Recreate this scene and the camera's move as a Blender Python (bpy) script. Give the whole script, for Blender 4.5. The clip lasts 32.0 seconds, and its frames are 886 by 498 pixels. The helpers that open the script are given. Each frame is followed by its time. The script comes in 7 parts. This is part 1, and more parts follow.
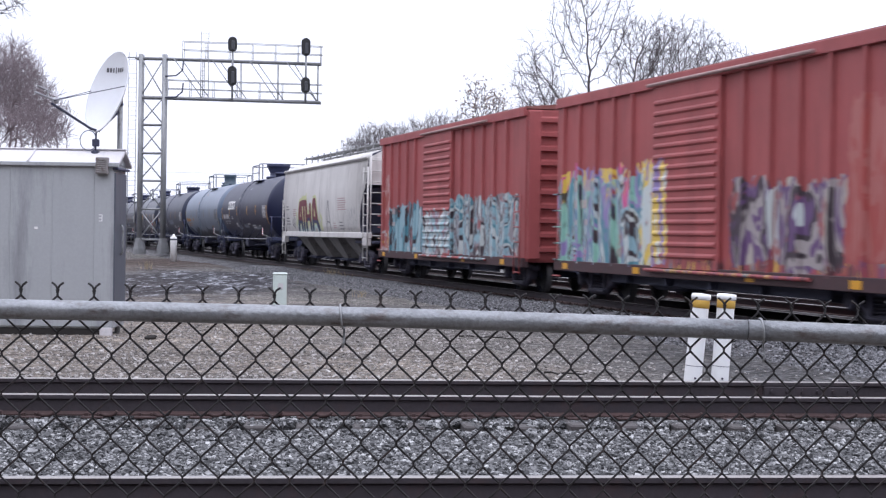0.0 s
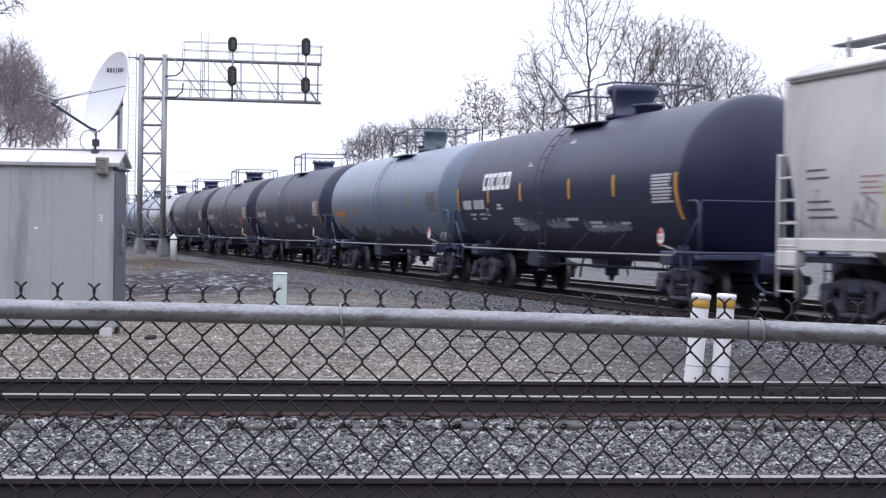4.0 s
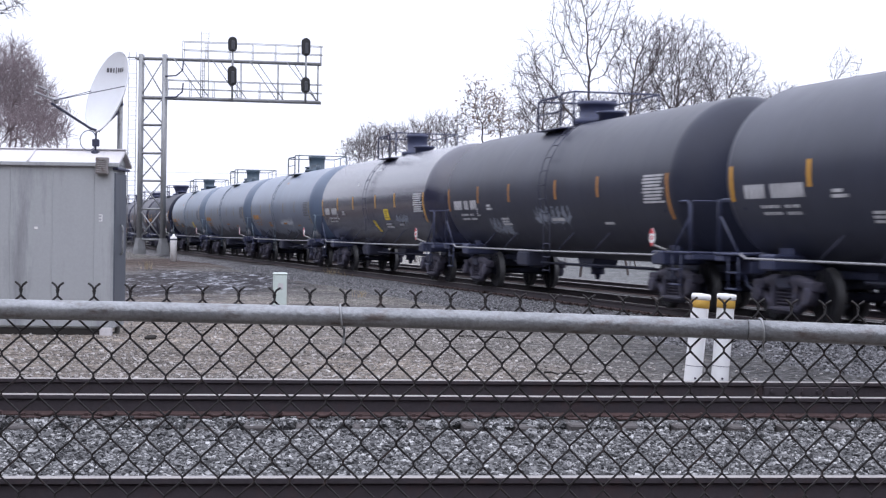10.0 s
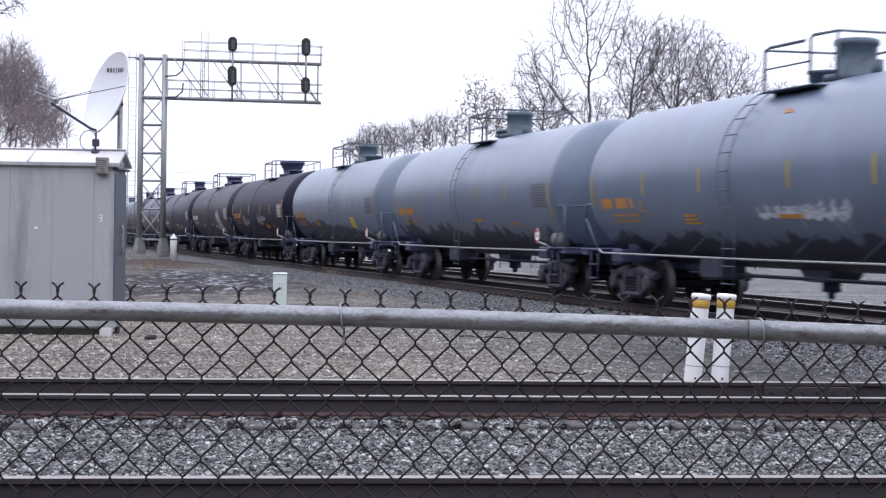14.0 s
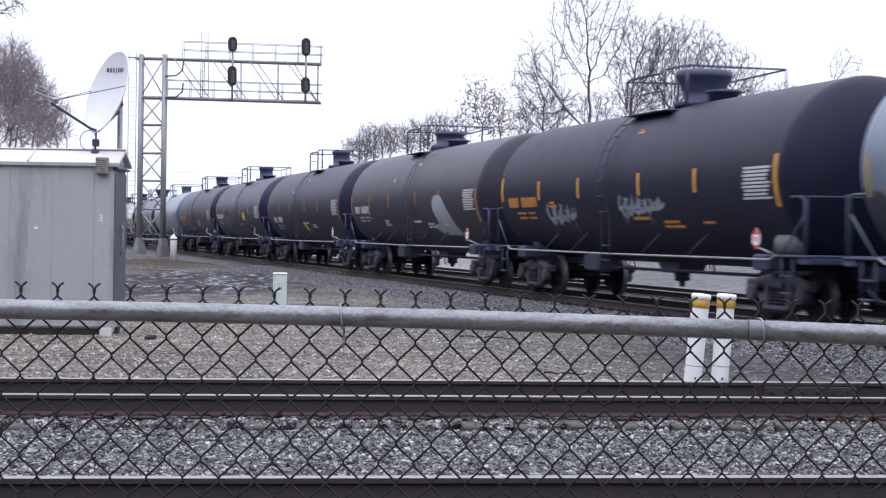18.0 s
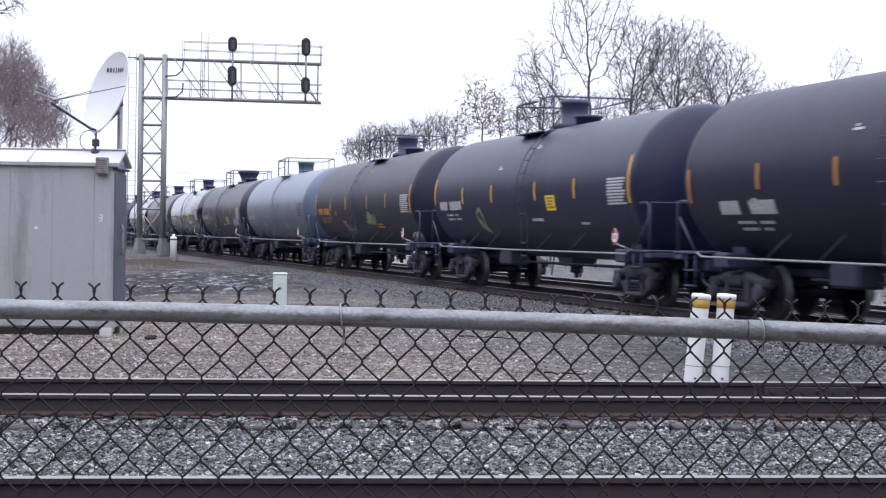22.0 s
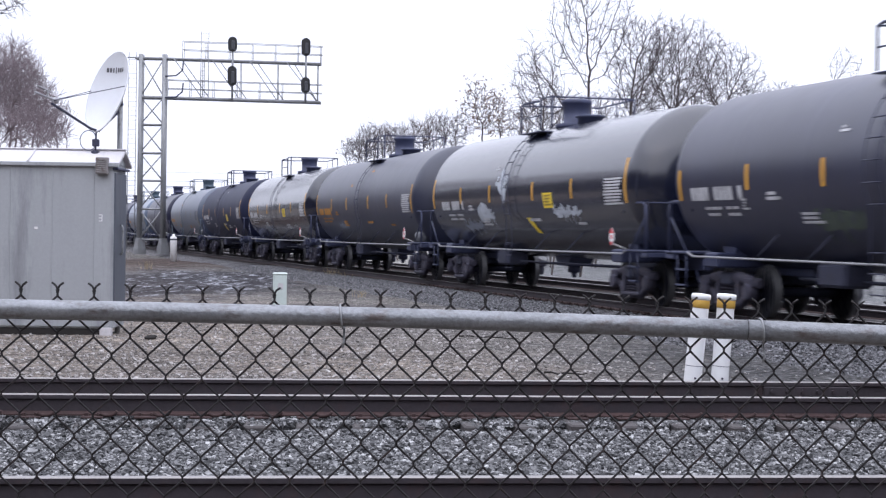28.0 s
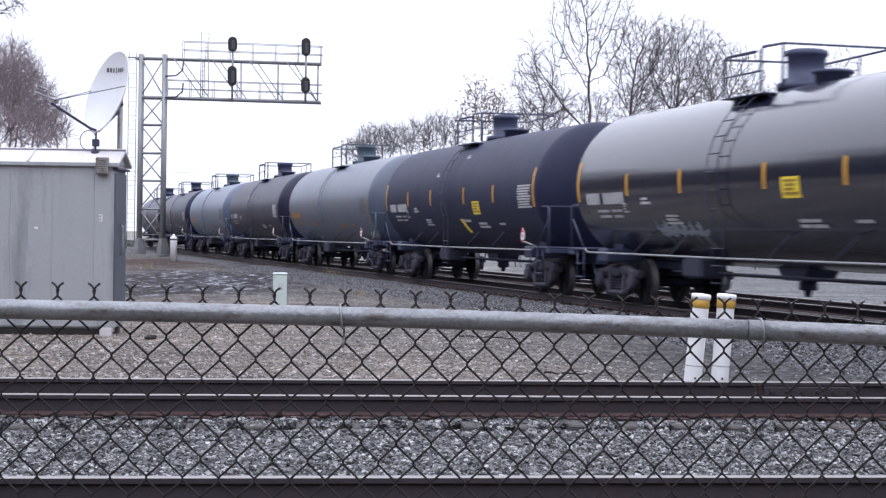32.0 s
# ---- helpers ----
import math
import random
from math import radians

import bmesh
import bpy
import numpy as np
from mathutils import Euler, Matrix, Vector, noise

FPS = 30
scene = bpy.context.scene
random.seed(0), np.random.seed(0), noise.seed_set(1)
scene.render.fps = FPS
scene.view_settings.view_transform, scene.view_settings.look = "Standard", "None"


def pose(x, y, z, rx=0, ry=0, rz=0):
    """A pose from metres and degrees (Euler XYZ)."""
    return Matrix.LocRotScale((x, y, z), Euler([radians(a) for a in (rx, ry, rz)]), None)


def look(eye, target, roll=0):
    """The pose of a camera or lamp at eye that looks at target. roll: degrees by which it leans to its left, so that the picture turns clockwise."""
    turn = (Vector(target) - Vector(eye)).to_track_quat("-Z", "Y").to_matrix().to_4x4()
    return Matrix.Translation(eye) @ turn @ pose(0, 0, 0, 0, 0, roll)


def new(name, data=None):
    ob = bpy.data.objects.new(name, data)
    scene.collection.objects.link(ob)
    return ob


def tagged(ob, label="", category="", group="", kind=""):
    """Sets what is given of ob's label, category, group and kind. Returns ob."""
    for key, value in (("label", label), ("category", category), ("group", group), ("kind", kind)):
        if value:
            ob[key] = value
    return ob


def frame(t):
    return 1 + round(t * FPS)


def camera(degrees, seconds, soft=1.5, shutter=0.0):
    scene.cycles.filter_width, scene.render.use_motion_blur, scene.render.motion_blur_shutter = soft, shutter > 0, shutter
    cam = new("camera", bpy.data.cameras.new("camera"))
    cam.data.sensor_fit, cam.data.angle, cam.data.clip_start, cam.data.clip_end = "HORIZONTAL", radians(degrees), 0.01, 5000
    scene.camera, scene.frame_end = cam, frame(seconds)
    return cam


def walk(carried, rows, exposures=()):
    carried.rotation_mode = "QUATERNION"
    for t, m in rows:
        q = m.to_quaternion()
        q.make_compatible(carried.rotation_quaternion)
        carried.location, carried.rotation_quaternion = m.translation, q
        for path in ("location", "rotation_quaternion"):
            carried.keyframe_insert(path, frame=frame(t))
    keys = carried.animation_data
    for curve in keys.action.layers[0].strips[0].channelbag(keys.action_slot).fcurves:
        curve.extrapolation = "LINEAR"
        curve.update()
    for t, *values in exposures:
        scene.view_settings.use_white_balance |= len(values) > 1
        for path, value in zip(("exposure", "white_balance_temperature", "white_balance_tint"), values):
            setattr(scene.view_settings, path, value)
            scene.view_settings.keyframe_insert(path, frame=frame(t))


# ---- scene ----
# The camera stands still on a tripod behind the fence.
cam = camera(29.96, 32.0, soft=1.3, shutter=0.45)
EYE = (0.0, 0.0, 1.37)
walk(cam, [(0.0, look(EYE, (0.0, 100.0, 0.4997), 0.87)), (32.0, look(EYE, (0.0, 100.0, 0.4997), 0.87))],
     exposures=[(0.0, 0.07, 5970, 15), (32.0, 0.07, 5970, 15)])

# ---- light: a white overcast sky ----
world = bpy.data.worlds.new("overcast")
scene.world = world
world.use_nodes = True
wn, wl = world.node_tree.nodes, world.node_tree.links
sky = wn.new("ShaderNodeTexSky")
sky.sky_type, sky.sun_disc = "NISHITA", False
sky.sun_elevation, sky.sun_rotation = radians(31), radians(199)
sky.dust_density, sky.air_density = 4.0, 1.0
cloud = wn.new("ShaderNodeMix")
cloud.data_type = "RGBA"
cloud.inputs[0].default_value = 0.95
# an overcast dome: brightest overhead, about half as bright at the horizon
where = wn.new("ShaderNodeTexCoord")
part_z = wn.new("ShaderNodeSeparateXYZ")
wl.new(where.outputs["Generated"], part_z.inputs[0])
dome = wn.new("ShaderNodeValToRGB")
dome.color_ramp.elements[0].position, dome.color_ramp.elements[0].color = 0.0, (0.44, 0.445, 0.475, 1)
dome.color_ramp.elements[1].position, dome.color_ramp.elements[1].color = 1.0, (0.95, 0.96, 1.0, 1)
wl.new(part_z.outputs[2], dome.inputs[0])
lift = wn.new("ShaderNodeVectorMath")
lift.operation = "SCALE"
lift.inputs["Scale"].default_value = 24.5
wl.new(dome.outputs[0], lift.inputs[0])
wl.new(lift.outputs[0], cloud.inputs[7])
wl.new(sky.outputs[0], cloud.inputs[6])
wn["Background"].inputs[1].default_value = 0.1
wl.new(cloud.outputs[2], wn["Background"].inputs[0])
sun = new("sun", bpy.data.lights.new("sun", "SUN"))
sun.data.energy, sun.data.angle, sun.data.color = 0.9, radians(90), (1.0, 0.98, 0.97)
sun.matrix_world = look((0, 0, 50), (3, 14, 0))


# ---- materials ----
def nodes_of(name):
    m = bpy.data.materials.new(name)
    m.use_nodes = True
    return m, m.node_tree.nodes, m.node_tree.links, m.node_tree.nodes["Principled BSDF"]


def noise_node(n, l, scale, detail=4.0, rough=0.6, coord="Object", stretch=None, distortion=0.0):
    tc = n.new("ShaderNodeTexCoord")
    t = n.new("ShaderNodeTexNoise")
    t.inputs["Scale"].default_value, t.inputs["Detail"].default_value = scale, detail
    t.inputs["Roughness"].default_value, t.inputs["Distortion"].default_value = rough, distortion
    if stretch:
        mp = n.new("ShaderNodeMapping")
        mp.inputs["Scale"].default_value = stretch
        l.new(tc.outputs[coord], mp.inputs[0])
        l.new(mp.outputs[0], t.inputs["Vector"])
    else:
        l.new(tc.outputs[coord], t.inputs["Vector"])
    return t.outputs["Fac"]


def ramp(n, l, fac, stops):
    r = n.new("ShaderNodeValToRGB")
    e = r.color_ramp.elements
    while len(e) < len(stops):
        e.new(0.5)
    for k, (p, c) in zip(e, stops):
        k.position = p
        k.color = (*c, 1) if len(c) == 3 else c
    l.new(fac, r.inputs[0])
    return r.outputs[0]


def mix(n, l, fac, a, b, mode="MIX"):
    m = n.new("ShaderNodeMix")
    m.data_type, m.blend_type = "RGBA", mode
    for s, v in ((0, fac), (6, a), (7, b)):
        if isinstance(v, (int, float)):
            m.inputs[s].default_value = v
        elif isinstance(v, tuple):
            m.inputs[s].default_value = (*v, 1)
        else:
            l.new(v, m.inputs[s])
    return m.outputs[2]


def calc(n, l, op, a, b=0.0, c=0.0):
    m = n.new("ShaderNodeMath")
    m.operation = op
    for s, v in enumerate((a, b, c)):
        if isinstance(v, (int, float)):
            m.inputs[s].default_value = v
        else:
            l.new(v, m.inputs[s])
    return m.outputs[0]


def bump(n, l, height, strength, dist=0.01):
    b = n.new("ShaderNodeBump")
    b.inputs["Strength"].default_value, b.inputs["Distance"].default_value = strength, dist
    l.new(height, b.inputs["Height"])
    return b.outputs[0]


def scaled(c, k):
    return tuple(min(1.0, v * k) for v in c)


def plain(name, col, rough=0.6, metal=0.0, var=0.25, scale=3.0, fine=40.0, relief=0.15, dirt=None, amount=0.5, streak=None):
    """A worn surface: broad stains and fine grain over one colour."""
    m, n, l, p = nodes_of(name)
    big = noise_node(n, l, scale, 5.0, 0.65, stretch=streak)
    small = noise_node(n, l, fine, 3.0, 0.6)
    c = ramp(n, l, big, [(0.3, scaled(col, 1 - var)), (0.7, scaled(col, 1 + var))])
    c = mix(n, l, 0.35, c, ramp(n, l, small, [(0.3, scaled(col, 1 - var)), (0.7, scaled(col, 1 + var))]))
    if dirt:
        spots = ramp(n, l, noise_node(n, l, scale * 1.7, 6.0, 0.7, stretch=streak), [(0.52, (0, 0, 0)), (0.68, (1, 1, 1))])
        c = mix(n, l, calc(n, l, "MULTIPLY", spots, amount), c, dirt)
    l.new(c, p.inputs["Base Color"])
    p.inputs["Metallic"].default_value = metal
    l.new(ramp(n, l, big, [(0.2, (rough * 0.85,) * 3), (0.8, (min(1, rough * 1.15),) * 3)]), p.inputs["Roughness"])
    if relief:
        l.new(bump(n, l, small, relief), p.inputs["Normal"])
    return m


def painted(name, col, rough, tags=(), dirt=(0.05, 0.045, 0.045), amount=0.35, fade=0.18, spill_shade=None, coat=0.0, spec=0.5, coat_rough=0.2, coat_ior=1.5):
    """Car paint with road dirt, streaks running down, and sprayed lettering: tags are (x0, x1, z0, z1, colours, scale, seed)."""
    m, n, l, p = nodes_of(name)
    broad = noise_node(n, l, 0.7, 5.0, 0.6)
    streaks = noise_node(n, l, 2.2, 5.0, 0.7, stretch=(1.0, 1.0, 0.12))
    grain = noise_node(n, l, 30.0, 4.0, 0.65)
    c = ramp(n, l, broad, [(0.3, scaled(col, 1 - fade)), (0.7, scaled(col, 1 + fade))])
    c = mix(n, l, calc(n, l, "MULTIPLY", ramp(n, l, streaks, [(0.5, (0, 0, 0)), (0.72, (1, 1, 1))]), amount), c, dirt)
    c = mix(n, l, 0.08, c, ramp(n, l, grain, [(0.3, scaled(col, 0.5)), (0.7, scaled(col, 1.5))]))
    tc = n.new("ShaderNodeTexCoord")
    sep = n.new("ShaderNodeSeparateXYZ")
    l.new(tc.outputs["Object"], sep.inputs[0])
    x, y, z = sep.outputs
    wob = noise_node(n, l, 1.6, 4.0, 0.6)
    if spill_shade:
        # a dried spill running down from the middle of the tank to an uneven edge; on grey cars it also paints in the
        # belly's shade
        z0, colour, seed, slope, swing = spill_shade
        edge = noise_node(n, l, 0.75 + 0.05 * seed, 6.0, 0.62, stretch=(1.0, 0.3, 0.5))
        cut = calc(n, l, "MULTIPLY_ADD", edge, swing, calc(n, l, "MULTIPLY_ADD", x, slope, z0 - 0.46 * swing))
        under = calc(n, l, "MINIMUM", calc(n, l, "MAXIMUM", calc(n, l, "MULTIPLY", calc(n, l, "SUBTRACT", cut, z), 16.0), 0.0), 1.0)
        c = mix(n, l, calc(n, l, "MULTIPLY", under, 0.94), c, colour)
    for x0, x1, z0, z1, cols, scale, seed in tags:
        mp = n.new("ShaderNodeMapping")
        mp.inputs["Location"].default_value = (seed * 3.7, seed * 1.3, seed * 2.1)
        mp.inputs["Scale"].default_value = (1.25, 0.05, 0.46)
        l.new(tc.outputs["Object"], mp.inputs[0])
        fill = n.new("ShaderNodeTexNoise")
        fill.inputs["Scale"].default_value, fill.inputs["Detail"].default_value = scale * (0.85 if z1 - z0 > 0.95 else 1.0), 3.5
        fill.inputs["Distortion"].default_value = 1.1
        l.new(mp.outputs[0], fill.inputs["Vector"])
        k = len(cols)
        stops = []
        for i, cc in enumerate(cols):
            a = 0.30 + 0.40 * i / k
            stops += [(a, cc), (a + 0.40 / k - 0.012, cc)]
        g = ramp(n, l, fill.outputs["Fac"], stops[:31])
        amp = min(0.6, (z1 - z0) * 0.5)
        jag = calc(n, l, "MULTIPLY_ADD", wob, 2 * amp, -amp)
        zz = calc(n, l, "ADD", z, jag)
        xx = calc(n, l, "MULTIPLY_ADD", wob, 0.7, calc(n, l, "ADD", x, -0.35))
        inside = calc(n, l, "MULTIPLY", calc(n, l, "GREATER_THAN", xx, x0), calc(n, l, "LESS_THAN", xx, x1))
        inside = calc(n, l, "MULTIPLY", inside, calc(n, l, "MULTIPLY", calc(n, l, "GREATER_THAN", zz, z0), calc(n, l, "LESS_THAN", zz, z1)))
        inside = calc(n, l, "MULTIPLY", inside, calc(n, l, "LESS_THAN", y, 0.0))
        if z1 - z0 > 0.95:
            cover = ramp(n, l, noise_node(n, l, scale * 1.3, 3.0, 0.6), [(0.30, (0, 0, 0)), (0.40, (0.92, 0.92, 0.92))])
        else:
            # thin curling strokes of a hurried tag
            curl = n.new("ShaderNodeTexNoise")
            curl.inputs["Scale"].default_value, curl.inputs["Detail"].default_value = scale * 1.5, 1.0
            curl.inputs["Distortion"].default_value = 1.2
            l.new(mp.outputs[0], curl.inputs["Vector"])
            line = calc(n, l, "ABSOLUTE", calc(n, l, "ADD", curl.outputs["Fac"], -0.5))
            cover = ramp(n, l, line, [(0.025, (0.66, 0.66, 0.66)), (0.07, (0.07, 0.07, 0.07))])
        c = mix(n, l, calc(n, l, "MULTIPLY", inside, cover), c, g)
    l.new(c, p.inputs["Base Color"])
    l.new(ramp(n, l, streaks, [(0.3, (rough * 0.97,) * 3), (0.75, (min(1, rough * 1.08),) * 3)]), p.inputs["Roughness"])
    p.inputs["Specular IOR Level"].default_value = spec
    l.new(bump(n, l, grain, 0.03), p.inputs["Normal"])
    if spill_shade:
        # the dried oil, and the painted belly shade with it, lies matt over the gloss
        l.new(calc(n, l, "MULTIPLY_ADD", under, -0.9 * coat, coat), p.inputs["Coat Weight"])
    p.inputs["Coat Weight"].default_value, p.inputs["Coat Roughness"].default_value = coat, coat_rough
    p.inputs["Coat IOR"].default_value = coat_ior
    return m


def gravel_mat(name, cols, scale, relief=0.7, patches=None, greyer=None, wet=None):
    m, n, l, p = nodes_of(name)
    tc = n.new("ShaderNodeTexCoord")
    v = n.new("ShaderNodeTexVoronoi")
    v.inputs["Scale"].default_value = scale
    l.new(tc.outputs["Object"], v.inputs["Vector"])
    sep = n.new("ShaderNodeSeparateColor")
    l.new(v.outputs["Color"], sep.inputs[0])
    k = len(cols)
    c = ramp(n, l, sep.outputs[0], [(i / (k - 1), cc) for i, cc in enumerate(cols)])
    # stone rims darkened in colour, standing for shade in the gaps
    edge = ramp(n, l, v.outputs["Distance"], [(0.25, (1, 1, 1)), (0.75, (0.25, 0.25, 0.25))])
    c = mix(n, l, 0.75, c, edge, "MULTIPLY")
    if greyer:
        px = n.new("ShaderNodeSeparateXYZ")
        l.new(tc.outputs["Object"], px.inputs[0])
        edge_x = calc(n, l, "MULTIPLY_ADD", noise_node(n, l, 0.25, 5.0, 0.6), 8.0, calc(n, l, "MULTIPLY_ADD", px.outputs[1], 0.32, calc(n, l, "ADD", px.outputs[0], -7.8)))
        f = calc(n, l, "MULTIPLY_ADD", edge_x, 0.22, -0.42)
        f = calc(n, l, "MINIMUM", calc(n, l, "MAXIMUM", f, 0.0), 1.0)
        # darker spilled ballast towards the crossing
        near = calc(n, l, "MINIMUM", calc(n, l, "MAXIMUM", calc(n, l, "MULTIPLY_ADD", calc(n, l, "MULTIPLY_ADD", noise_node(n, l, 0.4, 5.0, 0.6), 3.0, px.outputs[0]), 0.4, -1.2), 0.0), 1.0)
        c = mix(n, l, near, c, mix(n, l, 1.0, c, (0.60, 0.63, 0.68), "MULTIPLY"))
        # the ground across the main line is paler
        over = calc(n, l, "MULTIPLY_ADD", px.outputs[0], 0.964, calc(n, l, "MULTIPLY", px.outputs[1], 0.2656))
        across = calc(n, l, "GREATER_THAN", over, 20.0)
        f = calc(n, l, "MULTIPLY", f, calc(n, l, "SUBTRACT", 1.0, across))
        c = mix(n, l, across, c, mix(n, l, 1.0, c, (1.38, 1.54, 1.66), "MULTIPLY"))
        c = mix(n, l, f, c, mix(n, l, 1.0, c, greyer, "MULTIPLY"))
    broad = noise_node(n, l, 0.5, 6.0, 0.7, stretch=(0.35, 1.0, 1.0))
    mid = noise_node(n, l, 2.5, 5.0, 0.7)
    c = mix(n, l, 1.0, c, ramp(n, l, broad, [(0.32, (0.60, 0.60, 0.62)), (0.68, (1.26, 1.22, 1.17))]), "MULTIPLY")
    c = mix(n, l, 1.0, c, ramp(n, l, mid, [(0.32, (0.55, 0.55, 0.56)), (0.68, (1.3, 1.3, 1.3))]), "MULTIPLY")
    c = mix(n, l, 1.0, c, ramp(n, l, noise_node(n, l, 7.0, 4.0, 0.75), [(0.34, (0.45, 0.45, 0.46)), (0.66, (1.45, 1.45, 1.45))]), "MULTIPLY")
    if patches:
        c = mix(n, l, ramp(n, l, noise_node(n, l, 0.16, 6.0, 0.6), [(0.48, (0, 0, 0)), (0.6, (1, 1, 1))]), c, patches)
    p.inputs["Roughness"].default_value, p.inputs["Specular IOR Level"].default_value = 0.95, 0.08
    if wet:
        # a muddy hollow with pale streaks in its ruts, wet glints put into the colour, and a brown soil bank further on
        for cx, cy, rx, ry, tone, water in wet:
            at = n.new("ShaderNodeSeparateXYZ")
            l.new(tc.outputs["Object"], at.inputs[0])
            ex = calc(n, l, "MULTIPLY_ADD", at.outputs[0], 1 / rx, -cx / rx)
            ey = calc(n, l, "MULTIPLY_ADD", at.outputs[1], 1 / ry, -cy / ry)
            d = calc(n, l, "SQRT", calc(n, l, "ADD", calc(n, l, "MULTIPLY", ex, ex), calc(n, l, "MULTIPLY", ey, ey)))
            d = calc(n, l, "MULTIPLY_ADD", noise_node(n, l, 0.45, 5.0, 0.65), 1.1, d)
            inside = calc(n, l, "MINIMUM", calc(n, l, "MAXIMUM", calc(n, l, "MULTIPLY_ADD", d, -2.5, 3.9), 0.0), 1.0)
            c = mix(n, l, inside, c, mix(n, l, 1.0, c, tone, "MULTIPLY"))
            if water:
                ruts = noise_node(n, l, 2.4, 6.0, 0.75, distortion=1.0, stretch=(0.9, 0.2, 1.0))
                wet_glints = calc(n, l, "MULTIPLY", inside, ramp(n, l, ruts, [(0.53, (0, 0, 0)), (0.62, (1, 1, 1))]))
                c = mix(n, l, calc(n, l, "MULTIPLY", wet_glints, 0.75), c, (0.36, 0.37, 0.41))
                l.new(mix(n, l, wet_glints, (0.9, 0.9, 0.9), (0.45, 0.45, 0.45)), p.inputs["Roughness"])
    l.new(c, p.inputs["Base Color"])
    h = mix(n, l, 0.5, edge, mid)
    l.new(bump(n, l, h, relief, 1.0 / scale), p.inputs["Normal"])
    return m


BLACK = plain("black_paint", (0.038, 0.045, 0.094), 0.55, var=0.35, dirt=(0.030, 0.031, 0.046), amount=0.4)
GRIME = plain("grimy_steel", (0.040, 0.043, 0.074), 0.75, 0.1, var=0.4, scale=5, dirt=(0.06, 0.055, 0.06), amount=0.4)
TRUCK = plain("cast_steel", (0.046, 0.044, 0.068), 0.8, 0.1, var=0.45, scale=6, dirt=(0.115, 0.084, 0.080), amount=0.55)
WHEELFACE = plain("wheel_steel", (0.014, 0.015, 0.026), 0.85, 0.0, var=0.4, scale=5, dirt=(0.02, 0.015, 0.016), amount=0.4)
WHEELFACE.node_tree.nodes["Principled BSDF"].inputs["Specular IOR Level"].default_value = 0.12
TREAD = plain("worn_tread", (0.07, 0.07, 0.075), 0.5, 0.5, var=0.15, relief=0)
GOLD = plain("faded_gold_band", (0.50, 0.30, 0.05), 0.6, var=0.15, relief=0)
FADEDYEL = plain("faded_yellow_tape", (0.27, 0.215, 0.07), 0.6, var=0.25, relief=0)
YELLOW = plain("yellow_tape", (0.58, 0.29, 0.02), 0.45, var=0.15, relief=0, dirt=(0.25, 0.13, 0.03), amount=0.5)
PANEL = plain("yellow_panel", (0.85, 0.62, 0.03), 0.5, var=0.12, relief=0, dirt=(0.4, 0.3, 0.05), amount=0.4)
STENCIL = plain("white_stencil", (0.46, 0.46, 0.48), 0.6, var=0.2, relief=0, dirt=(0.15, 0.15, 0.16), amount=0.7)
OCHRE = plain("ochre_stencil", (0.45, 0.20, 0.025), 0.6, var=0.2, relief=0, dirt=(0.2, 0.1, 0.02), amount=0.6)
PLACARD = plain("red_placard", (0.6, 0.06, 0.07), 0.5, var=0.1, relief=0)
WHITE = plain("white_paint", (0.78, 0.78, 0.78), 0.55, var=0.06, relief=0.05, dirt=(0.4, 0.38, 0.36), amount=0.4)
PLASTIC = plain("white_plastic", (0.80, 0.80, 0.81), 0.45, var=0.04, scale=2, relief=0.02)
FENCEPIPE = plain("weathered_pipe", (0.205, 0.213, 0.226), 0.38, 0.5, var=0.42, scale=22, fine=120, relief=0.22, dirt=(0.085, 0.062, 0.055), amount=0.8, streak=(0.35, 1.0, 1.0))
HANDRAIL = plain("handrail_paint", (0.30, 0.30, 0.32), 0.5, 0.3, var=0.3)
GALV = plain("galvanized_steel", (0.27, 0.275, 0.285), 0.5, 0.35, var=0.18, scale=6, fine=60, relief=0.05, dirt=(0.13, 0.115, 0.11), amount=0.7)
WIRE = plain("rusty_wire", (0.013, 0.011, 0.012), 0.7, 0.2, var=0.4, scale=20, dirt=(0.06, 0.032, 0.025), amount=0.4)
RAILFOOT = plain("rail_foot_rust", (0.050, 0.029, 0.028), 0.9, 0.1, var=0.4, scale=4, fine=30, dirt=(0.09, 0.05, 0.045), amount=0.5)
RAILSIDE = plain("rail_rust", (0.038, 0.031, 0.037), 0.8, 0.2, var=0.35, scale=3, fine=30, dirt=(0.06, 0.034, 0.034), amount=0.5)
RAILTOP = plain("rail_polish", (0.25, 0.235, 0.23), 0.46, 0.9, var=0.08, relief=0)
TIE = plain("weathered_tie", (0.065, 0.058, 0.058), 0.9, var=0.35, scale=4, fine=25, relief=0.5, streak=(1.0, 0.15, 1.0))
SCRAP = plain("dark_timber", (0.022, 0.019, 0.018), 0.9, var=0.3)
SHEDWALL = plain("shed_aluminium", (0.365, 0.378, 0.395), 0.55, 0.2, var=0.1, scale=0.8, fine=25, relief=0.03, dirt=(0.17, 0.175, 0.19), amount=0.75, streak=(1.0, 1.0, 0.15))
SHEDDOOR = plain("shed_door_dark", (0.085, 0.095, 0.12), 0.5, 0.1, var=0.2, scale=1.5, relief=0.03, dirt=(0.18, 0.18, 0.19), amount=0.4, streak=(1.0, 1.0, 0.2))
SHEDROOF = plain("shed_roof", (0.56, 0.54, 0.56), 0.6, 0.1, var=0.1, dirt=(0.42, 0.39, 0.39), amount=0.5, streak=(1.0, 0.3, 1.0))
RUSTYBOX = plain("rusty_box", (0.25, 0.235, 0.235), 0.8, 0.1, var=0.3, scale=8, dirt=(0.10, 0.06, 0.045), amount=0.8)
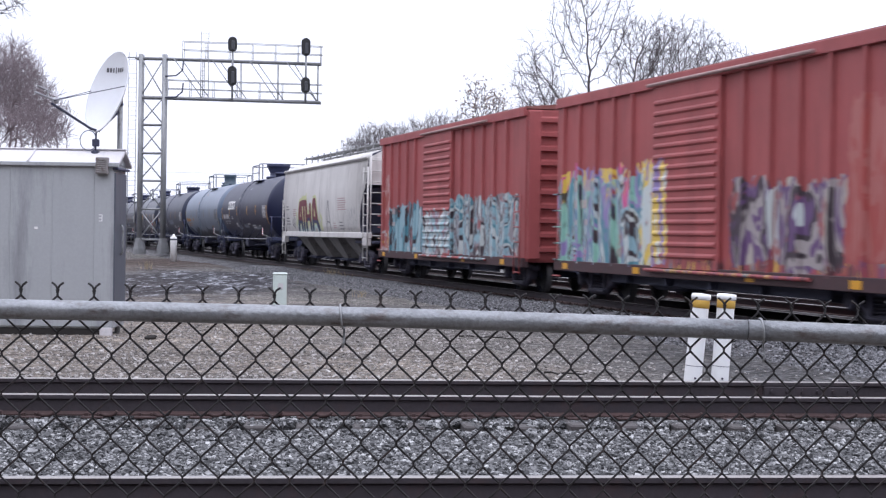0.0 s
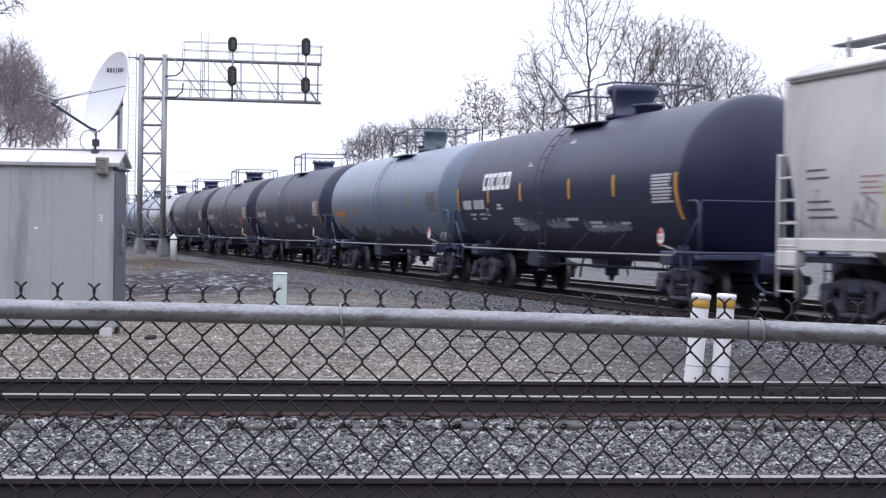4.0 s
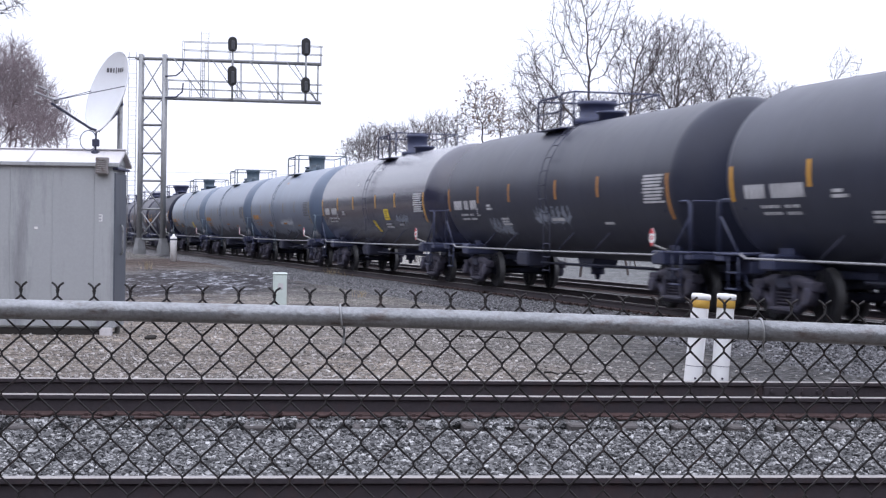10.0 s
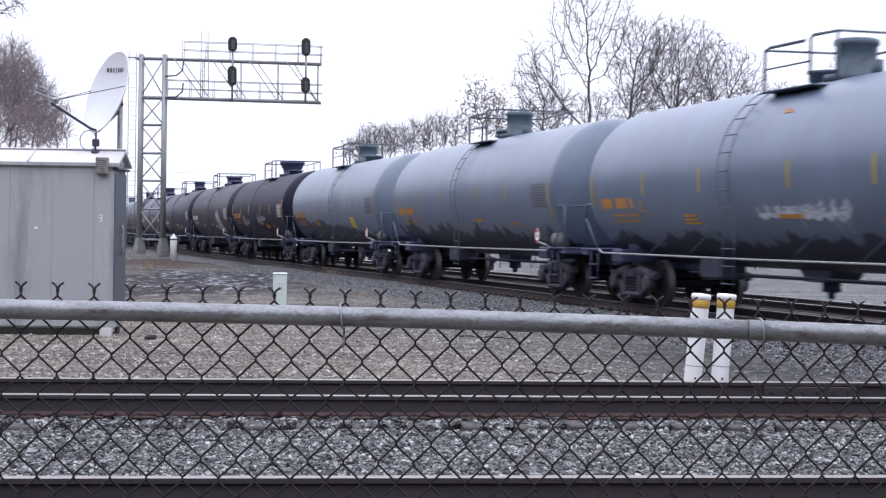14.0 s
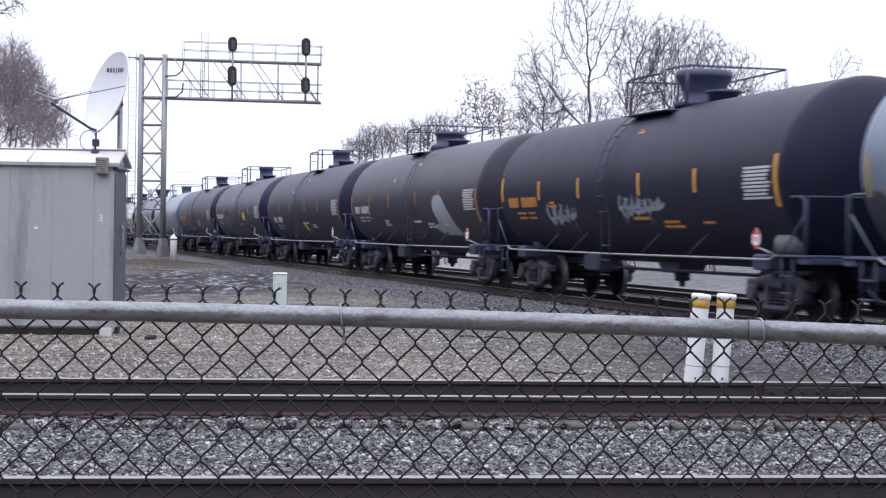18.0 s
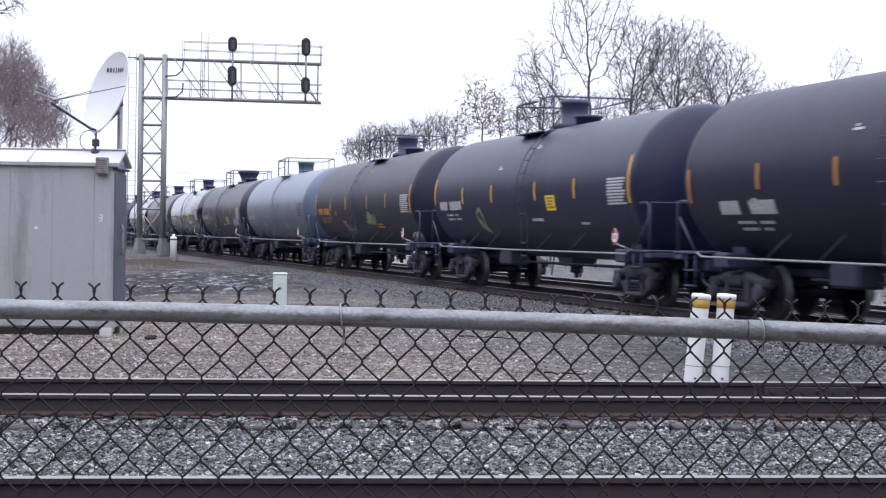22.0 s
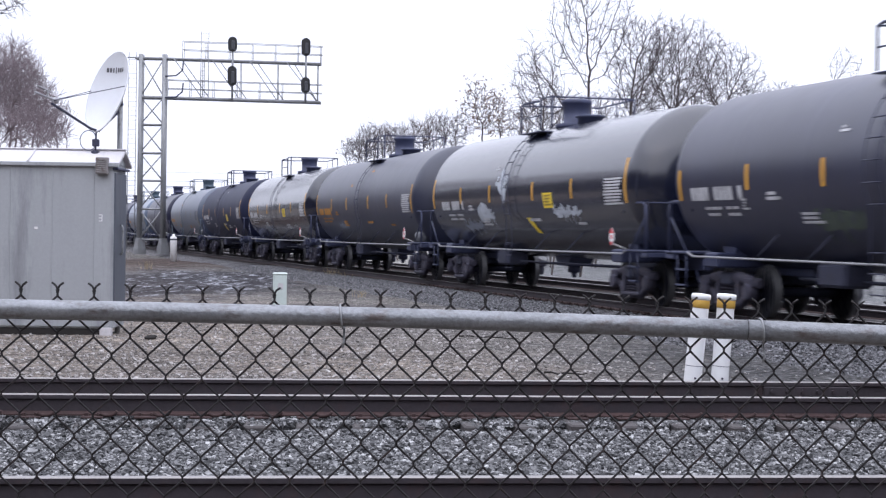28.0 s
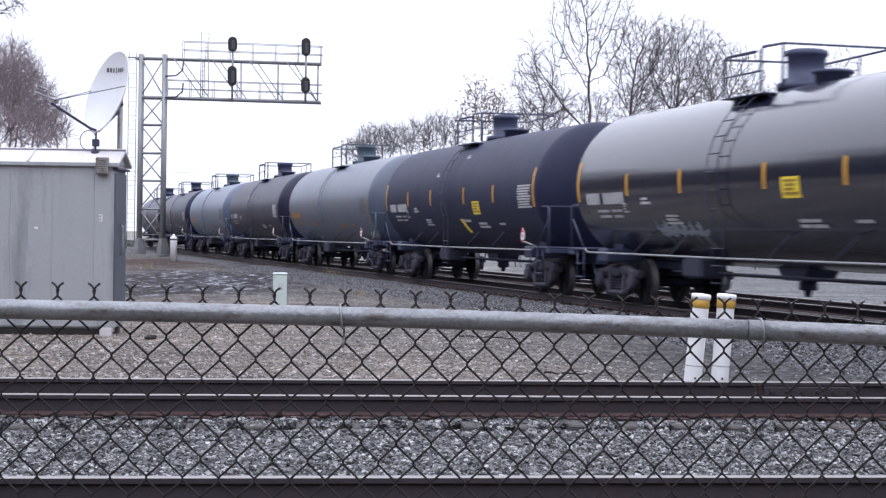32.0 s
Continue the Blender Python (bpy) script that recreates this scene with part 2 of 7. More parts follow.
DISHWHITE = plain("dish_grey", (0.66, 0.67, 0.70), 0.5, var=0.05, relief=0)
DARKBAR = plain("dark_lettering", (0.09, 0.09, 0.10), 0.5, relief=0)
GANTRY = plain("gantry_galvanized", (0.28, 0.285, 0.295), 0.55, 0.5, var=0.2, scale=2, dirt=(0.2, 0.19, 0.18), amount=0.4)
SIGNAL = plain("signal_black", (0.012, 0.012, 0.014), 0.6, var=0.2)
SIGNALBACK = plain("signal_case", (0.045, 0.047, 0.055), 0.6, var=0.2)
PEDESTAL = plain("pale_green_plastic", (0.53, 0.60, 0.57), 0.5, var=0.1, relief=0.03, dirt=(0.3, 0.33, 0.3), amount=0.4)
BARK = plain("bark", (0.075, 0.062, 0.060), 0.9, var=0.3, scale=4, fine=30, relief=0.4)
TWIG = plain("twigs", (0.062, 0.049, 0.053), 0.9, var=0.3, scale=1.0, relief=0)
THICKET = plain("thicket_twigs", (0.215, 0.175, 0.188), 0.9, var=0.35, scale=1.0, relief=0)
DRYLEAF = plain("dry_leaves", (0.16, 0.11, 0.08), 0.9, var=0.4, scale=2.0, relief=0)
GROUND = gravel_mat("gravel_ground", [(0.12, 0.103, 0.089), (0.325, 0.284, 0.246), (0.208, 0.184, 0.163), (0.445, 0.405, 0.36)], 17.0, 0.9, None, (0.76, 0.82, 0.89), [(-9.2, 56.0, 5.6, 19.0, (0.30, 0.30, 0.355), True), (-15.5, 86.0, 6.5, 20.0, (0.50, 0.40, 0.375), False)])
# yard bed darkened in colour for the shade between its loose stones
GAPSHADEBED = gravel_mat("ballast_bed", [(0.015, 0.015, 0.017), (0.075, 0.075, 0.08), (0.035, 0.035, 0.038), (0.12, 0.12, 0.125)], 16.0, 1.0)
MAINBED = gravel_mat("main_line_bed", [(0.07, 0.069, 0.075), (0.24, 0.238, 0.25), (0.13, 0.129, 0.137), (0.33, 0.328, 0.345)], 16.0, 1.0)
WOODS = plain("dark_woods", (0.035, 0.032, 0.030), 0.95, var=0.5, scale=0.4, fine=4, relief=0.3)


# ---- mesh helpers ----
class Mesh:
    """Collects points and faces of one part."""

    def __init__(self):
        self.v, self.f, self.s, self.k = [], [], [], []

    def add(self, pts, faces, smooth=False, slot=0):
        b = len(self.v)
        self.v += [tuple(p) for p in pts]
        self.f += [tuple(b + i for i in f) for f in faces]
        self.s += [smooth] * len(faces)
        self.k += [slot] * len(faces)
        return self

    def box(self, x0, x1, y0, y1, z0, z1, m=None, slot=0):
        p = [Vector((x, y, z)) for z in (z0, z1) for y in (y0, y1) for x in (x0, x1)]
        if m:
            p = [m @ q for q in p]
        return self.add(p, [(0, 2, 3, 1), (4, 5, 7, 6), (0, 1, 5, 4), (2, 6, 7, 3), (0, 4, 6, 2), (1, 3, 7, 5)], False, slot)

    def block(self, x0, x1, y0, y1, z0, z1, c=0.01, slot=0):
        """A box with chamfered edges along its upright and long sides."""
        loop = [(x0 + c, y0), (x1 - c, y0), (x1, y0 + c), (x1, y1 - c), (x1 - c, y1), (x0 + c, y1), (x0, y1 - c), (x0, y0 + c)]
        cx, cy = (x0 + x1) / 2, (y0 + y1) / 2
        rings = []
        for z, k in ((z0, c), (z0 + c, 0), (z1 - c, 0), (z1, c)):
            rings.append([(x + (k if x < cx else -k), y + (k if y < cy else -k), z) for x, y in loop])
        pts = [q for r in rings for q in r]
        faces = [tuple(reversed(range(8))), tuple(range(24, 32))]
        for r in range(3):
            faces += [(r * 8 + i, r * 8 + (i + 1) % 8, r * 8 + 8 + (i + 1) % 8, r * 8 + 8 + i) for i in range(8)]
        return self.add(pts, faces, False, slot)

    def tube(self, pts, r, n=6, closed=False, slot=0, caps=True):
        """A round bar along points; r is a number or one for each point."""
        pts = [Vector(p) for p in pts]
        rs = r if isinstance(r, (list, tuple)) else [r] * len(pts)
        ring, up = [], None
        for i, p in enumerate(pts):
            if closed:
                d = pts[(i + 1) % len(pts)] - pts[i - 1]
            else:
                d = pts[min(i + 1, len(pts) - 1)] - pts[max(i - 1, 0)]
            d = d.normalized()
            if up is None:
                up = d.orthogonal().normalized()
            up = (up - d * up.dot(d))
            up = up.normalized() if up.length > 1e-5 else d.orthogonal().normalized()
            w = d.cross(up)
            ring += [p + (up * math.cos(a) + w * math.sin(a)) * rs[i] for a in (2 * math.pi * k / n for k in range(n))]
        m = len(pts)
        faces = [(i * n + k, i * n + (k + 1) % n, (i + 1) % m * n + (k + 1) % n, (i + 1) % m * n + k)
                 for i in range(m if closed else m - 1) for k in range(n)]
        self.add(ring, faces, n > 4, slot)
        if caps and not closed:
            b = len(self.v) - len(ring)
            self.f += [tuple(b + k for k in reversed(range(n))), tuple(b + (m - 1) * n + k for k in range(n))]
            self.s += [False, False]
            self.k += [slot, slot]
        return self

    def lathe(self, prof, n=32, axis="z", origin=(0, 0, 0), slot=0, smooth=True):
        """Turns (radius, height) pairs round an axis."""
        pts = []
        for r, h in prof:
            for k in range(n):
                a = 2 * math.pi * k / n
                c, s = r * math.cos(a), r * math.sin(a)
                q = {"z": (c, s, h), "x": (h, c, s), "y": (s, h, c)}[axis]
                pts.append((q[0] + origin[0], q[1] + origin[1], q[2] + origin[2]))
        faces = [(i * n + k, i * n + (k + 1) % n, (i + 1) * n + (k + 1) % n, (i + 1) * n + k) for i in range(len(prof) - 1) for k in range(n)]
        self.add(pts, faces, smooth, slot)
        b = len(self.v) - len(pts)
        if prof[0][0] > 1e-4:
            self.f.append(tuple(b + k for k in reversed(range(n)))); self.s.append(False); self.k.append(slot)
        if prof[-1][0] > 1e-4:
            self.f.append(tuple(b + (len(prof) - 1) * n + k for k in range(n))); self.s.append(False); self.k.append(slot)
        return self

    def prism(self, poly, a, b, axis="x", slot=0):
        """A flat outline drawn out from a to b along an axis."""
        def at(u, v, h):
            return {"x": (h, u, v), "y": (u, h, v), "z": (u, v, h)}[axis]
        n = len(poly)
        pts = [at(u, v, a) for u, v in poly] + [at(u, v, b) for u, v in poly]
        return self.add(pts, [tuple(reversed(range(n))), tuple(range(n, 2 * n))] + [(i, (i + 1) % n, n + (i + 1) % n, n + i) for i in range(n)], False, slot)

    def data(self, name, *mats):
        me = bpy.data.meshes.new(name)
        me.from_pydata(self.v, [], self.f)
        me.polygons.foreach_set("use_smooth", self.s)
        if len(mats) > 1:
            me.polygons.foreach_set("material_index", self.k)
        for m in mats:
            me.materials.append(m)
        me.update()
        return me


def fast_mesh(name, verts, faces, mat, smooth=False):
    """A large mesh of triangles or quads from arrays."""
    me = bpy.data.meshes.new(name)
    me.vertices.add(len(verts))
    me.vertices.foreach_set("co", np.asarray(verts, dtype=np.float32).ravel())
    k = faces.shape[1]
    me.loops.add(faces.size)
    me.loops.foreach_set("vertex_index", faces.astype(np.int32).ravel())
    me.polygons.add(len(faces))
    me.polygons.foreach_set("loop_start", np.arange(0, faces.size, k, dtype=np.int32))
    me.polygons.foreach_set("use_smooth", np.full(len(faces), smooth))
    me.materials.append(mat)
    me.update(calc_edges=True)
    return me


def part(name, me, parent=None, label="", at=None):
    """Links mesh data as one object under its thing."""
    ob = new(name, me)
    if parent:
        ob.parent = parent
    if at:
        ob.matrix_basis = at
    return tagged(ob, label)


MADE = {}


def shared(key, build, *mats):
    if key not in MADE:
        MADE[key] = build().data(key, *mats)
    return MADE[key]


def thing(name, label, category, group="", m=None):
    ob = new(name)
    ob.empty_display_size = 0.3
    if m:
        ob.matrix_basis = m
    return tagged(ob, label, category, group)


# ---- ground and tracks ----
HEADING = 15.4
TRAVEL = Vector((math.sin(radians(HEADING)), -math.cos(radians(HEADING)), 0))
SIDE = Vector((TRAVEL.y, -TRAVEL.x, 0))
MAIN_OFF, SECOND_OFF = -13.75, -17.72
YARD_TURN, YARD_SLOPE = 6.31, math.tan(radians(6.31))


def main_pose(s, off=MAIN_OFF, z=0.0):
    p = SIDE * off + TRAVEL * s
    return pose(p.x, p.y, z, 0, 0, HEADING - 90)


def hill(x, y):
    """The ground's height."""
    z = -0.37 + 0.035 * noise.noise((x * 0.35, y * 0.35, 0.0)) + 0.02 * noise.noise((x * 1.3, y * 1.3, 4.0))
    # a low soil bank beside the signal tower
    z += 0.22 * math.exp(-((x + 15.5) / 4.0) ** 2 - ((y - 78.0) / 10.0) ** 2)
    return z


def build_ground():
    xs = [-1800, -700, -300, -120, -70, -45] + list(np.arange(-32, 32.01, 0.8)) + [40, 60, 90, 150, 320, 700, 1800]
    ys = [-1500, -500, -120, -40, -12, 0, 5] + list(np.arange(8, 60, 0.8)) + list(np.arange(60, 130, 2.0)) + [140, 160, 200, 260, 340, 450, 700, 1100, 2200]
    b = Mesh()
    pts = [(x, y, hill(x, y)) for y in ys for x in xs]
    w = len(xs)
    b.add(pts, [(j * w + i, j * w + i + 1, (j + 1) * w + i + 1, (j + 1) * w + i) for j in range(len(ys) - 1) for i in range(w - 1)], True)
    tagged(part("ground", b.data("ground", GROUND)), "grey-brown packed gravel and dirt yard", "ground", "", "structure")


build_ground()


def unseen_woods():
    """A dark belt of woods round the unseen sides of the yard, added to darken low reflections and close the place."""
    g = random.Random(4)
    b = Mesh()
    line = [(190, -60), (120, -40), (60, -30), (0, -27), (-26, -24), (-33, 0), (-39, 30), (-46, 60), (-62, 120), (-95, 220), (-150, 380)]
    rows = []
    for (xa, ya), (xb, yb) in zip(line, line[1:]):
        d = Vector((xb - xa, yb - ya, 0))
        steps = max(2, int(d.length / 4))
        out = Vector((d.y, -d.x, 0)).normalized() * -1.0
        for k in range(steps):
            p = Vector((xa, ya, 0)) + d * (k / steps) + out * g.uniform(-1.5, 1.5)
            h = 13.5 + g.uniform(-2.5, 2.0)
            rows.append([p + out * o + Vector((0, 0, z)) for o, z in ((0, -0.6), (-1.0, h * 0.6), (-3.0, h), (-8.0, h * 0.7), (-9.0, -0.6))])
    b.add([q for r in rows for q in r], [(i * 5 + k, i * 5 + k + 1, i * 5 + k + 6, i * 5 + k + 5) for i in range(len(rows) - 1) for k in range(4)], True)
    tagged(part("backdrop", b.data("backdrop_woods", WOODS)), "unseen dark belt of woods added round the yard to darken reflections", "woods", "", "structure")


unseen_woods()


def bed(name, m, x0, x1, prof, label, mat):
    b = Mesh()
    b.prism(prof, x0, x1, "x")
    return tagged(part(name, b.data(name, mat), None, "", m), label, "ballast", "", "structure")


YARD1 = pose(0, 8.62, 0, 0, 0, YARD_TURN)
YARD2 = pose(0, 14.84, 0, 0, 0, YARD_TURN)
bed("ballast_bed_yard", YARD1, -60, 60, [(-4.6, -0.55), (8.9, -0.60), (8.4, -0.42), (7.7, -0.315), (-2.6, -0.315), (-3.6, -0.45)], "grey crushed stone bed under the two crossing tracks", GAPSHADEBED)
bed("ballast_bed_main", main_pose(0), -420, 40, [(-3.4, -0.5), (-2.2, -0.215), (6.3, -0.215), (7.4, -0.5)][::-1], "grey crushed stone bed under the double main line", MAINBED)


def rail_data(x0, x1, key):
    prof = [(-0.07, -0.172), (0.07, -0.172), (0.07, -0.16), (0.012, -0.14), (0.009, -0.05), (0.036, -0.036), (0.036, -0.006), (0.028, 0.0),
            (-0.028, 0.0), (-0.036, -0.006), (-0.036, -0.036), (-0.009, -0.05), (-0.012, -0.14), (-0.07, -0.16)]
    b = Mesh()
    n = len(prof)
    pts = [(x0, y, z) for y, z in prof] + [(x1, y, z) for y, z in prof]
    for i in range(n):
        b.add([pts[i], pts[(i + 1) % n], pts[n + (i + 1) % n], pts[n + i]], [(0, 3, 2, 1)], False, 1 if i in (6, 7, 8) else (2 if i in (0, 1, 2, 12, 13) else 0))
    b.add(pts, [tuple(range(n)), tuple(reversed(range(n, 2 * n)))])
    return b.data(key, RAILSIDE, RAILTOP, RAILFOOT)


def tie_data():
    b = Mesh()
    b.block(-0.115, 0.115, -1.30, 1.30, -0.36, -0.186, 0.015)
    return b


def plate_data():
    b = Mesh()
    b.block(-0.09, 0.09, -0.17, 0.17, -0.187, -0.171, 0.004)
    for x, y in ((-0.05, -0.09), (0.05, 0.09), (0.05, -0.09), (-0.05, 0.09)):
        b.block(x - 0.016, x + 0.016, y - 0.016, y + 0.022, -0.175, -0.145, 0.004)
    # a curved rail anchor clip at the foot of the rail
    b.tube([(0.06, -0.12, -0.145), (0.10, -0.11, -0.168), (0.15, -0.10, -0.165), (0.19, -0.11, -0.150), (0.20, -0.115, -0.128)], 0.015, 5)
    return b


def track(name, m, x0, x1, t0, t1, step, label, plates):
    top = tagged(new(name), label, "railway track", "", "structure")
    top.matrix_basis = m
    me = rail_data(x0, x1, name + "_rail")
    for y in (-0.754, 0.754):
        part("rail", me, top, "rust-brown rail with a polished running edge", pose(0, y, 0))
    k = 0
    x = t0
    rnd = random.Random(len(name))
    while x < t1:
        dx, tilt = rnd.uniform(-0.03, 0.03), rnd.uniform(-1.0, 1.0)
        part("tie", shared("tie", tie_data, TIE), top, "", pose(x + dx, rnd.uniform(-0.05, 0.05), rnd.uniform(-0.022, -0.004), 0, 0, tilt))
        if plates is True or (plates and plates[0] < x < plates[1]):
            for y in (-0.754, 0.754):
                part("tie_plate", shared("tie_plate", plate_data, RAILFOOT), top, "", pose(x + dx, y, 0))
        x += step
    return top


track_yard = track("track_yard_far", YARD2, -60, 60, -6.2, 6.4, 0.455, "straight track with rusty rails across the gravel", True)
track("track_yard_near", YARD1, -60, 60, -4.6, 4.8, 0.455, "straight track with rusty rails just beyond the fence", True)
track("track_main_near", main_pose(0), -420, 12, -128, -14, 0.52, "long straight main line carrying the train", (-50, -20))
track("track_main_far", main_pose(0, SECOND_OFF), -420, 12, -110, -18, 0.52, "empty second main line beyond the train", False)
# fishplate with bolts on the far yard rail
b = Mesh()
b.block(-0.46, 0.46, -0.05, -0.012, -0.14, -0.045, 0.008)
for i in range(6):
    b.lathe([(0.018, 0), (0.018, -0.022)], 6, "y", (-0.38 + 0.152 * i, -0.05, -0.09))
part("joint_bar", b.data("joint_bar", RAILSIDE), track_yard, "bolted joint bar", pose(3.66, 0.754, 0))


# ---- ballast stones ----
def stones(name, spots, sizes, mat, label, flat=0.75, seed=3):
    """Broken stones, each a small irregular solid, in one heap."""
    g = np.random.default_rng(seed)
    ico = np.array([(x, y, z) for z in (-1, 1) for y in (-1, 1) for x in (-1, 1)]) * 0.72
    tri = np.array([(0, 2, 3), (0, 3, 1), (4, 5, 7), (4, 7, 6), (0, 1, 5), (0, 5, 4), (2, 6, 7), (2, 7, 3), (0, 4, 6), (0, 6, 2), (1, 3, 7), (1, 7, 5)])
    n = len(spots)
    q = g.normal(size=(n, 4))
    q /= np.linalg.norm(q, axis=1)[:, None]
    w, x, y, z = q.T
    R = np.stack([1 - 2 * (y * y + z * z), 2 * (x * y - z * w), 2 * (x * z + y * w), 2 * (x * y + z * w), 1 - 2 * (x * x + z * z), 2 * (y * z - x * w),
                  2 * (x * z - y * w), 2 * (y * z + x * w), 1 - 2 * (x * x + y * y)], axis=1).reshape(n, 3, 3)
    shape = g.uniform(0.6, 1.4, size=(n, 1, 3))
    v = ico[None] * g.uniform(0.45, 1.25, size=(n, 8, 3)) * shape
    v = np.einsum("nij,nkj->nki", R, v) * sizes[:, None, None]
    v[:, :, 2] *= flat
    v += spots[:, None, :]
    f = (tri[None] + 8 * np.arange(n)[:, None, None]).reshape(-1, 3)
    return tagged(part(name, fast_mesh(name, v.reshape(-1, 3), f, mat)), label, "ballast stones", "", "stuff")


def stone_mat(name, cols):
    m, n, l, p = nodes_of(name)
    g = n.new("ShaderNodeNewGeometry")
    k = len(cols)
    c = ramp(n, l, g.outputs["Random Per Island"], [(i / (k - 1), cc) for i, cc in enumerate(cols)])
    fine = noise_node(n, l, 60.0, 4.0, 0.7)
    c = mix(n, l, 0.5, c, ramp(n, l, fine, [(0.3, (0.6, 0.6, 0.62)), (0.7, (1.25, 1.25, 1.25))]), "MULTIPLY")
    l.new(c, p.inputs["Base Color"])
    p.inputs["Roughness"].default_value, p.inputs["Specular IOR Level"].default_value = 0.85, 0.25
    l.new(bump(n, l, fine, 0.4), p.inputs["Normal"])
    return m


STONE = stone_mat("granite_ballast", [(0.018, 0.018, 0.020), (0.17, 0.17, 0.173), (0.05, 0.05, 0.053), (0.30, 0.298, 0.30), (0.020, 0.020, 0.022), (0.13, 0.13, 0.133), (0.50, 0.498, 0.50), (0.05, 0.05, 0.053), (0.22, 0.22, 0.225), (0.025, 0.025, 0.028)])
GREYSTONE = stone_mat("grey_ballast", [(0.07, 0.07, 0.076), (0.20, 0.20, 0.21), (0.12, 0.12, 0.127), (0.30, 0.30, 0.312), (0.16, 0.16, 0.168)])
PEBBLE = stone_mat("yard_gravel", [(0.10, 0.092, 0.086), (0.32, 0.295, 0.28), (0.14, 0.13, 0.123), (0.42, 0.395, 0.38), (0.21, 0.195, 0.184), (0.52, 0.495, 0.48)])


def yard_heap():
    g = np.random.default_rng(5)
    n = 112000
    u = g.uniform(-4.4, 4.9, n)
    # thickest between the two tracks, where the bed lies open
    v = np.where(g.uniform(size=n) < 0.86, g.uniform(10.5, 14.35, n), g.uniform(8.4, 17.0, n))
    d1, d2 = v - 8.62, v - 14.84
    keep = np.ones(n, bool)
    for dd in (d1, d2):
        for r in (-0.754, 0.754):
            keep &= np.abs(dd - r) > 0.09
    # the tie ends stay clear of stones
    k = np.abs((u + 6.2 + 0.2275) % 0.455 - 0.2275)
    keep &= ~((np.abs(d2) > 1.06) & (np.abs(d2) < 1.33) & (k < 0.10))
    u, v = u[keep], v[keep]
    size = 0.0085 + 0.017 * g.uniform(size=len(u)) ** 1.6
    z = np.where(np.abs(v - 14.84) < 1.32, -0.214, np.where(np.abs(v - 14.84) < 1.7, -0.246, -0.258)) + 0.014 * np.sin(u * 3.1) * np.sin(v * 2.3) + g.uniform(-0.022, 0.022, len(u))
    z -= np.clip(v - 16.3, 0, 2) * 0.14
    y = v + u * YARD_SLOPE
    return np.stack([u, y, z], 1), size


stones("ballast_yard", *yard_heap(), STONE, "sharp grey granite ballast between and beside the rails")


def main_heap():
    g = np.random.default_rng(6)
    n = 30000
    s = -16 - 60 * g.uniform(size=n) ** 1.5
    o = g.uniform(-3.6, -0.95, n)
    z = np.where(o > -2.2, -0.21, -0.21 - (-2.2 - o) * 0.235) + g.uniform(-0.01, 0.03, n)
    p = np.outer(MAIN_OFF - o, np.array(SIDE)) + np.outer(s, np.array(TRAVEL))
    p[:, 2] = z
    return p, g.uniform(0.014, 0.032, n)


stones("ballast_main", *main_heap(), GREYSTONE, "grey ballast shoulder along the main line", seed=8)


def yard_gravel():
    g = np.random.default_rng(9)
    n = 33000
    y = 16.8 + 22 * g.uniform(size=n) ** 1.4
    x = g.uniform(-0.30, 0.30, n) * y
    keep = ((x * SIDE.x + y * SIDE.y) > MAIN_OFF + 3.2) & (g.uniform(size=n) > np.clip((x - 0.8) * 0.4, 0, 0.93))
    x, y = x[keep], y[keep]
    z = np.array([hill(a, c) for a, c in zip(x, y)]) + 0.004
    return np.stack([x, y, z], 1), 0.007 + 0.024 * g.uniform(size=len(x)) ** 2


stones("loose_gravel", *yard_gravel(), PEBBLE, "loose pale gravel strewn over the yard", seed=12)


# ---- chain-link fence ----
FY = 3.3


def column(j):
    """Where the j-th column of mesh knots stands."""
    return -0.84471 + 0.073546 * j - 0.00015768 * j * (j - 1)


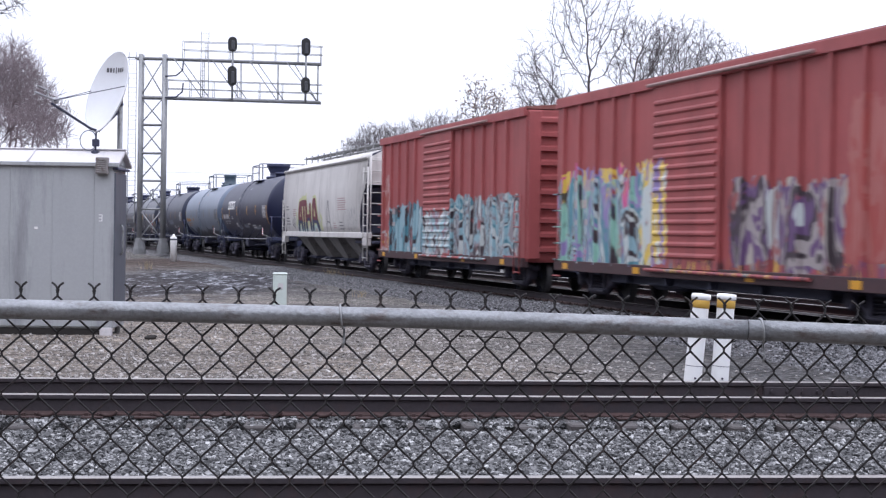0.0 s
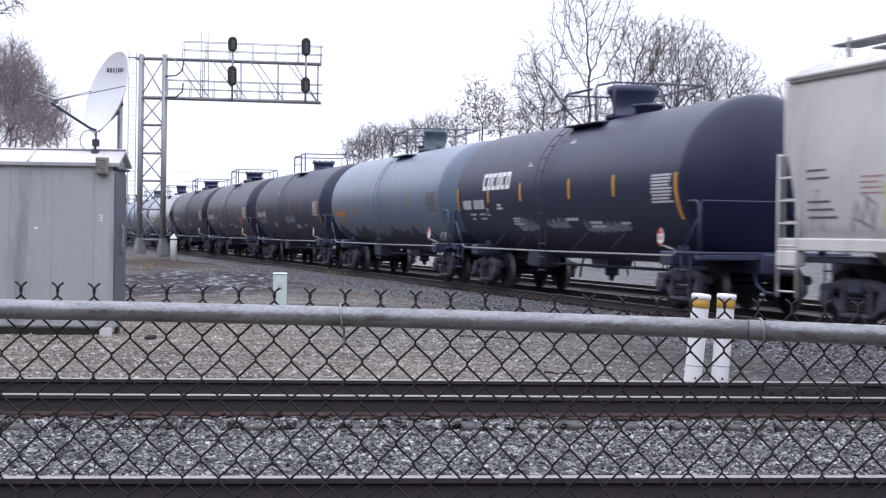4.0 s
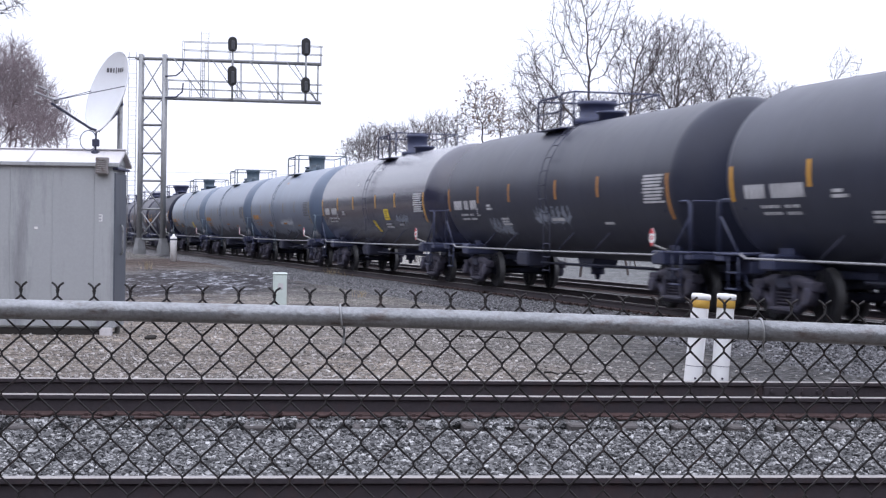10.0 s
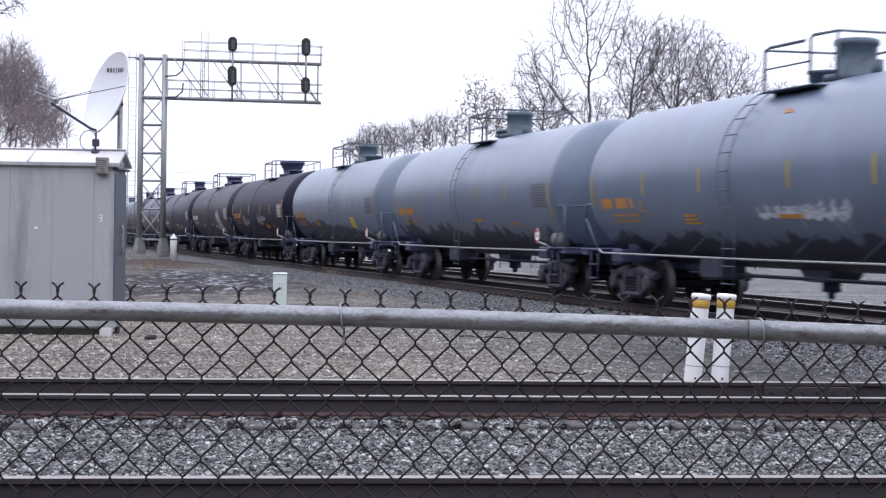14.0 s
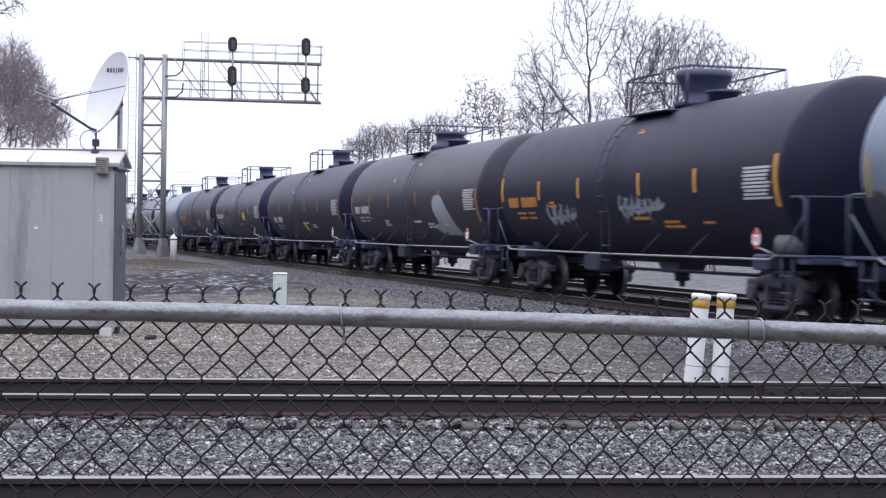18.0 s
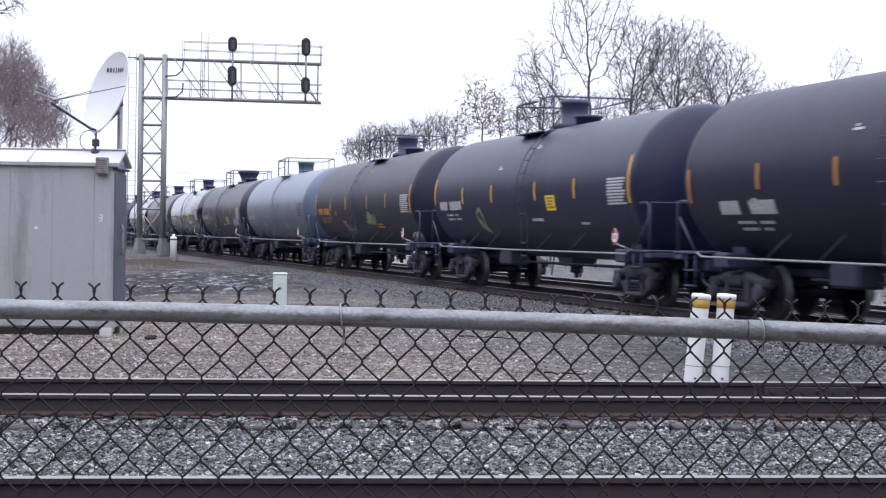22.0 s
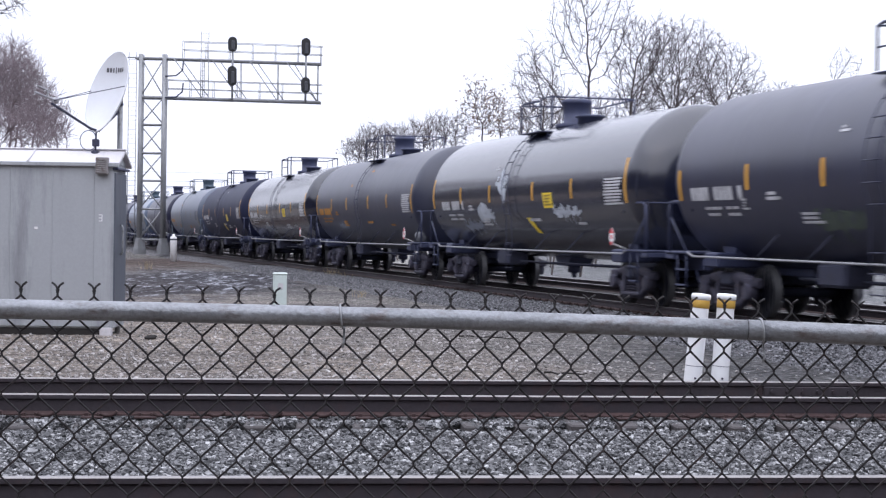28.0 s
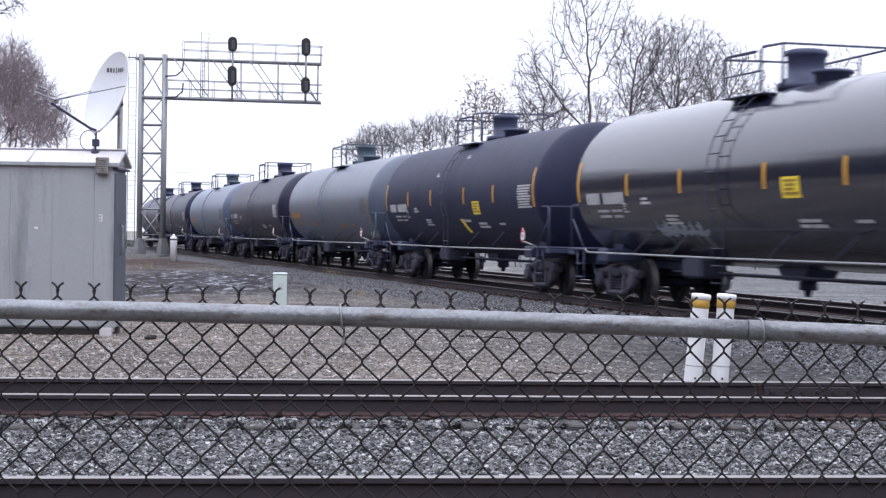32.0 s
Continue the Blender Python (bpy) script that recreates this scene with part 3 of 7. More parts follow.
def fence():
    top = thing("chain_link_fence", "chain-link fence with rusty brown wires and a grey pipe rail", "fence")
    half = 0.0405
    pipe = Mesh()
    za = lambda x: 1.195 - 0.0148 * x + 0.0060 * max(0.0, 1 - (x / 0.9) ** 2)
    joint = 0.6082
    pipe.tube([(x, FY, za(x)) for x in (-3.2, -1.5, -0.9, -0.7, -0.5, -0.3, -0.1, 0.1, 0.3, 0.45, joint)], 0.0198, 24)
    part("top_rail", pipe.data("top_rail", FENCEPIPE), top, "galvanized steel pipe rail with scuffs")
    pipe2 = Mesh()
    pipe2.tube([(joint + 0.0015, FY, za(joint)), (0.9, FY, za(0.9)), (3.2, FY, za(3.2))], 0.0206, 24)
    part("top_rail", pipe2.data("top_rail_second", FENCEPIPE), top, "galvanized steel pipe rail with scuffs")
    sleeve = Mesh()
    sleeve.tube([(joint - 0.03, FY, za(joint)), (joint + 0.02, FY, za(joint))], 0.0188, 16)
    part("sleeve", sleeve.data("sleeve", WIRE), top)
    for x in (-0.1994, 0.6386):
        z = za(x)
        loop = [(x - 0.006 + 0.010 * k / 16, FY - 0.0235 * math.sin(a), z + 0.0235 * math.cos(a)) for k, a in ((k, -0.9 + 4.6 * k / 16) for k in range(17))]
        loop += [(x + 0.005, FY - 0.006, z - 0.05), (x + 0.002, FY - 0.004, z - 0.062)]
        t = Mesh()
        t.tube(loop, 0.0023, 6)
        part("tie_wire", t.data("tie_wire", GALV), top, "bright twisted tie wire")
    y0 = FY + 0.018
    for j in range(-12, 38):
        for side in (0, 1):
            # each wire runs down in a zigzag, hooked round its neighbours
            xa = column(j)
            xb = (column(j) + column(j + 1)) / 2 if side == 0 else (column(j) + column(j - 1)) / 2
            d = 1 if side == 0 else -1
            pts = []
            zt = 1.2325 - 0.008 * xa
            pts.append((xa + d * 0.0125, y0 - 0.004 * d, zt + 0.0235))
            pts.append((xa + d * 0.004, y0 - 0.002 * d, zt + 0.0175))
            for q in range(5):
                a = q * 1.5 + (0 if side == 0 else math.pi)
                pts.append((xa + 0.0022 * math.cos(a), y0 + 0.0022 * math.sin(a), zt + 0.0145 - q * 0.003))
            z = zt
            for r in range(40):
                hook = 0.0022
                for h in (0.0042, -0.0042):
                    if r % 2 == 0:
                        pts.append((xa + d * 0.0006, y0 + (hook if side else -hook) * (1 if h > 0 else -1), z + h))
                    else:
                        pts.append((xb - d * 0.0006, y0 + (-hook if side else hook) * (1 if h > 0 else -1), z + h))
                z -= half
            w = Mesh()
            w.tube(pts, 0.0023, 5)
            part("wire", w.data("wire", WIRE), top)


fence()


# ---- equipment shed with its satellite dish ----
def shed():
    top = thing("equipment_shed", "long grey metal equipment shed with a shallow gabled roof on skids", "shed")
    X0, X1, Y0, Y1, Z0, Z1 = -10.6, -5.38, 27.0, 28.0, -0.25, 2.46
    b = Mesh()
    b.block(X0, X1, Y0, Y1, Z0, Z1, 0.02)
    part("body", b.data("shed_body", SHEDWALL), top)
    edges = [-10.6, -8.6, -7.07, -6.38, -5.70, -5.40]
    for i in range(5):
        b = Mesh()
        b.block(edges[i] + 0.006, edges[i + 1] - 0.006, Y0 - 0.022, Y0 - 0.001, Z0 + 0.03, Z1 - 0.05, 0.006)
        part("wall_panel", b.data("wall_panel", SHEDWALL), top)
    for x in edges[1:5]:
        b = Mesh()
        b.block(x - 0.014, x + 0.014, Y0 - 0.030, Y0 - 0.02, Z0 + 0.03, Z1 - 0.05, 0.006)
        part("seam_strip", b.data("seam_strip", SHEDWALL), top)
    ym = (Y0 + Y1) / 2
    for a, name in ((-1, "front"), (1, "back")):
        b = Mesh()
        y_e = ym + a * 0.575
        b.add([(X0 - 0.1, y_e, 2.45), (X1 + 0.09, y_e, 2.45), (X1 + 0.09, ym, 2.69), (X0 - 0.1, ym, 2.69), (X0 - 0.1, y_e, 2.40), (X1 + 0.09, y_e, 2.40), (X1 + 0.09, ym, 2.64), (X0 - 0.1, ym, 2.64)],
              [(0, 1, 2, 3), (7, 6, 5, 4), (0, 4, 5, 1), (1, 5, 6, 2), (2, 6, 7, 3), (3, 7, 4, 0)])
        part("roof_slope", b.data("roof_" + name, SHEDROOF), top, "pale weathered sheet roof")
    b = Mesh()
    b.block(X0 - 0.1, X1 + 0.09, Y0 - 0.092, Y0 - 0.077, 2.395, 2.456, 0.004)
    part("fascia", b.data("fascia", SHEDWALL), top)
    b = Mesh()
    b.block(X0 - 0.1, X1 + 0.1, ym - 0.06, ym + 0.06, 2.685, 2.708, 0.01)
    for x in (-9.6, -8.1, -6.78):
        b.tube([(x, ym - 0.575, 2.46), (x, ym, 2.70)], 0.018, 6)
    part("ridge_cap", b.data("ridge_cap", SHEDROOF), top)
    b = Mesh()
    b.prism([(Y0 + 0.01, 2.44), (Y1 - 0.01, 2.44), (ym, 2.63)], X1 - 0.03, X1 + 0.01, "x")
    part("gable", b.data("gable", SHEDWALL), top)
    b = Mesh()
    for i in range(7):
        b.block(-5.635, -5.475, Y0 - 0.185, Y0 - 0.165, 2.285 + i * 0.034, 2.308 + i * 0.034, 0.004)
    b.block(-5.65, -5.46, Y0 - 0.17, Y0 - 0.012, 2.27, 2.54, 0.006)
    part("vent", b.data("shed_vent", RUSTYBOX), top, "rusty louvred vent box")
    # one panel for door and end wall, darker than the front
    b = Mesh()
    b.block(X1 - 0.02, X1 + 0.022, Y0 + 0.03, Y1 - 0.03, -0.12, 2.30, 0.01)
    door = part("door", b.data("shed_door", SHEDDOOR), top, "dark grey metal door panel over the whole end wall")
    b = Mesh()
    b.tube([(X1 + 0.04, Y0 + 0.45, 0.95), (X1 + 0.07, Y0 + 0.45, 1.0), (X1 + 0.07, Y0 + 0.45, 1.4), (X1 + 0.04, Y0 + 0.45, 1.45)], 0.018, 6)
    part("handle", b.data("door_handle", GALV), door, "steel pull handle")
    # a black bar added to stand for the shade under the gable overhang
    b = Mesh()
    b.block(X1 - 0.02, X1 + 0.07, Y0 - 0.02, Y1 + 0.02, 2.345, 2.385, 0.01)
    part("eave_shade_bar", b.data("eave_shade_bar", BLACK), top)
    b = Mesh()
    b.box(-5.57, -5.555, Y0 - 0.028, Y0 - 0.023, 1.50, 1.615)
    for z in (1.50, 1.55, 1.60):
        b.box(-5.615, -5.565, Y0 - 0.0285, Y0 - 0.0235, z, z + 0.014)
    part("marking", b.data("shed_marking", WHITE), top, "small white marking")
    b = Mesh()
    b.block(-6.665, -6.605, Y0 - 0.03, Y0 - 0.02, 1.36, 1.40, 0.008)
    part("scuff_plate", b.data("scuff_plate", WHITE), top)
    b = Mesh()
    b.block(-5.58, -5.39, Y0 - 0.03, Y0 + 0.10, -0.42, Z0 + 0.02, 0.01)
    part("foot", b.data("shed_foot_plate", SHEDROOF), top, "pale corner foot")
    for x in (-10.2, -8.6, -7.0, -5.75):
        b = Mesh()
        b.block(x - 0.09, x + 0.09, Y0 + 0.02, Y1 - 0.02, -0.42, Z0 + 0.01, 0.01)
        part("foot", b.data("shed_foot", SCRAP), top)
    b = Mesh()
    b.block(X0, X1 - 0.22, Y0 + 0.015, Y0 + 0.14, -0.36, Z0 + 0.005, 0.01)
    part("skid_beam", b.data("skid_beam", SCRAP), top, "dark timber skid")


shed()


def dish():
    top = thing("satellite_dish", "round pale grey satellite dish mounted over the shed roof", "satellite dish")
    c = Vector((-5.62, 27.5, 3.66))
    ax = Vector((-0.78, -0.57, 0.28)).normalized()
    q = ax.to_track_quat("Z", "Y").to_matrix().to_4x4()
    m = Matrix.Translation(c) @ q
    b = Mesh()
    R = 0.69
    prof = [(0.0, -0.15)] + [(R * k / 12, -0.15 + 0.15 * (k / 12) ** 2) for k in range(1, 13)]
    prof += [(R + 0.015, 0.008), (R + 0.02, -0.008), (R + 0.005, -0.02)] + [(R * k / 12, -0.175 + 0.15 * (k / 12) ** 2) for k in range(11, 0, -1)] + [(0.0, -0.175)]
    b.lathe(prof, 48)
    b.v = [m @ Vector(p) for p in b.v]
    part("reflector", b.data("reflector", DISHWHITE), top)
    # a row of dark strokes where the maker's lettering stands
    side = Vector((0, 0, 1)).cross(ax).normalized()
    up = ax.cross(side)
    b = Mesh()
    for k, wd in enumerate((0.08, 0.07, 0.05, 0.035, 0.07, 0.08, 0.06)):
        a = -0.33 + 0.088 * k
        h = 0.036 if k not in (3,) else 0.05
        pts = []
        for du, dv in ((-wd / 2, -h), (wd / 2, -h), (wd / 2, h), (-wd / 2, h)):
            u, v = a + du * 0.8, 0.42 + dv - 0.02 * k / 6
            pts.append(c + side * u + up * v + ax * (-0.15 + 0.15 * (u * u + v * v) / (R * R) + 0.006))
        b.add(pts, [(0, 1, 2, 3)])
    part("lettering", b.data("dish_lettering", DARKBAR), top, "dark maker's lettering, unreadable")
    low = c - up * 0.68
    feed = c + ax * 0.86 - up * 0.47
    b = Mesh()
    b.tube([low - ax * 0.05, low + ax * 0.1, feed - up * 0.04], 0.022, 8)
    part("feed_arm", b.data("feed_arm", GRIME), top, "dark steel feed arm")
    b = Mesh()
    # horn with its flared mouth towards the dish, a receiver block and a finned transmitter box behind it
    b.tube([feed + up * 0.03 + ax * 0.10, feed + up * 0.03 - ax * 0.02, feed + up * 0.03 - ax * 0.06, feed + up * 0.03 - ax * 0.10], [0.018, 0.02, 0.045, 0.05], 12)
    b.tube([feed + up * 0.02 + ax * 0.08, feed + up * 0.14 + ax * 0.12], 0.012, 8)
    b.tube([feed + up * 0.13 + ax * 0.04, feed + up * 0.15 + ax * 0.30], 0.014, 8)
    b.tube([feed + up * 0.03 + ax * 0.08, feed + up * 0.04 + ax * 0.32], [0.014, 0.02], 8)
    b.tube([feed - up * 0.03 - ax * 0.02, feed + up * 0.04], 0.02, 6)
    part("feed_horn", b.data("feed_horn", HANDRAIL), top)
    b = Mesh()
    for e in (side * 0.66 + up * 0.05, side * -0.66 + up * 0.05):
        b.tube([feed, c + e], 0.007, 5)
    part("stay_rod", b.data("stay_rods", GRIME), top)
    b = Mesh()
    back = c - ax * 0.3 - up * 0.15
    b.tube([(back.x, back.y, -0.4), (back.x, back.y, back.z + 0.2)], 0.045, 12)
    part("pole", b.data("dish_pole", GALV), top, "upright steel pole")
    b = Mesh()
    b.tube([back, c - ax * 0.20], 0.06, 8)
    b.tube([back - up * 0.1, low - ax * 0.05], 0.025, 6)
    part("bracket", b.data("dish_bracket", GRIME), top)
    b = Mesh()
    pts = [low + Vector((-0.12 + 0.13 * math.cos(k * 0.5), -0.03, -0.12 + 0.14 * math.sin(k * 0.5) - 0.008 * k)) for k in range(15)]
    b.tube(pts, 0.008, 5)
    part("cable", b.data("dish_cable", BLACK), top, "looped black cable")
    b = Mesh()
    b.tube([(low.x, low.y, 2.60), (low.x + 0.01, low.y, 2.98)], 0.016, 8)
    b.lathe([(0.07, 2.60), (0.07, 2.66), (0.03, 2.68)], 8, "z", (low.x, low.y, 0))
    b.block(low.x - 0.05, low.x + 0.06, low.y - 0.05, low.y + 0.05, 2.74, 2.86, 0.01)
    part("roof_mount", b.data("roof_mount", GRIME), top)


dish()


# ---- cantilever signal bridge ----
def gantry():
    top = thing("signal_bridge", "galvanized lattice cantilever signal bridge over the main line", "signal gantry")
    Y = 108.0
    xl, xr = -19.86, -18.33
    dep = 0.7
    zb, zt = -0.2, 12.85
    for x in (xl, xr):
        for y in (Y, Y + dep):
            b = Mesh()
            b.tube([(x, y, zb), (x, y, zt)], 0.15 if y == Y else 0.10, 10)
            leg = part("leg", b.data("gantry_leg", GANTRY), top)
            b = Mesh()
            b.lathe([(0.36, zb), (0.36, zb + 0.3), (0.2, zb + 1.05), (0.16, zb + 1.05)], 4, "z", (x, y, 0), smooth=False)
            part("base_plate", b.data("gantry_base", GANTRY), leg)
    levels = [0.75, 2.75, 4.6, 6.4, 8.25, 10.05, 12.6]
    for i, z in enumerate(levels):
        for p, q in (((xl, Y), (xr, Y)), ((xl, Y + dep), (xr, Y + dep)), ((xl, Y), (xl, Y + dep)), ((xr, Y), (xr, Y + dep))):
            b = Mesh()
            b.tube([(*p, z), (*q, z)], 0.065, 6)
            part("girt", b.data("girt", GANTRY), top)
            if i + 1 < len(levels) and p[1] == q[1] == Y:
                z2 = levels[i + 1]
                b = Mesh()
                b.tube([(*p, z), (*q, z2)], 0.045, 5)
                part("brace", b.data("brace", GANTRY), top)
                b = Mesh()
                b.tube([(*q, z), (*p, z2)], 0.045, 5)
                part("brace", b.data("brace", GANTRY), top)
    # arm
    x2 = -8.3

    def ya(x):
        return Y + (x - xr) * 0.2
    for z, r in ((10.03, 0.10), (12.58, 0.08)):
        for dy in (0.0, 0.7):
            b = Mesh()
            b.tube([(xl - 0.4 if z > 12 else xl, Y + dy, z), (xr, Y + dy, z), (x2, ya(x2) + dy, z)], r, 8)
            part("chord", b.data("chord", GANTRY), top)
    xs = [xr, -15.9, -13.5, -11.1, -8.5]
    for i, x in enumerate(xs):
        for dy in (0.0, 0.7):
            if i:
                b = Mesh()
                b.tube([(x, ya(x) + dy, 10.03), (x, ya(x) + dy, 12.58)], 0.028, 5)
                part("post", b.data("arm_post", GANTRY), top)
            if i + 1 < len(xs):
                b = Mesh()
                o = 0.6 * dy
                b.tube([(x + 0.6 + o, ya(x) + dy, 12.58), (xs[i + 1] + (o if i < 3 else 0.0), ya(xs[i + 1]) + dy, 10.03)], 0.034, 5)
                part("diagonal", b.data("arm_diagonal", GANTRY), top)
        b = Mesh()
        for z in (10.03, 12.58):
            b.tube([(x, ya(x), z), (x, ya(x) + 0.7, z)], 0.05, 5)
        part("cross_tie", b.data("cross_tie", GANTRY), top)
    b = Mesh()
    for k in range(9):
        b.tube([(xr, Y + 0.1 + k * 0.07, 12.5), (x2, ya(x2) + 0.1 + k * 0.07, 12.5)], 0.012, 3)
    part("walkway_grating", b.data("walkway_grating", GANTRY), top, "steel grating walkway")
    # handrails along the top and between the chords
    for dy in (0.0, 0.7):
        for z0, z1, xa in ((12.6, 13.75, -17.2), (10.03, 11.2, -18.2)):
            b = Mesh()
            for z in (z1, z0 + (z1 - z0) * 0.52):
                b.tube([(xa, ya(xa) + dy, z), (x2 + 0.1, ya(x2) + dy, z)], 0.024, 5)
            part("handrail", b.data("gantry_handrail", GANTRY), top)
            x = xa
            while x < x2 + 0.2:
                b = Mesh()
                b.tube([(x, ya(x) + dy, z0), (x, ya(x) + dy, z1)], 0.022, 5)
                part("handrail_post", b.data("handrail_post", GANTRY), top)
                x += 1.48

    def ladder(x, y, z0, z1, w, rot=0):
        b = Mesh()
        for d in (-w / 2, w / 2):
            b.tube([(x + d, y, z0), (x + d, y, z1)], 0.028, 5)
        z = z0 + 0.2
        while z < z1:
            b.tube([(x - w / 2, y, z), (x + w / 2, y, z)], 0.014, 4)
            z += 0.305
        part("ladder", b.data("gantry_ladder", GANTRY), top, "caged steel ladder")
    ladder(-20.45, Y + 0.3, 0.1, 13.0, 0.5)
    ladder(-15.75, ya(-15.75) - 0.2, 10.1, 14.4, 0.5)
    # bent conduits at the mast
    for z in (12.3, 10.9):
        b = Mesh()
        b.tube([(xr + 0.1, Y - 0.2, z - 0.9), (xr + 0.8, Y - 0.2, z - 0.85), (xr + 1.2, Y - 0.15, z - 0.5), (xr + 1.25, Y - 0.1, z + 0.1)], 0.05, 6)
        part("conduit", b.data("conduit", GRIME), top)
    # signal heads, each with its oval backboard, two hooded lamps and a mast
    for px, low, high in ((-13.98, 13.62, 11.55), (-9.25, 13.62, 11.1)):
        y = ya(px) - 0.35
        b = Mesh()
        b.tube([(px, y + 0.15, 9.95), (px, y + 0.15, 14.0)], 0.07, 8)
        part("signal_mast", b.data("signal_mast", GANTRY), top)
        for z, tall in ((low, 0.62 if px > -10 else 0.52), (high, 0.68 if px < -10 else 0.55)):
            b = Mesh()
            oval = []
            for k in range(24):
                a = 2 * math.pi * k / 24
                oval.append((px + 0.30 * math.cos(a), z + (tall - 0.32) * (1 if math.sin(a) > 0 else -1) + 0.30 * math.sin(a)))
            b.prism(oval, y - 0.05, y + 0.05, "y")
            head = part("signal_head", b.data("signal_head", SIGNAL), top, "black oval signal backboard facing the line")
            for dz in (-0.25, 0.2):
                b = Mesh()
                b.lathe([(0.11, 0.05), (0.13, 0.28), (0.15, 0.28), (0.13, 0.05)], 12, "y", (px, y, z + dz))
                part("lamp_hood", b.data("lamp_hood", SIGNAL), head)
            b = Mesh()
            b.block(px - 0.06, px + 0.17, y - 0.17, y - 0.05, z - tall * 0.75, z + tall * 0.45, 0.04)
            part("lamp_case", b.data("lamp_case", SIGNALBACK), head, "grey lamp case on the back of the board")
    b = Mesh()
    b.tube([(-20.9, Y + 0.4, 12.65), (xl, Y + 0.4, 12.65)], 0.05, 6)
    part("outrigger", b.data("outrigger", GANTRY), top)


gantry()


# ---- posts in the yard ----
def bollards():
    def build():
        b = Mesh()
        b.lathe([(0.093, -0.42), (0.093, 0.3), (0.093, 0.8), (0.093, 1.08), (0.093, 1.09), (0.103, 1.095), (0.103, 1.135), (0.092, 1.15), (0.0, 1.155)], 28)
        return b
    def band():
        b = Mesh()
        b.lathe([(0.0945, 1.0), (0.097, 1.002), (0.097, 1.082), (0.0945, 1.085)], 28)
        return b
    def seam():
        b = Mesh()
        b.lathe([(0.0935, 0.383), (0.0942, 0.385), (0.0935, 0.389)], 28)
        b.lathe([(0.012, -0.101), (0.012, -0.091)], 8, "y", (0.01, 0, 0.26))
        return b
    for x, lean in ((2.64, 5.0), (2.93, 3.9)):
        t = thing("bollard", "white plastic post with a yellow band, leaning slightly", "bollard", "pair of white posts beside the rail", pose(x, 17.5, -0.36, 0, lean, 0))
        part("post", shared("bollard_post", build, PLASTIC), t)
        part("band", shared("bollard_band", band, GOLD), t, "yellow reflective band")
        part("seam", shared("bollard_seam", seam, GRIME), t)


bollards()


def small_posts():
    b = Mesh()
    b.lathe([(0.185, -0.4), (0.185, 0.95), (0.17, 1.02), (0.08, 1.06), (0.05, 1.16), (0.0, 1.18)], 16)
    t = thing("marker_post", "stout white marker post on the gravel by the line", "post", "", pose(-14.65, 90, 0))
    part("post", b.data("marker_post", WHITE), t)
    b = Mesh()
    b.lathe([(0.188, 0.84), (0.192, 0.86), (0.192, 0.90), (0.188, 0.92)], 16)
    part("collar", b.data("marker_collar", GRIME), t)
    t = thing("utility_pedestal", "pale green plastic utility pedestal standing in gravel", "utility box", "", pose(-3.24, 33, -0.37, 0, 0, 12))
    b = Mesh()
    b.block(-0.13, 0.13, -0.10, 0.10, 0, 0.90, 0.02)
    part("body", b.data("pedestal_body", PEDESTAL), t)
    b = Mesh()
    b.block(-0.14, 0.14, -0.11, 0.11, 0.885, 0.935, 0.02)
    part("cap", b.data("pedestal_cap", PEDESTAL), t)
    b = Mesh()
    b.block(-0.05, 0.05, -0.108, -0.099, 0.6, 0.72, 0.004)
    part("plate", b.data("pedestal_plate", SHEDROOF), t)


small_posts()


# ---- dry grass and debris ----
def weeds():
    g = random.Random(14)
    straw = plain("dry_grass", (0.30, 0.24, 0.15), 0.9, var=0.3, relief=0)
    for k, (x, y, n, h) in enumerate(((-4.2, 62.0, 26, 0.55), (-3.6, 60.5, 18, 0.4), (-5.4, 66.0, 18, 0.4), (-9.0, 43.0, 16, 0.3), (-2.2, 45.0, 14, 0.25), (2.0, 30.5, 12, 0.2), (-12.5, 70.0, 22, 0.5), (-7.3, 36.5, 12, 0.22))):
        t = thing("grass_tuft", "sparse tuft of dry straw-coloured grass in gravel", "grass", "dry tufts in the yard", pose(x, y, hill(x, y)))
        b = Mesh()
        for i in range(n):
            a, r = g.uniform(0, 6.28), g.uniform(0, 0.25)
            p = Vector((r * math.cos(a), r * math.sin(a), 0))
            d = Vector((g.uniform(-0.4, 0.4), g.uniform(-0.4, 0.4), 1))
            L = h * g.uniform(0.5, 1.0)
            b.tube([p, p + d * L * 0.5, p + d * L + Vector((g.uniform(-0.1, 0.1), 0, -0.04))], [0.006, 0.005, 0.002], 3)
        tagged(part("blade", b.data("grass_blades", straw), t), kind="stuff")
    x, y = -4.65, 26.4
    b = Mesh()
    b.block(-0.09, 0.09, -0.05, 0.05, 0.0, 0.05, 0.015)
    b.block(-0.05, 0.11, -0.02, 0.06, 0.03, 0.07, 0.015)
    tagged(part("debris", b.data("debris", SCRAP), None, "", pose(x, y, hill(x, y), 0, 0, 20)), "small dark scrap lying on the gravel", "debris", "scraps in the yard")
    for x, y, length, turn in ((0.8, 28.0, 1.1, -24), (1.55, 20.6, 0.55, -12)):
        b = Mesh()
        n = 6
        b.tube([((k / n - 0.5) * length, 0.03 * math.sin(k * 1.7), 0.02 + 0.012 * math.sin(k * 2.3)) for k in range(n + 1)], [0.014, 0.013, 0.013, 0.012, 0.011, 0.009, 0.006], 5)
        b.tube([(0.1 * length, 0.0, 0.02), (0.3 * length, 0.10, 0.05)], [0.009, 0.004], 4)
        tagged(part("fallen_branch", b.data("fallen_branch", SCRAP), None, "", pose(x, y, hill(x, y), 0, 0, turn)), "thin dark dead branch lying on the gravel", "branch", "scraps in the yard")


weeds()


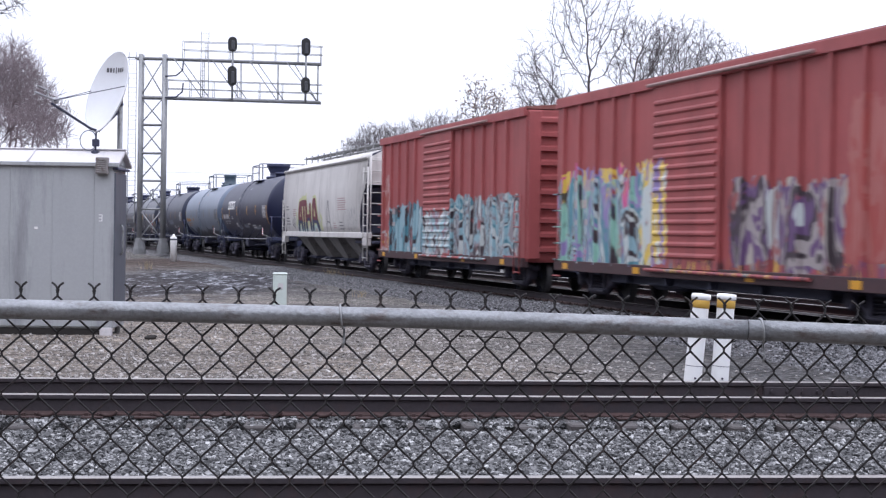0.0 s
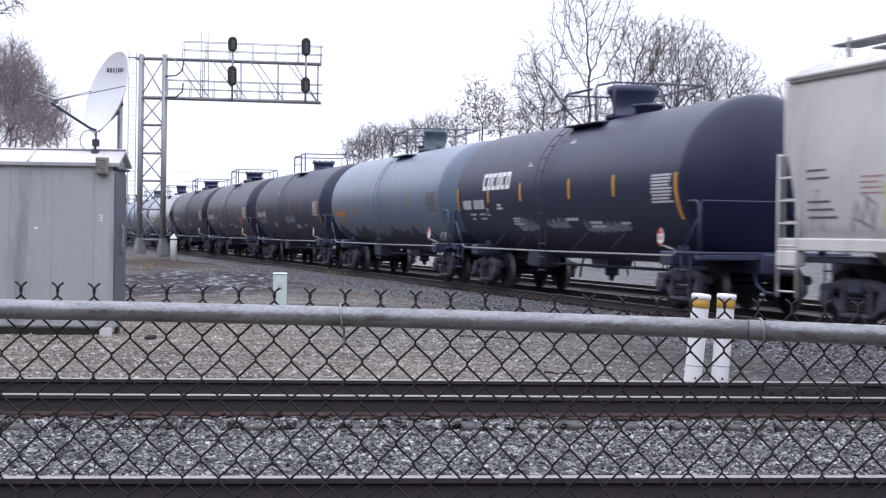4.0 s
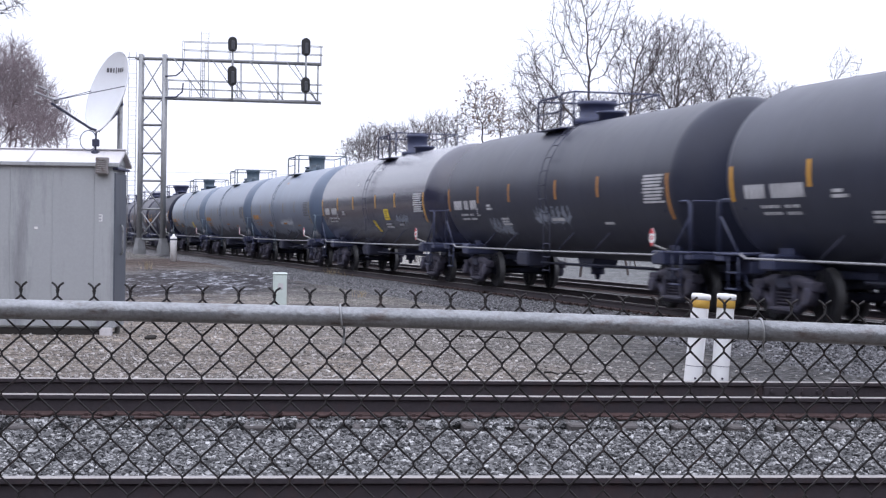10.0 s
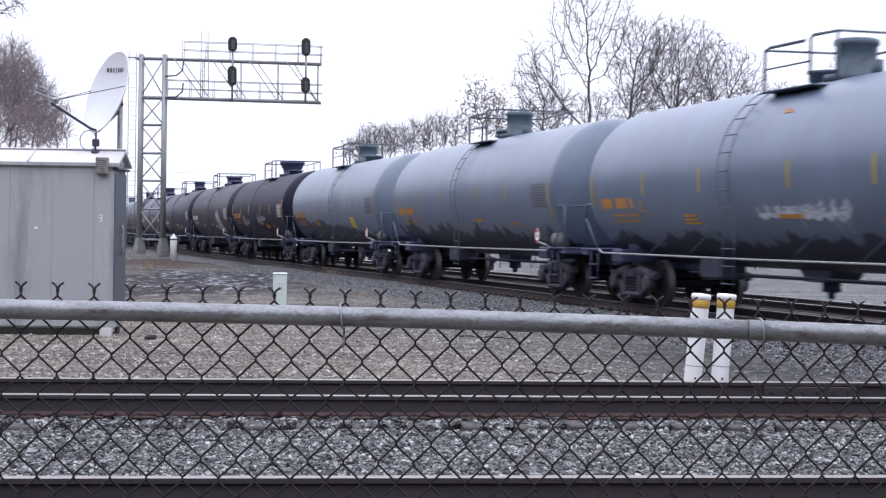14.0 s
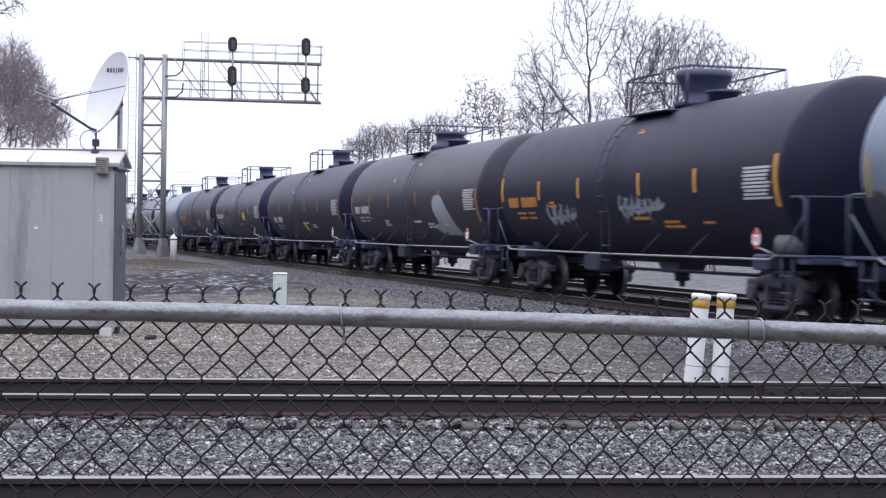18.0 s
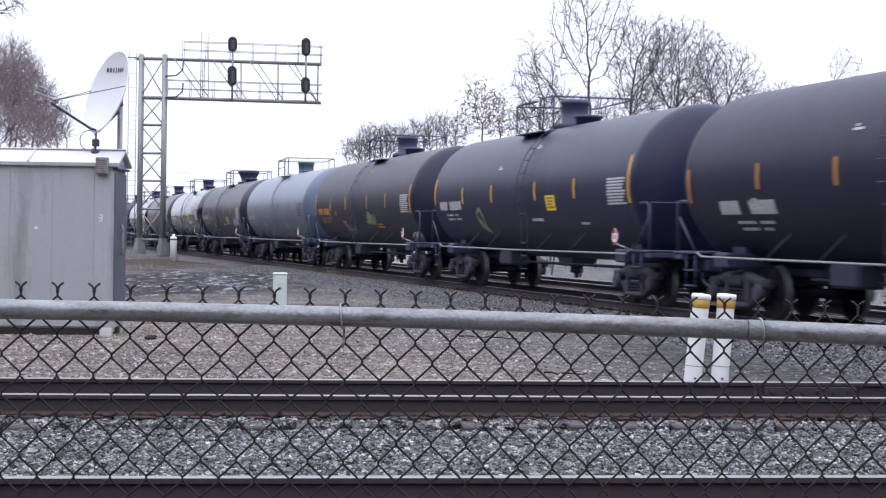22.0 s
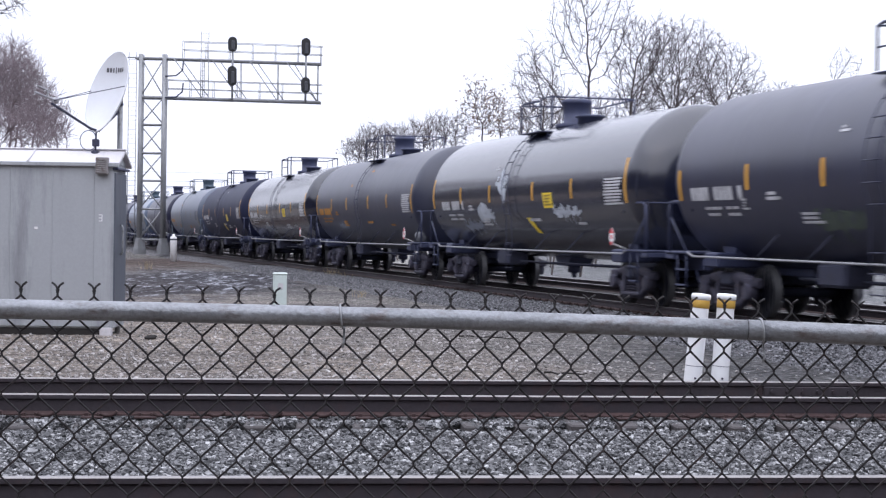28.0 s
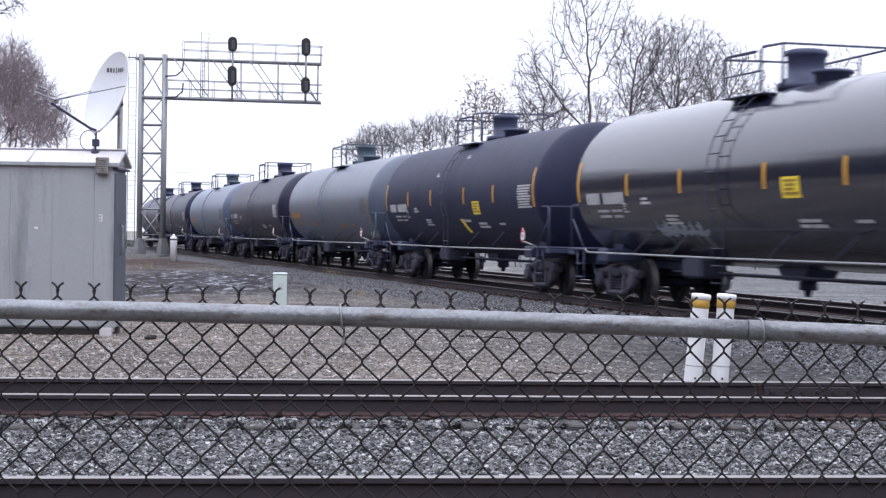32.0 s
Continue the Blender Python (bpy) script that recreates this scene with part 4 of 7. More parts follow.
# ---- the train ----
SPEED = 11.554
WHEEL_R = 0.457
R, ZC, HALF = 1.60, 2.45, 7.40
MOVERS, WHEELS = [], []


def wheelset_data():
    b = Mesh()
    for y in (-0.75, 0.75):
        s = 1 if y > 0 else -1
        prof = [(0.10, s * 0.10), (0.12, s * 0.07), (0.30, s * 0.035), (0.385, s * 0.055), (0.42, s * 0.066), (0.452, s * 0.066)]
        b.lathe([(r, y + h) for r, h in prof], 28, "y")
        b.lathe([(0.452, y + s * 0.066), (0.457, y + s * 0.055), (0.459, y - s * 0.03), (0.484, y - s * 0.045), (0.484, y - s * 0.068), (0.44, y - s * 0.07)], 28, "y", slot=1)
        b.lathe([(0.44, y - s * 0.07), (0.30, y - s * 0.03), (0.12, y - s * 0.07), (0.10, y - s * 0.09)], 28, "y")
        for k in range(3):
            a = 2.1 * k
            b.lathe([(0.025, s * 0.04), (0.025, s * 0.062)], 6, "y", (0.22 * math.sin(a), y, 0.22 * math.cos(a)))
    b.tube([(0, -1.0, 0), (0, 1.0, 0)], 0.085, 12)
    return b


def side_frame_data():
    b = Mesh()
    # arched upper bar, sagging lower bar, two columns and the spring seat, with open windows between
    top = [(-1.16, 0.0, 0.60), (-0.75, 0.0, 0.66), (-0.45, 0.0, 0.70), (0.45, 0.0, 0.70), (0.75, 0.0, 0.66), (1.16, 0.0, 0.60)]
    b.tube(top, [0.075, 0.085, 0.10, 0.10, 0.085, 0.075], 8)
    low = [(-1.0, 0.0, 0.55), (-0.72, 0.0, 0.42), (-0.42, 0.0, 0.21), (0.42, 0.0, 0.21), (0.72, 0.0, 0.42), (1.0, 0.0, 0.55)]
    b.tube(low, [0.05, 0.065, 0.075, 0.075, 0.065, 0.05], 8)
    for x in (-0.40, 0.40):
        b.block(x - 0.06, x + 0.06, -0.09, 0.09, 0.20, 0.72, 0.02)
    b.block(-0.46, 0.46, -0.12, 0.12, 0.19, 0.26, 0.02)
    for x in (-0.89, 0.89):
        b.lathe([(0.12, -0.16), (0.15, -0.12), (0.15, 0.05)], 14, "y", (x, 0, 0.457))
        b.block(x - 0.17, x + 0.17, -0.11, 0.11, 0.54, 0.70, 0.02)
    return b


def spring_data():
    b = Mesh()
    for x in (-0.24, -0.08, 0.08, 0.24):
        pts = [(x + 0.062 * math.cos(a), 0.062 * math.sin(a), 0.27 + 0.30 * a / (5 * 2 * math.pi)) for a in (k * 2 * math.pi / 8 for k in range(41))]
        b.tube(pts, 0.016, 4)
    return b


def bolster_data():
    b = Mesh()
    b.block(-0.22, 0.22, -1.12, 1.12, 0.56, 0.77, 0.03)
    b.block(-0.30, 0.30, -0.35, 0.35, 0.70, 0.83, 0.03)
    for x in (-0.55, 0.55):
        b.block(x - 0.05, x + 0.05, -0.85, 0.85, 0.38, 0.50, 0.02)
    b.tube([(-0.9, -0.4, 0.32), (0.9, -0.4, 0.32)], 0.03, 6)
    return b


def truck(car, x):
    t = part("truck", shared("bolster", bolster_data, GRIME), car, "rusty cast-steel four-wheel truck", pose(x, 0, 0))
    for y in (-1.0, 1.0):
        f = part("side_frame", shared("side_frame", side_frame_data, TRUCK), t, "", pose(0, y, 0))
        part("spring", shared("spring", spring_data, TRUCK), t, "", pose(0, y, 0))
    for dx in (-0.89, 0.89):
        w = part("wheelset", shared("wheelset", wheelset_data, WHEELFACE, TREAD), t, "steel wheels with polished treads")
        w.matrix_parent_inverse = pose(dx, 0, WHEEL_R + 0.002)
        WHEELS.append(w)


def coupler_data():
    b = Mesh()
    b.block(-0.9, 0.12, -0.09, 0.09, 0.80, 0.98, 0.02)
    b.block(0.08, 0.34, -0.17, 0.15, 0.72, 1.06, 0.04)
    b.block(0.26, 0.42, -0.17, -0.04, 0.76, 1.02, 0.03)
    return b


def hose_data():
    b = Mesh()
    b.tube([(0.0, -0.35, 0.75), (0.15, -0.36, 0.55), (0.35, -0.30, 0.42), (0.55, -0.18, 0.40)], 0.028, 6)
    return b


def couple(car, end, e=0.0):
    for s, yaw in ((1, 0), (-1, 180)):
        e = e if s > 0 else 0.0
        part("coupler", shared("coupler", coupler_data, TRUCK), car, "knuckle coupler", pose(s * (end - 0.38) + e, 0, 0, 0, 0, yaw))
        part("air_hose", shared("air_hose", hose_data, BLACK), car, "", pose(s * (end - 0.75) + e, 0, 0, 0, 0, yaw))


def on_tank(x0, x1, z0, z1, lift=0.005, slant=0.0, n=4, rad=R):
    """A thin sheet that follows the tank's flank on the near side."""
    b = Mesh()
    cols = max(1, int(abs(x1 - x0) / 0.6)) + 1
    n = max(2, int(abs(z1 - z0) / 0.07))
    pts = []
    for i in range(n + 1):
        z = z0 + (z1 - z0) * i / n
        a = math.asin(max(-1, min(1, (z - ZC) / rad)))
        for j in range(cols + 1):
            x = x0 + (x1 - x0) * j / cols + slant * (i / n - 0.5)
            pts.append((x, -(rad + lift) * math.cos(a), ZC + (rad + lift) * math.sin(a)))
    w = cols + 1
    b.add(pts, [(i * w + j, i * w + j + 1, (i + 1) * w + j + 1, (i + 1) * w + j) for i in range(n) for j in range(cols)], True)
    return b


def ribbon(b, path, width, rad=R, lift=0.006, surf=None, slot_of=None):
    """A sprayed stroke that follows the flank along a path of (x, z), round at its ends."""
    fine = []
    for (xa, za), (xb, zb) in zip(path, path[1:]):
        k = max(1, int(math.hypot(xb - xa, zb - za) / 0.12))
        fine += [(xa + (xb - xa) * i / k, za + (zb - za) * i / k) for i in range(k)]
    fine.append(path[-1])
    m = max(1, math.ceil(width / 0.14))
    rows = []
    for i, (x, z) in enumerate(fine):
        (xa, za), (xb, zb) = fine[max(0, i - 1)], fine[min(len(fine) - 1, i + 1)]
        n = math.hypot(xb - xa, zb - za) or 1.0
        half = width / 2 * (0.6 if i in (0, len(fine) - 1) else 1.0)
        ox, oz = -(zb - za) / n * half, (xb - xa) / n * half
        row = []
        for j in range(m + 1):
            f = 2 * j / m - 1
            px, pz = x + f * ox, z + f * oz
            if surf:
                row.append((px, -(surf(pz) + lift), pz))
            else:
                a = math.asin(max(-0.98, min(0.98, (pz - ZC) / rad)))
                row.append((px, -(rad + lift) * math.cos(a), ZC + (rad + lift) * math.sin(a)))
        rows.append(row)
    for r, q in zip(rows, rows[1:]):
        for j in range(m):
            b.add([r[j], r[j + 1], q[j + 1], q[j]], [(0, 1, 2, 3)], False, slot_of(r[j][2]) if slot_of else 0)


def scrawl(x0, x1, z0, z1, seed, width=0.07):
    """A hurried sprayed tag: overlapping loops and hooks that lean forward, with a few runs of paint below."""
    g = random.Random(seed)
    b = Mesh()
    h, mid = z1 - z0, (z0 + z1) / 2
    for k in range(3):
        n = max(10, int((x1 - x0) / 0.09))
        turns = (x1 - x0) / g.uniform(0.30, 0.46)
        ph, swing = g.uniform(0, 6.28), g.uniform(0.25, 0.42) * h
        path = []
        for i in range(n + 1):
            f = i / n
            q = ph + turns * 2 * math.pi * f
            z = mid + swing * math.sin(q) * (0.7 + 0.3 * math.sin(3.1 * f + ph)) + g.uniform(-0.04, 0.04) * h
            path.append((x0 + (x1 - x0) * f + 0.16 * math.cos(q) + (z - mid) * 0.2, z))
        ribbon(b, path, width * g.uniform(0.7, 1.3), lift=0.005 + 0.001 * k)
    for k in range(4):
        x = g.uniform(x0, x1)
        ribbon(b, [(x, mid), (x + 0.01, z0 - g.uniform(0.0, 0.12))], 0.03, lift=0.009)
    return b


def bars(x0, x1, z0, z1, cells, rnd, lift=0.005):
    """Unreadable stencilled writing as a row of short bars."""
    b = Mesh()
    step = (x1 - x0) / cells
    for k in range(cells):
        if k == 4 or rnd.random() < 0.04:
            continue
        q = on_tank(x0 + step * k + step * 0.09, x0 + step * (k + 1) - step * 0.09, z0, z1, lift, 0, 2)
        b.add(q.v, q.f)
    return b


def block_of_lines(x0, x1, z0, z1, rows):
    b = Mesh()
    for k in range(rows):
        h = (z1 - z0) / rows
        q = on_tank(x0 + 0.03 * (k % 3), x1 - 0.05 * ((k * 7) % 4), z0 + h * k + h * 0.18, z0 + h * (k + 1) - h * 0.18, 0.009, 0, 1)
        b.add(q.v, q.f)
    return b


def tank_data(e=0.0):
    b = Mesh()
    D = 0.66
    prof = []
    for k in range(9):
        a = math.pi / 2 * k / 8
        prof.append((max(0.0, R * math.sin(a)), -HALF - D * math.cos(a)))
    prof += [(R, -HALF + 0.03)]
    for x in (-5.1, -2.55):
        # a welded ring seam, with loops beside it that keep the flank straight
        prof += [(R, x - 0.12), (R, x - 0.03), (R + 0.0005, x - 0.015), (R + 0.0005, x + 0.015), (R, x + 0.03), (R, x + 0.12)]
    prof += [(R, -0.12), (R, 0.0)]
    prof += [(r, e - h) for r, h in reversed(prof[:-1])]
    b.lathe(prof, 64, "x", (0, 0, ZC))
    return b


def sill_data():
    b = Mesh()
    b.block(4.6, 8.25, -0.33, 0.33, 0.74, 1.10, 0.02)
    return b


def body_bolster_data():
    b = Mesh()
    b.block(6.07, 6.63, -1.40, 1.40, 0.86, 1.13, 0.03)
    return b


def saddle_data():
    """The cradle under the tank."""
    b = Mesh()
    b.prism([(-1.02, 1.12), (1.02, 1.12), (1.08, 1.50), (0.8, 1.27), (0.0, 1.04), (-0.8, 1.27), (-1.08, 1.50)], 6.1, 6.6, "x")
    return b


def end_sill_data():
    b = Mesh()
    b.block(7.82, 8.18, -1.48, 1.48, 0.98, 1.09, 0.02)
    return b


def platform_data():
    """The end platform with its steps and grab irons."""
    b = Mesh()
    b.block(7.0, 8.18, -1.5, 1.5, 1.09, 1.13, 0.01)
    for y in (-1.46, 1.46):
        for z in (0.50, 0.78):
            b.block(7.25, 7.65, y - 0.05, y + 0.05, z, z + 0.03, 0.005)
        for x in (7.25, 7.65):
            b.tube([(x, y, 1.1), (x, y, 0.48)], 0.018, 5)
    return b


def end_rail_data():
    b = Mesh()
    for y in (-1.46, 1.46):
        b.tube([(6.95, y * 1.02, 1.86), (6.97, y * 1.02, 1.98), (7.06, y * 1.02, 2.05), (7.9, y, 2.05), (8.0, y, 1.98), (8.0, y, 1.12)], 0.022, 6)
        b.tube([(7.25, y, 1.12), (7.98, y, 1.75)], 0.018, 5)
    b.tube([(8.1, -1.46, 1.12), (8.1, -1.46, 2.05), (8.1, 1.46, 2.05), (8.1, 1.46, 1.12)], 0.014, 6)
    return b


def side_rail_data():
    b = Mesh()
    b.tube([(-7.1, 0, 1.12), (-6.9, 0, 1.045), (0, 0, 1.03), (6.9, 0, 1.045), (7.1, 0, 1.12)], 0.021, 6)
    return b


def strut_data():
    b = Mesh()
    b.tube([(0.0, -1.50, 1.04), (0.40, -1.22, 1.50)], 0.016, 5)
    return b


def ladder_data():
    b = Mesh()
    for x in (-0.22, 0.22):
        pts = [(x, -1.56, 0.55), (x, -1.56, 1.2)]
        for k in range(9):
            a = radians(-22 + 84 * k / 8)
            pts.append((x, -(R + 0.10) * math.cos(a), ZC + (R + 0.10) * math.sin(a)))
        b.tube(pts, 0.010, 5)
    for k in range(11):
        if k < 3:
            p = (-1.56, 0.60 + 0.3 * k)
        else:
            a = radians(-30 + 92 * (k - 2) / 8.5)
            p = (-(R + 0.10) * math.cos(a), ZC + (R + 0.10) * math.sin(a))
        b.tube([(-0.24, p[0], p[1]), (0.24, p[0], p[1])], 0.012, 5)
    return b


def dome_data():
    b = Mesh()
    b.lathe([(0.52, 3.98), (0.52, 4.09), (0.33, 4.11), (0.34, 4.56), (0.375, 4.58), (0.375, 4.66), (0.30, 4.69), (0.0, 4.70)], 24)
    return b


def wide_dome_data():
    """A wide housing that flares out to a broad lid, like a funnel."""
    b = Mesh()
    b.lathe([(0.60, 3.98), (0.60, 4.08), (0.40, 4.10), (0.42, 4.28), (0.56, 4.55), (0.58, 4.57), (0.58, 4.68), (0.50, 4.71), (0.0, 4.72)], 24)
    return b


def low_dome_data():
    """A squat housing with a bolted lid."""
    b = Mesh()
    b.lathe([(0.58, 3.98), (0.58, 4.12), (0.42, 4.14), (0.42, 4.42), (0.48, 4.44), (0.48, 4.51), (0.40, 4.54), (0.0, 4.56)], 24)
    for k in range(10):
        a = k * math.pi / 5
        b.lathe([(0.03, 4.50), (0.03, 4.58), (0.0, 4.59)], 6, "z", (0.43 * math.cos(a), 0.43 * math.sin(a), 0))
    return b


HOUSINGS = {"dome": dome_data, "wide_dome": wide_dome_data, "low_dome": low_dome_data}


def hatch_data():
    b = Mesh()
    b.lathe([(0.30, 3.98), (0.30, 4.18), (0.36, 4.19), (0.36, 4.24), (0.0, 4.28)], 16, "z", (0.95, 0, 0))
    return b


def valve_data():
    b = Mesh()
    b.lathe([(0.10, 3.98), (0.10, 4.26), (0.0, 4.27)], 10, "z", (-0.85, 0.1, 0))
    return b


def walk_data(w, side):
    b = Mesh()
    y0, y1 = sorted((side * 0.72, side * 1.03))
    b.block(-1.7, 0.5, y0, y1, 3.865, 3.882, 0.004)
    for k in range(12):
        b.block(-1.66 + 0.19 * k, -1.62 + 0.19 * k, y0 + 0.01, y1 - 0.01, 3.882, 3.892, 0.002)
    for x in (-1.5, -0.5, 0.45):
        b.tube([(x, (y0 + y1) / 2, 3.90), (x, (y0 + y1) / 2 * 0.9, 3.72)], 0.02, 4)
    b.v = [(p[0] * w, p[1], p[2]) for p in b.v]
    return b


def guard_near(w):
    b = Mesh()
    b.tube([(-1.52, -1.03, 3.9), (-1.52, -1.03, 4.58), (-1.3, -1.03, 4.61), (0.2, -1.03, 4.60)], 0.028, 5)
    b.tube([(0.45, -1.03, 3.9), (0.45, -1.03, 4.61), (0.55, -1.03, 4.66), (1.52, -1.03, 4.64), (1.52, -1.03, 3.9)], 0.028, 5)
    b.tube([(-1.52, -1.03, 4.25), (0.45, -1.03, 4.25)], 0.016, 5)
    b.v = [(p[0] * w, p[1], p[2]) for p in b.v]
    return b


def guard_far(w):
    b = Mesh()
    b.tube([(-1.52, -1.03, 4.58), (-1.52, 1.03, 4.60), (-1.52, 1.03, 3.9)], 0.022, 5)
    b.tube([(-1.52, 1.03, 4.60), (1.52, 1.03, 4.64), (1.52, 1.03, 3.9)], 0.022, 5)
    b.tube([(1.52, 1.03, 4.64), (1.52, -1.03, 4.64)], 0.022, 5)
    b.tube([(0.0, 1.03, 4.62), (0.0, 1.03, 3.9)], 0.02, 5)
    b.v = [(p[0] * w, p[1], p[2]) for p in b.v]
    return b


def outlet_data():
    b = Mesh()
    b.prism([(-0.75, 1.05), (0.75, 1.05), (0.35, 0.66), (-0.35, 0.66)], -0.30, 0.30, "y")
    b.lathe([(0.16, 0.50), (0.16, 0.70)], 12)
    b.lathe([(0.05, 0.38), (0.09, 0.52)], 8)
    return b


def brake_data():
    b = Mesh()
    b.lathe([(0.0, -0.36), (0.15, -0.34), (0.2, -0.26), (0.2, 0.26), (0.15, 0.34), (0.0, 0.36)], 18, "x", (6.95, -1.12, 1.30))
    return b


def brake_rod_data():
    b = Mesh()
    b.tube([(-4.6, -0.55, 0.72), (4.6, -0.5, 0.74)], 0.025, 5)
    b.tube([(-4.4, 0.5, 0.66), (4.6, 0.45, 0.68)], 0.03, 5)
    b.block(-3.4, -2.5, -0.9, -0.35, 0.62, 1.0, 0.05)
    return b


def wheel_brake_data():
    b = Mesh()
    ring = [(8.16, 0.55 + 0.27 * math.cos(a), 1.95 + 0.27 * math.sin(a)) for a in (k * math.pi / 8 for k in range(16))]
    b.tube(ring, 0.016, 5, closed=True)
    for k in range(3):
        a = k * 2.1
        b.tube([(8.16, 0.55, 1.95), (8.16, 0.55 + 0.27 * math.cos(a), 1.95 + 0.27 * math.sin(a))], 0.012, 4)
    b.block(8.02, 8.15, 0.4, 0.7, 1.75, 2.15, 0.02)
    b.tube([(8.08, 0.55, 1.75), (8.08, 0.55, 1.1)], 0.03, 5)
    return b


def disc_data():
    b = Mesh()
    c = 6.73
    b.prism([(c - 0.13, 1.32), (c, 1.20), (c + 0.13, 1.32), (c + 0.13, 1.44), (c, 1.56), (c - 0.13, 1.44)], -1.662, -1.65, "y")
    b.prism([(c - 0.12, 1.45), (c + 0.12, 1.45), (c, 1.56)], -1.668, -1.663, "y", 1)
    b.prism([(c - 0.08, 1.275), (c, 1.20), (c + 0.08, 1.275)], -1.668, -1.663, "y", 1)
    b.prism([(c - 0.045, 1.335), (c + 0.045, 1.335), (c + 0.045, 1.41), (c - 0.045, 1.41)], -1.668, -1.663, "y", 1)
    b.tube([(c, -1.65, 1.25), (c, -1.30, 1.12)], 0.02, 5)
    return b


DARK, GREY, BROWN = (0.0118, 0.0148, 0.044), (0.076, 0.106, 0.166), (0.0165, 0.0175, 0.042)
SLATE, SOOT = (0.028, 0.033, 0.060), (0.0085, 0.0100, 0.027)
DULL = plain("dull_orange_tape", (0.36, 0.16, 0.035), 0.6, var=0.25, relief=0)
FADEDINK = plain("faded_print", (0.30, 0.21, 0.03), 0.6, var=0.2, relief=0)
DRUM = plain("reservoir_paint", (0.12, 0.125, 0.14), 0.6, var=0.35, scale=6, dirt=(0.04, 0.04, 0.045), amount=0.7)
DOMEGREY = plain("dirty_dome_paint", (0.066, 0.096, 0.126), 0.6, var=0.3, scale=3, dirt=(0.03, 0.033, 0.04), amount=0.6)
BRIGHTINK = plain("bright_white_spray", (0.42, 0.45, 0.50), 0.7, var=0.35, scale=5, relief=0, dirt=(0.15, 0.16, 0.2), amount=0.7)
WHITEINK = plain("white_spray", (0.20, 0.22, 0.27), 0.7, var=0.45, scale=5, relief=0, dirt=(0.05, 0.055, 0.08), amount=0.8)
PALEINK = plain("pale_grey_spray", (0.26, 0.29, 0.34), 0.7, var=0.2, scale=3, relief=0)
LIMEINK = plain("lime_spray", (0.17, 0.25, 0.13), 0.7, var=0.3, scale=3, relief=0)
OLIVEINK = plain("faint_olive_spray", (0.075, 0.095, 0.075), 0.7, var=0.35, scale=4, relief=0)
REDINK = plain("faded_red_panel", (0.34, 0.11, 0.12), 0.6, var=0.25, scale=4, relief=0)


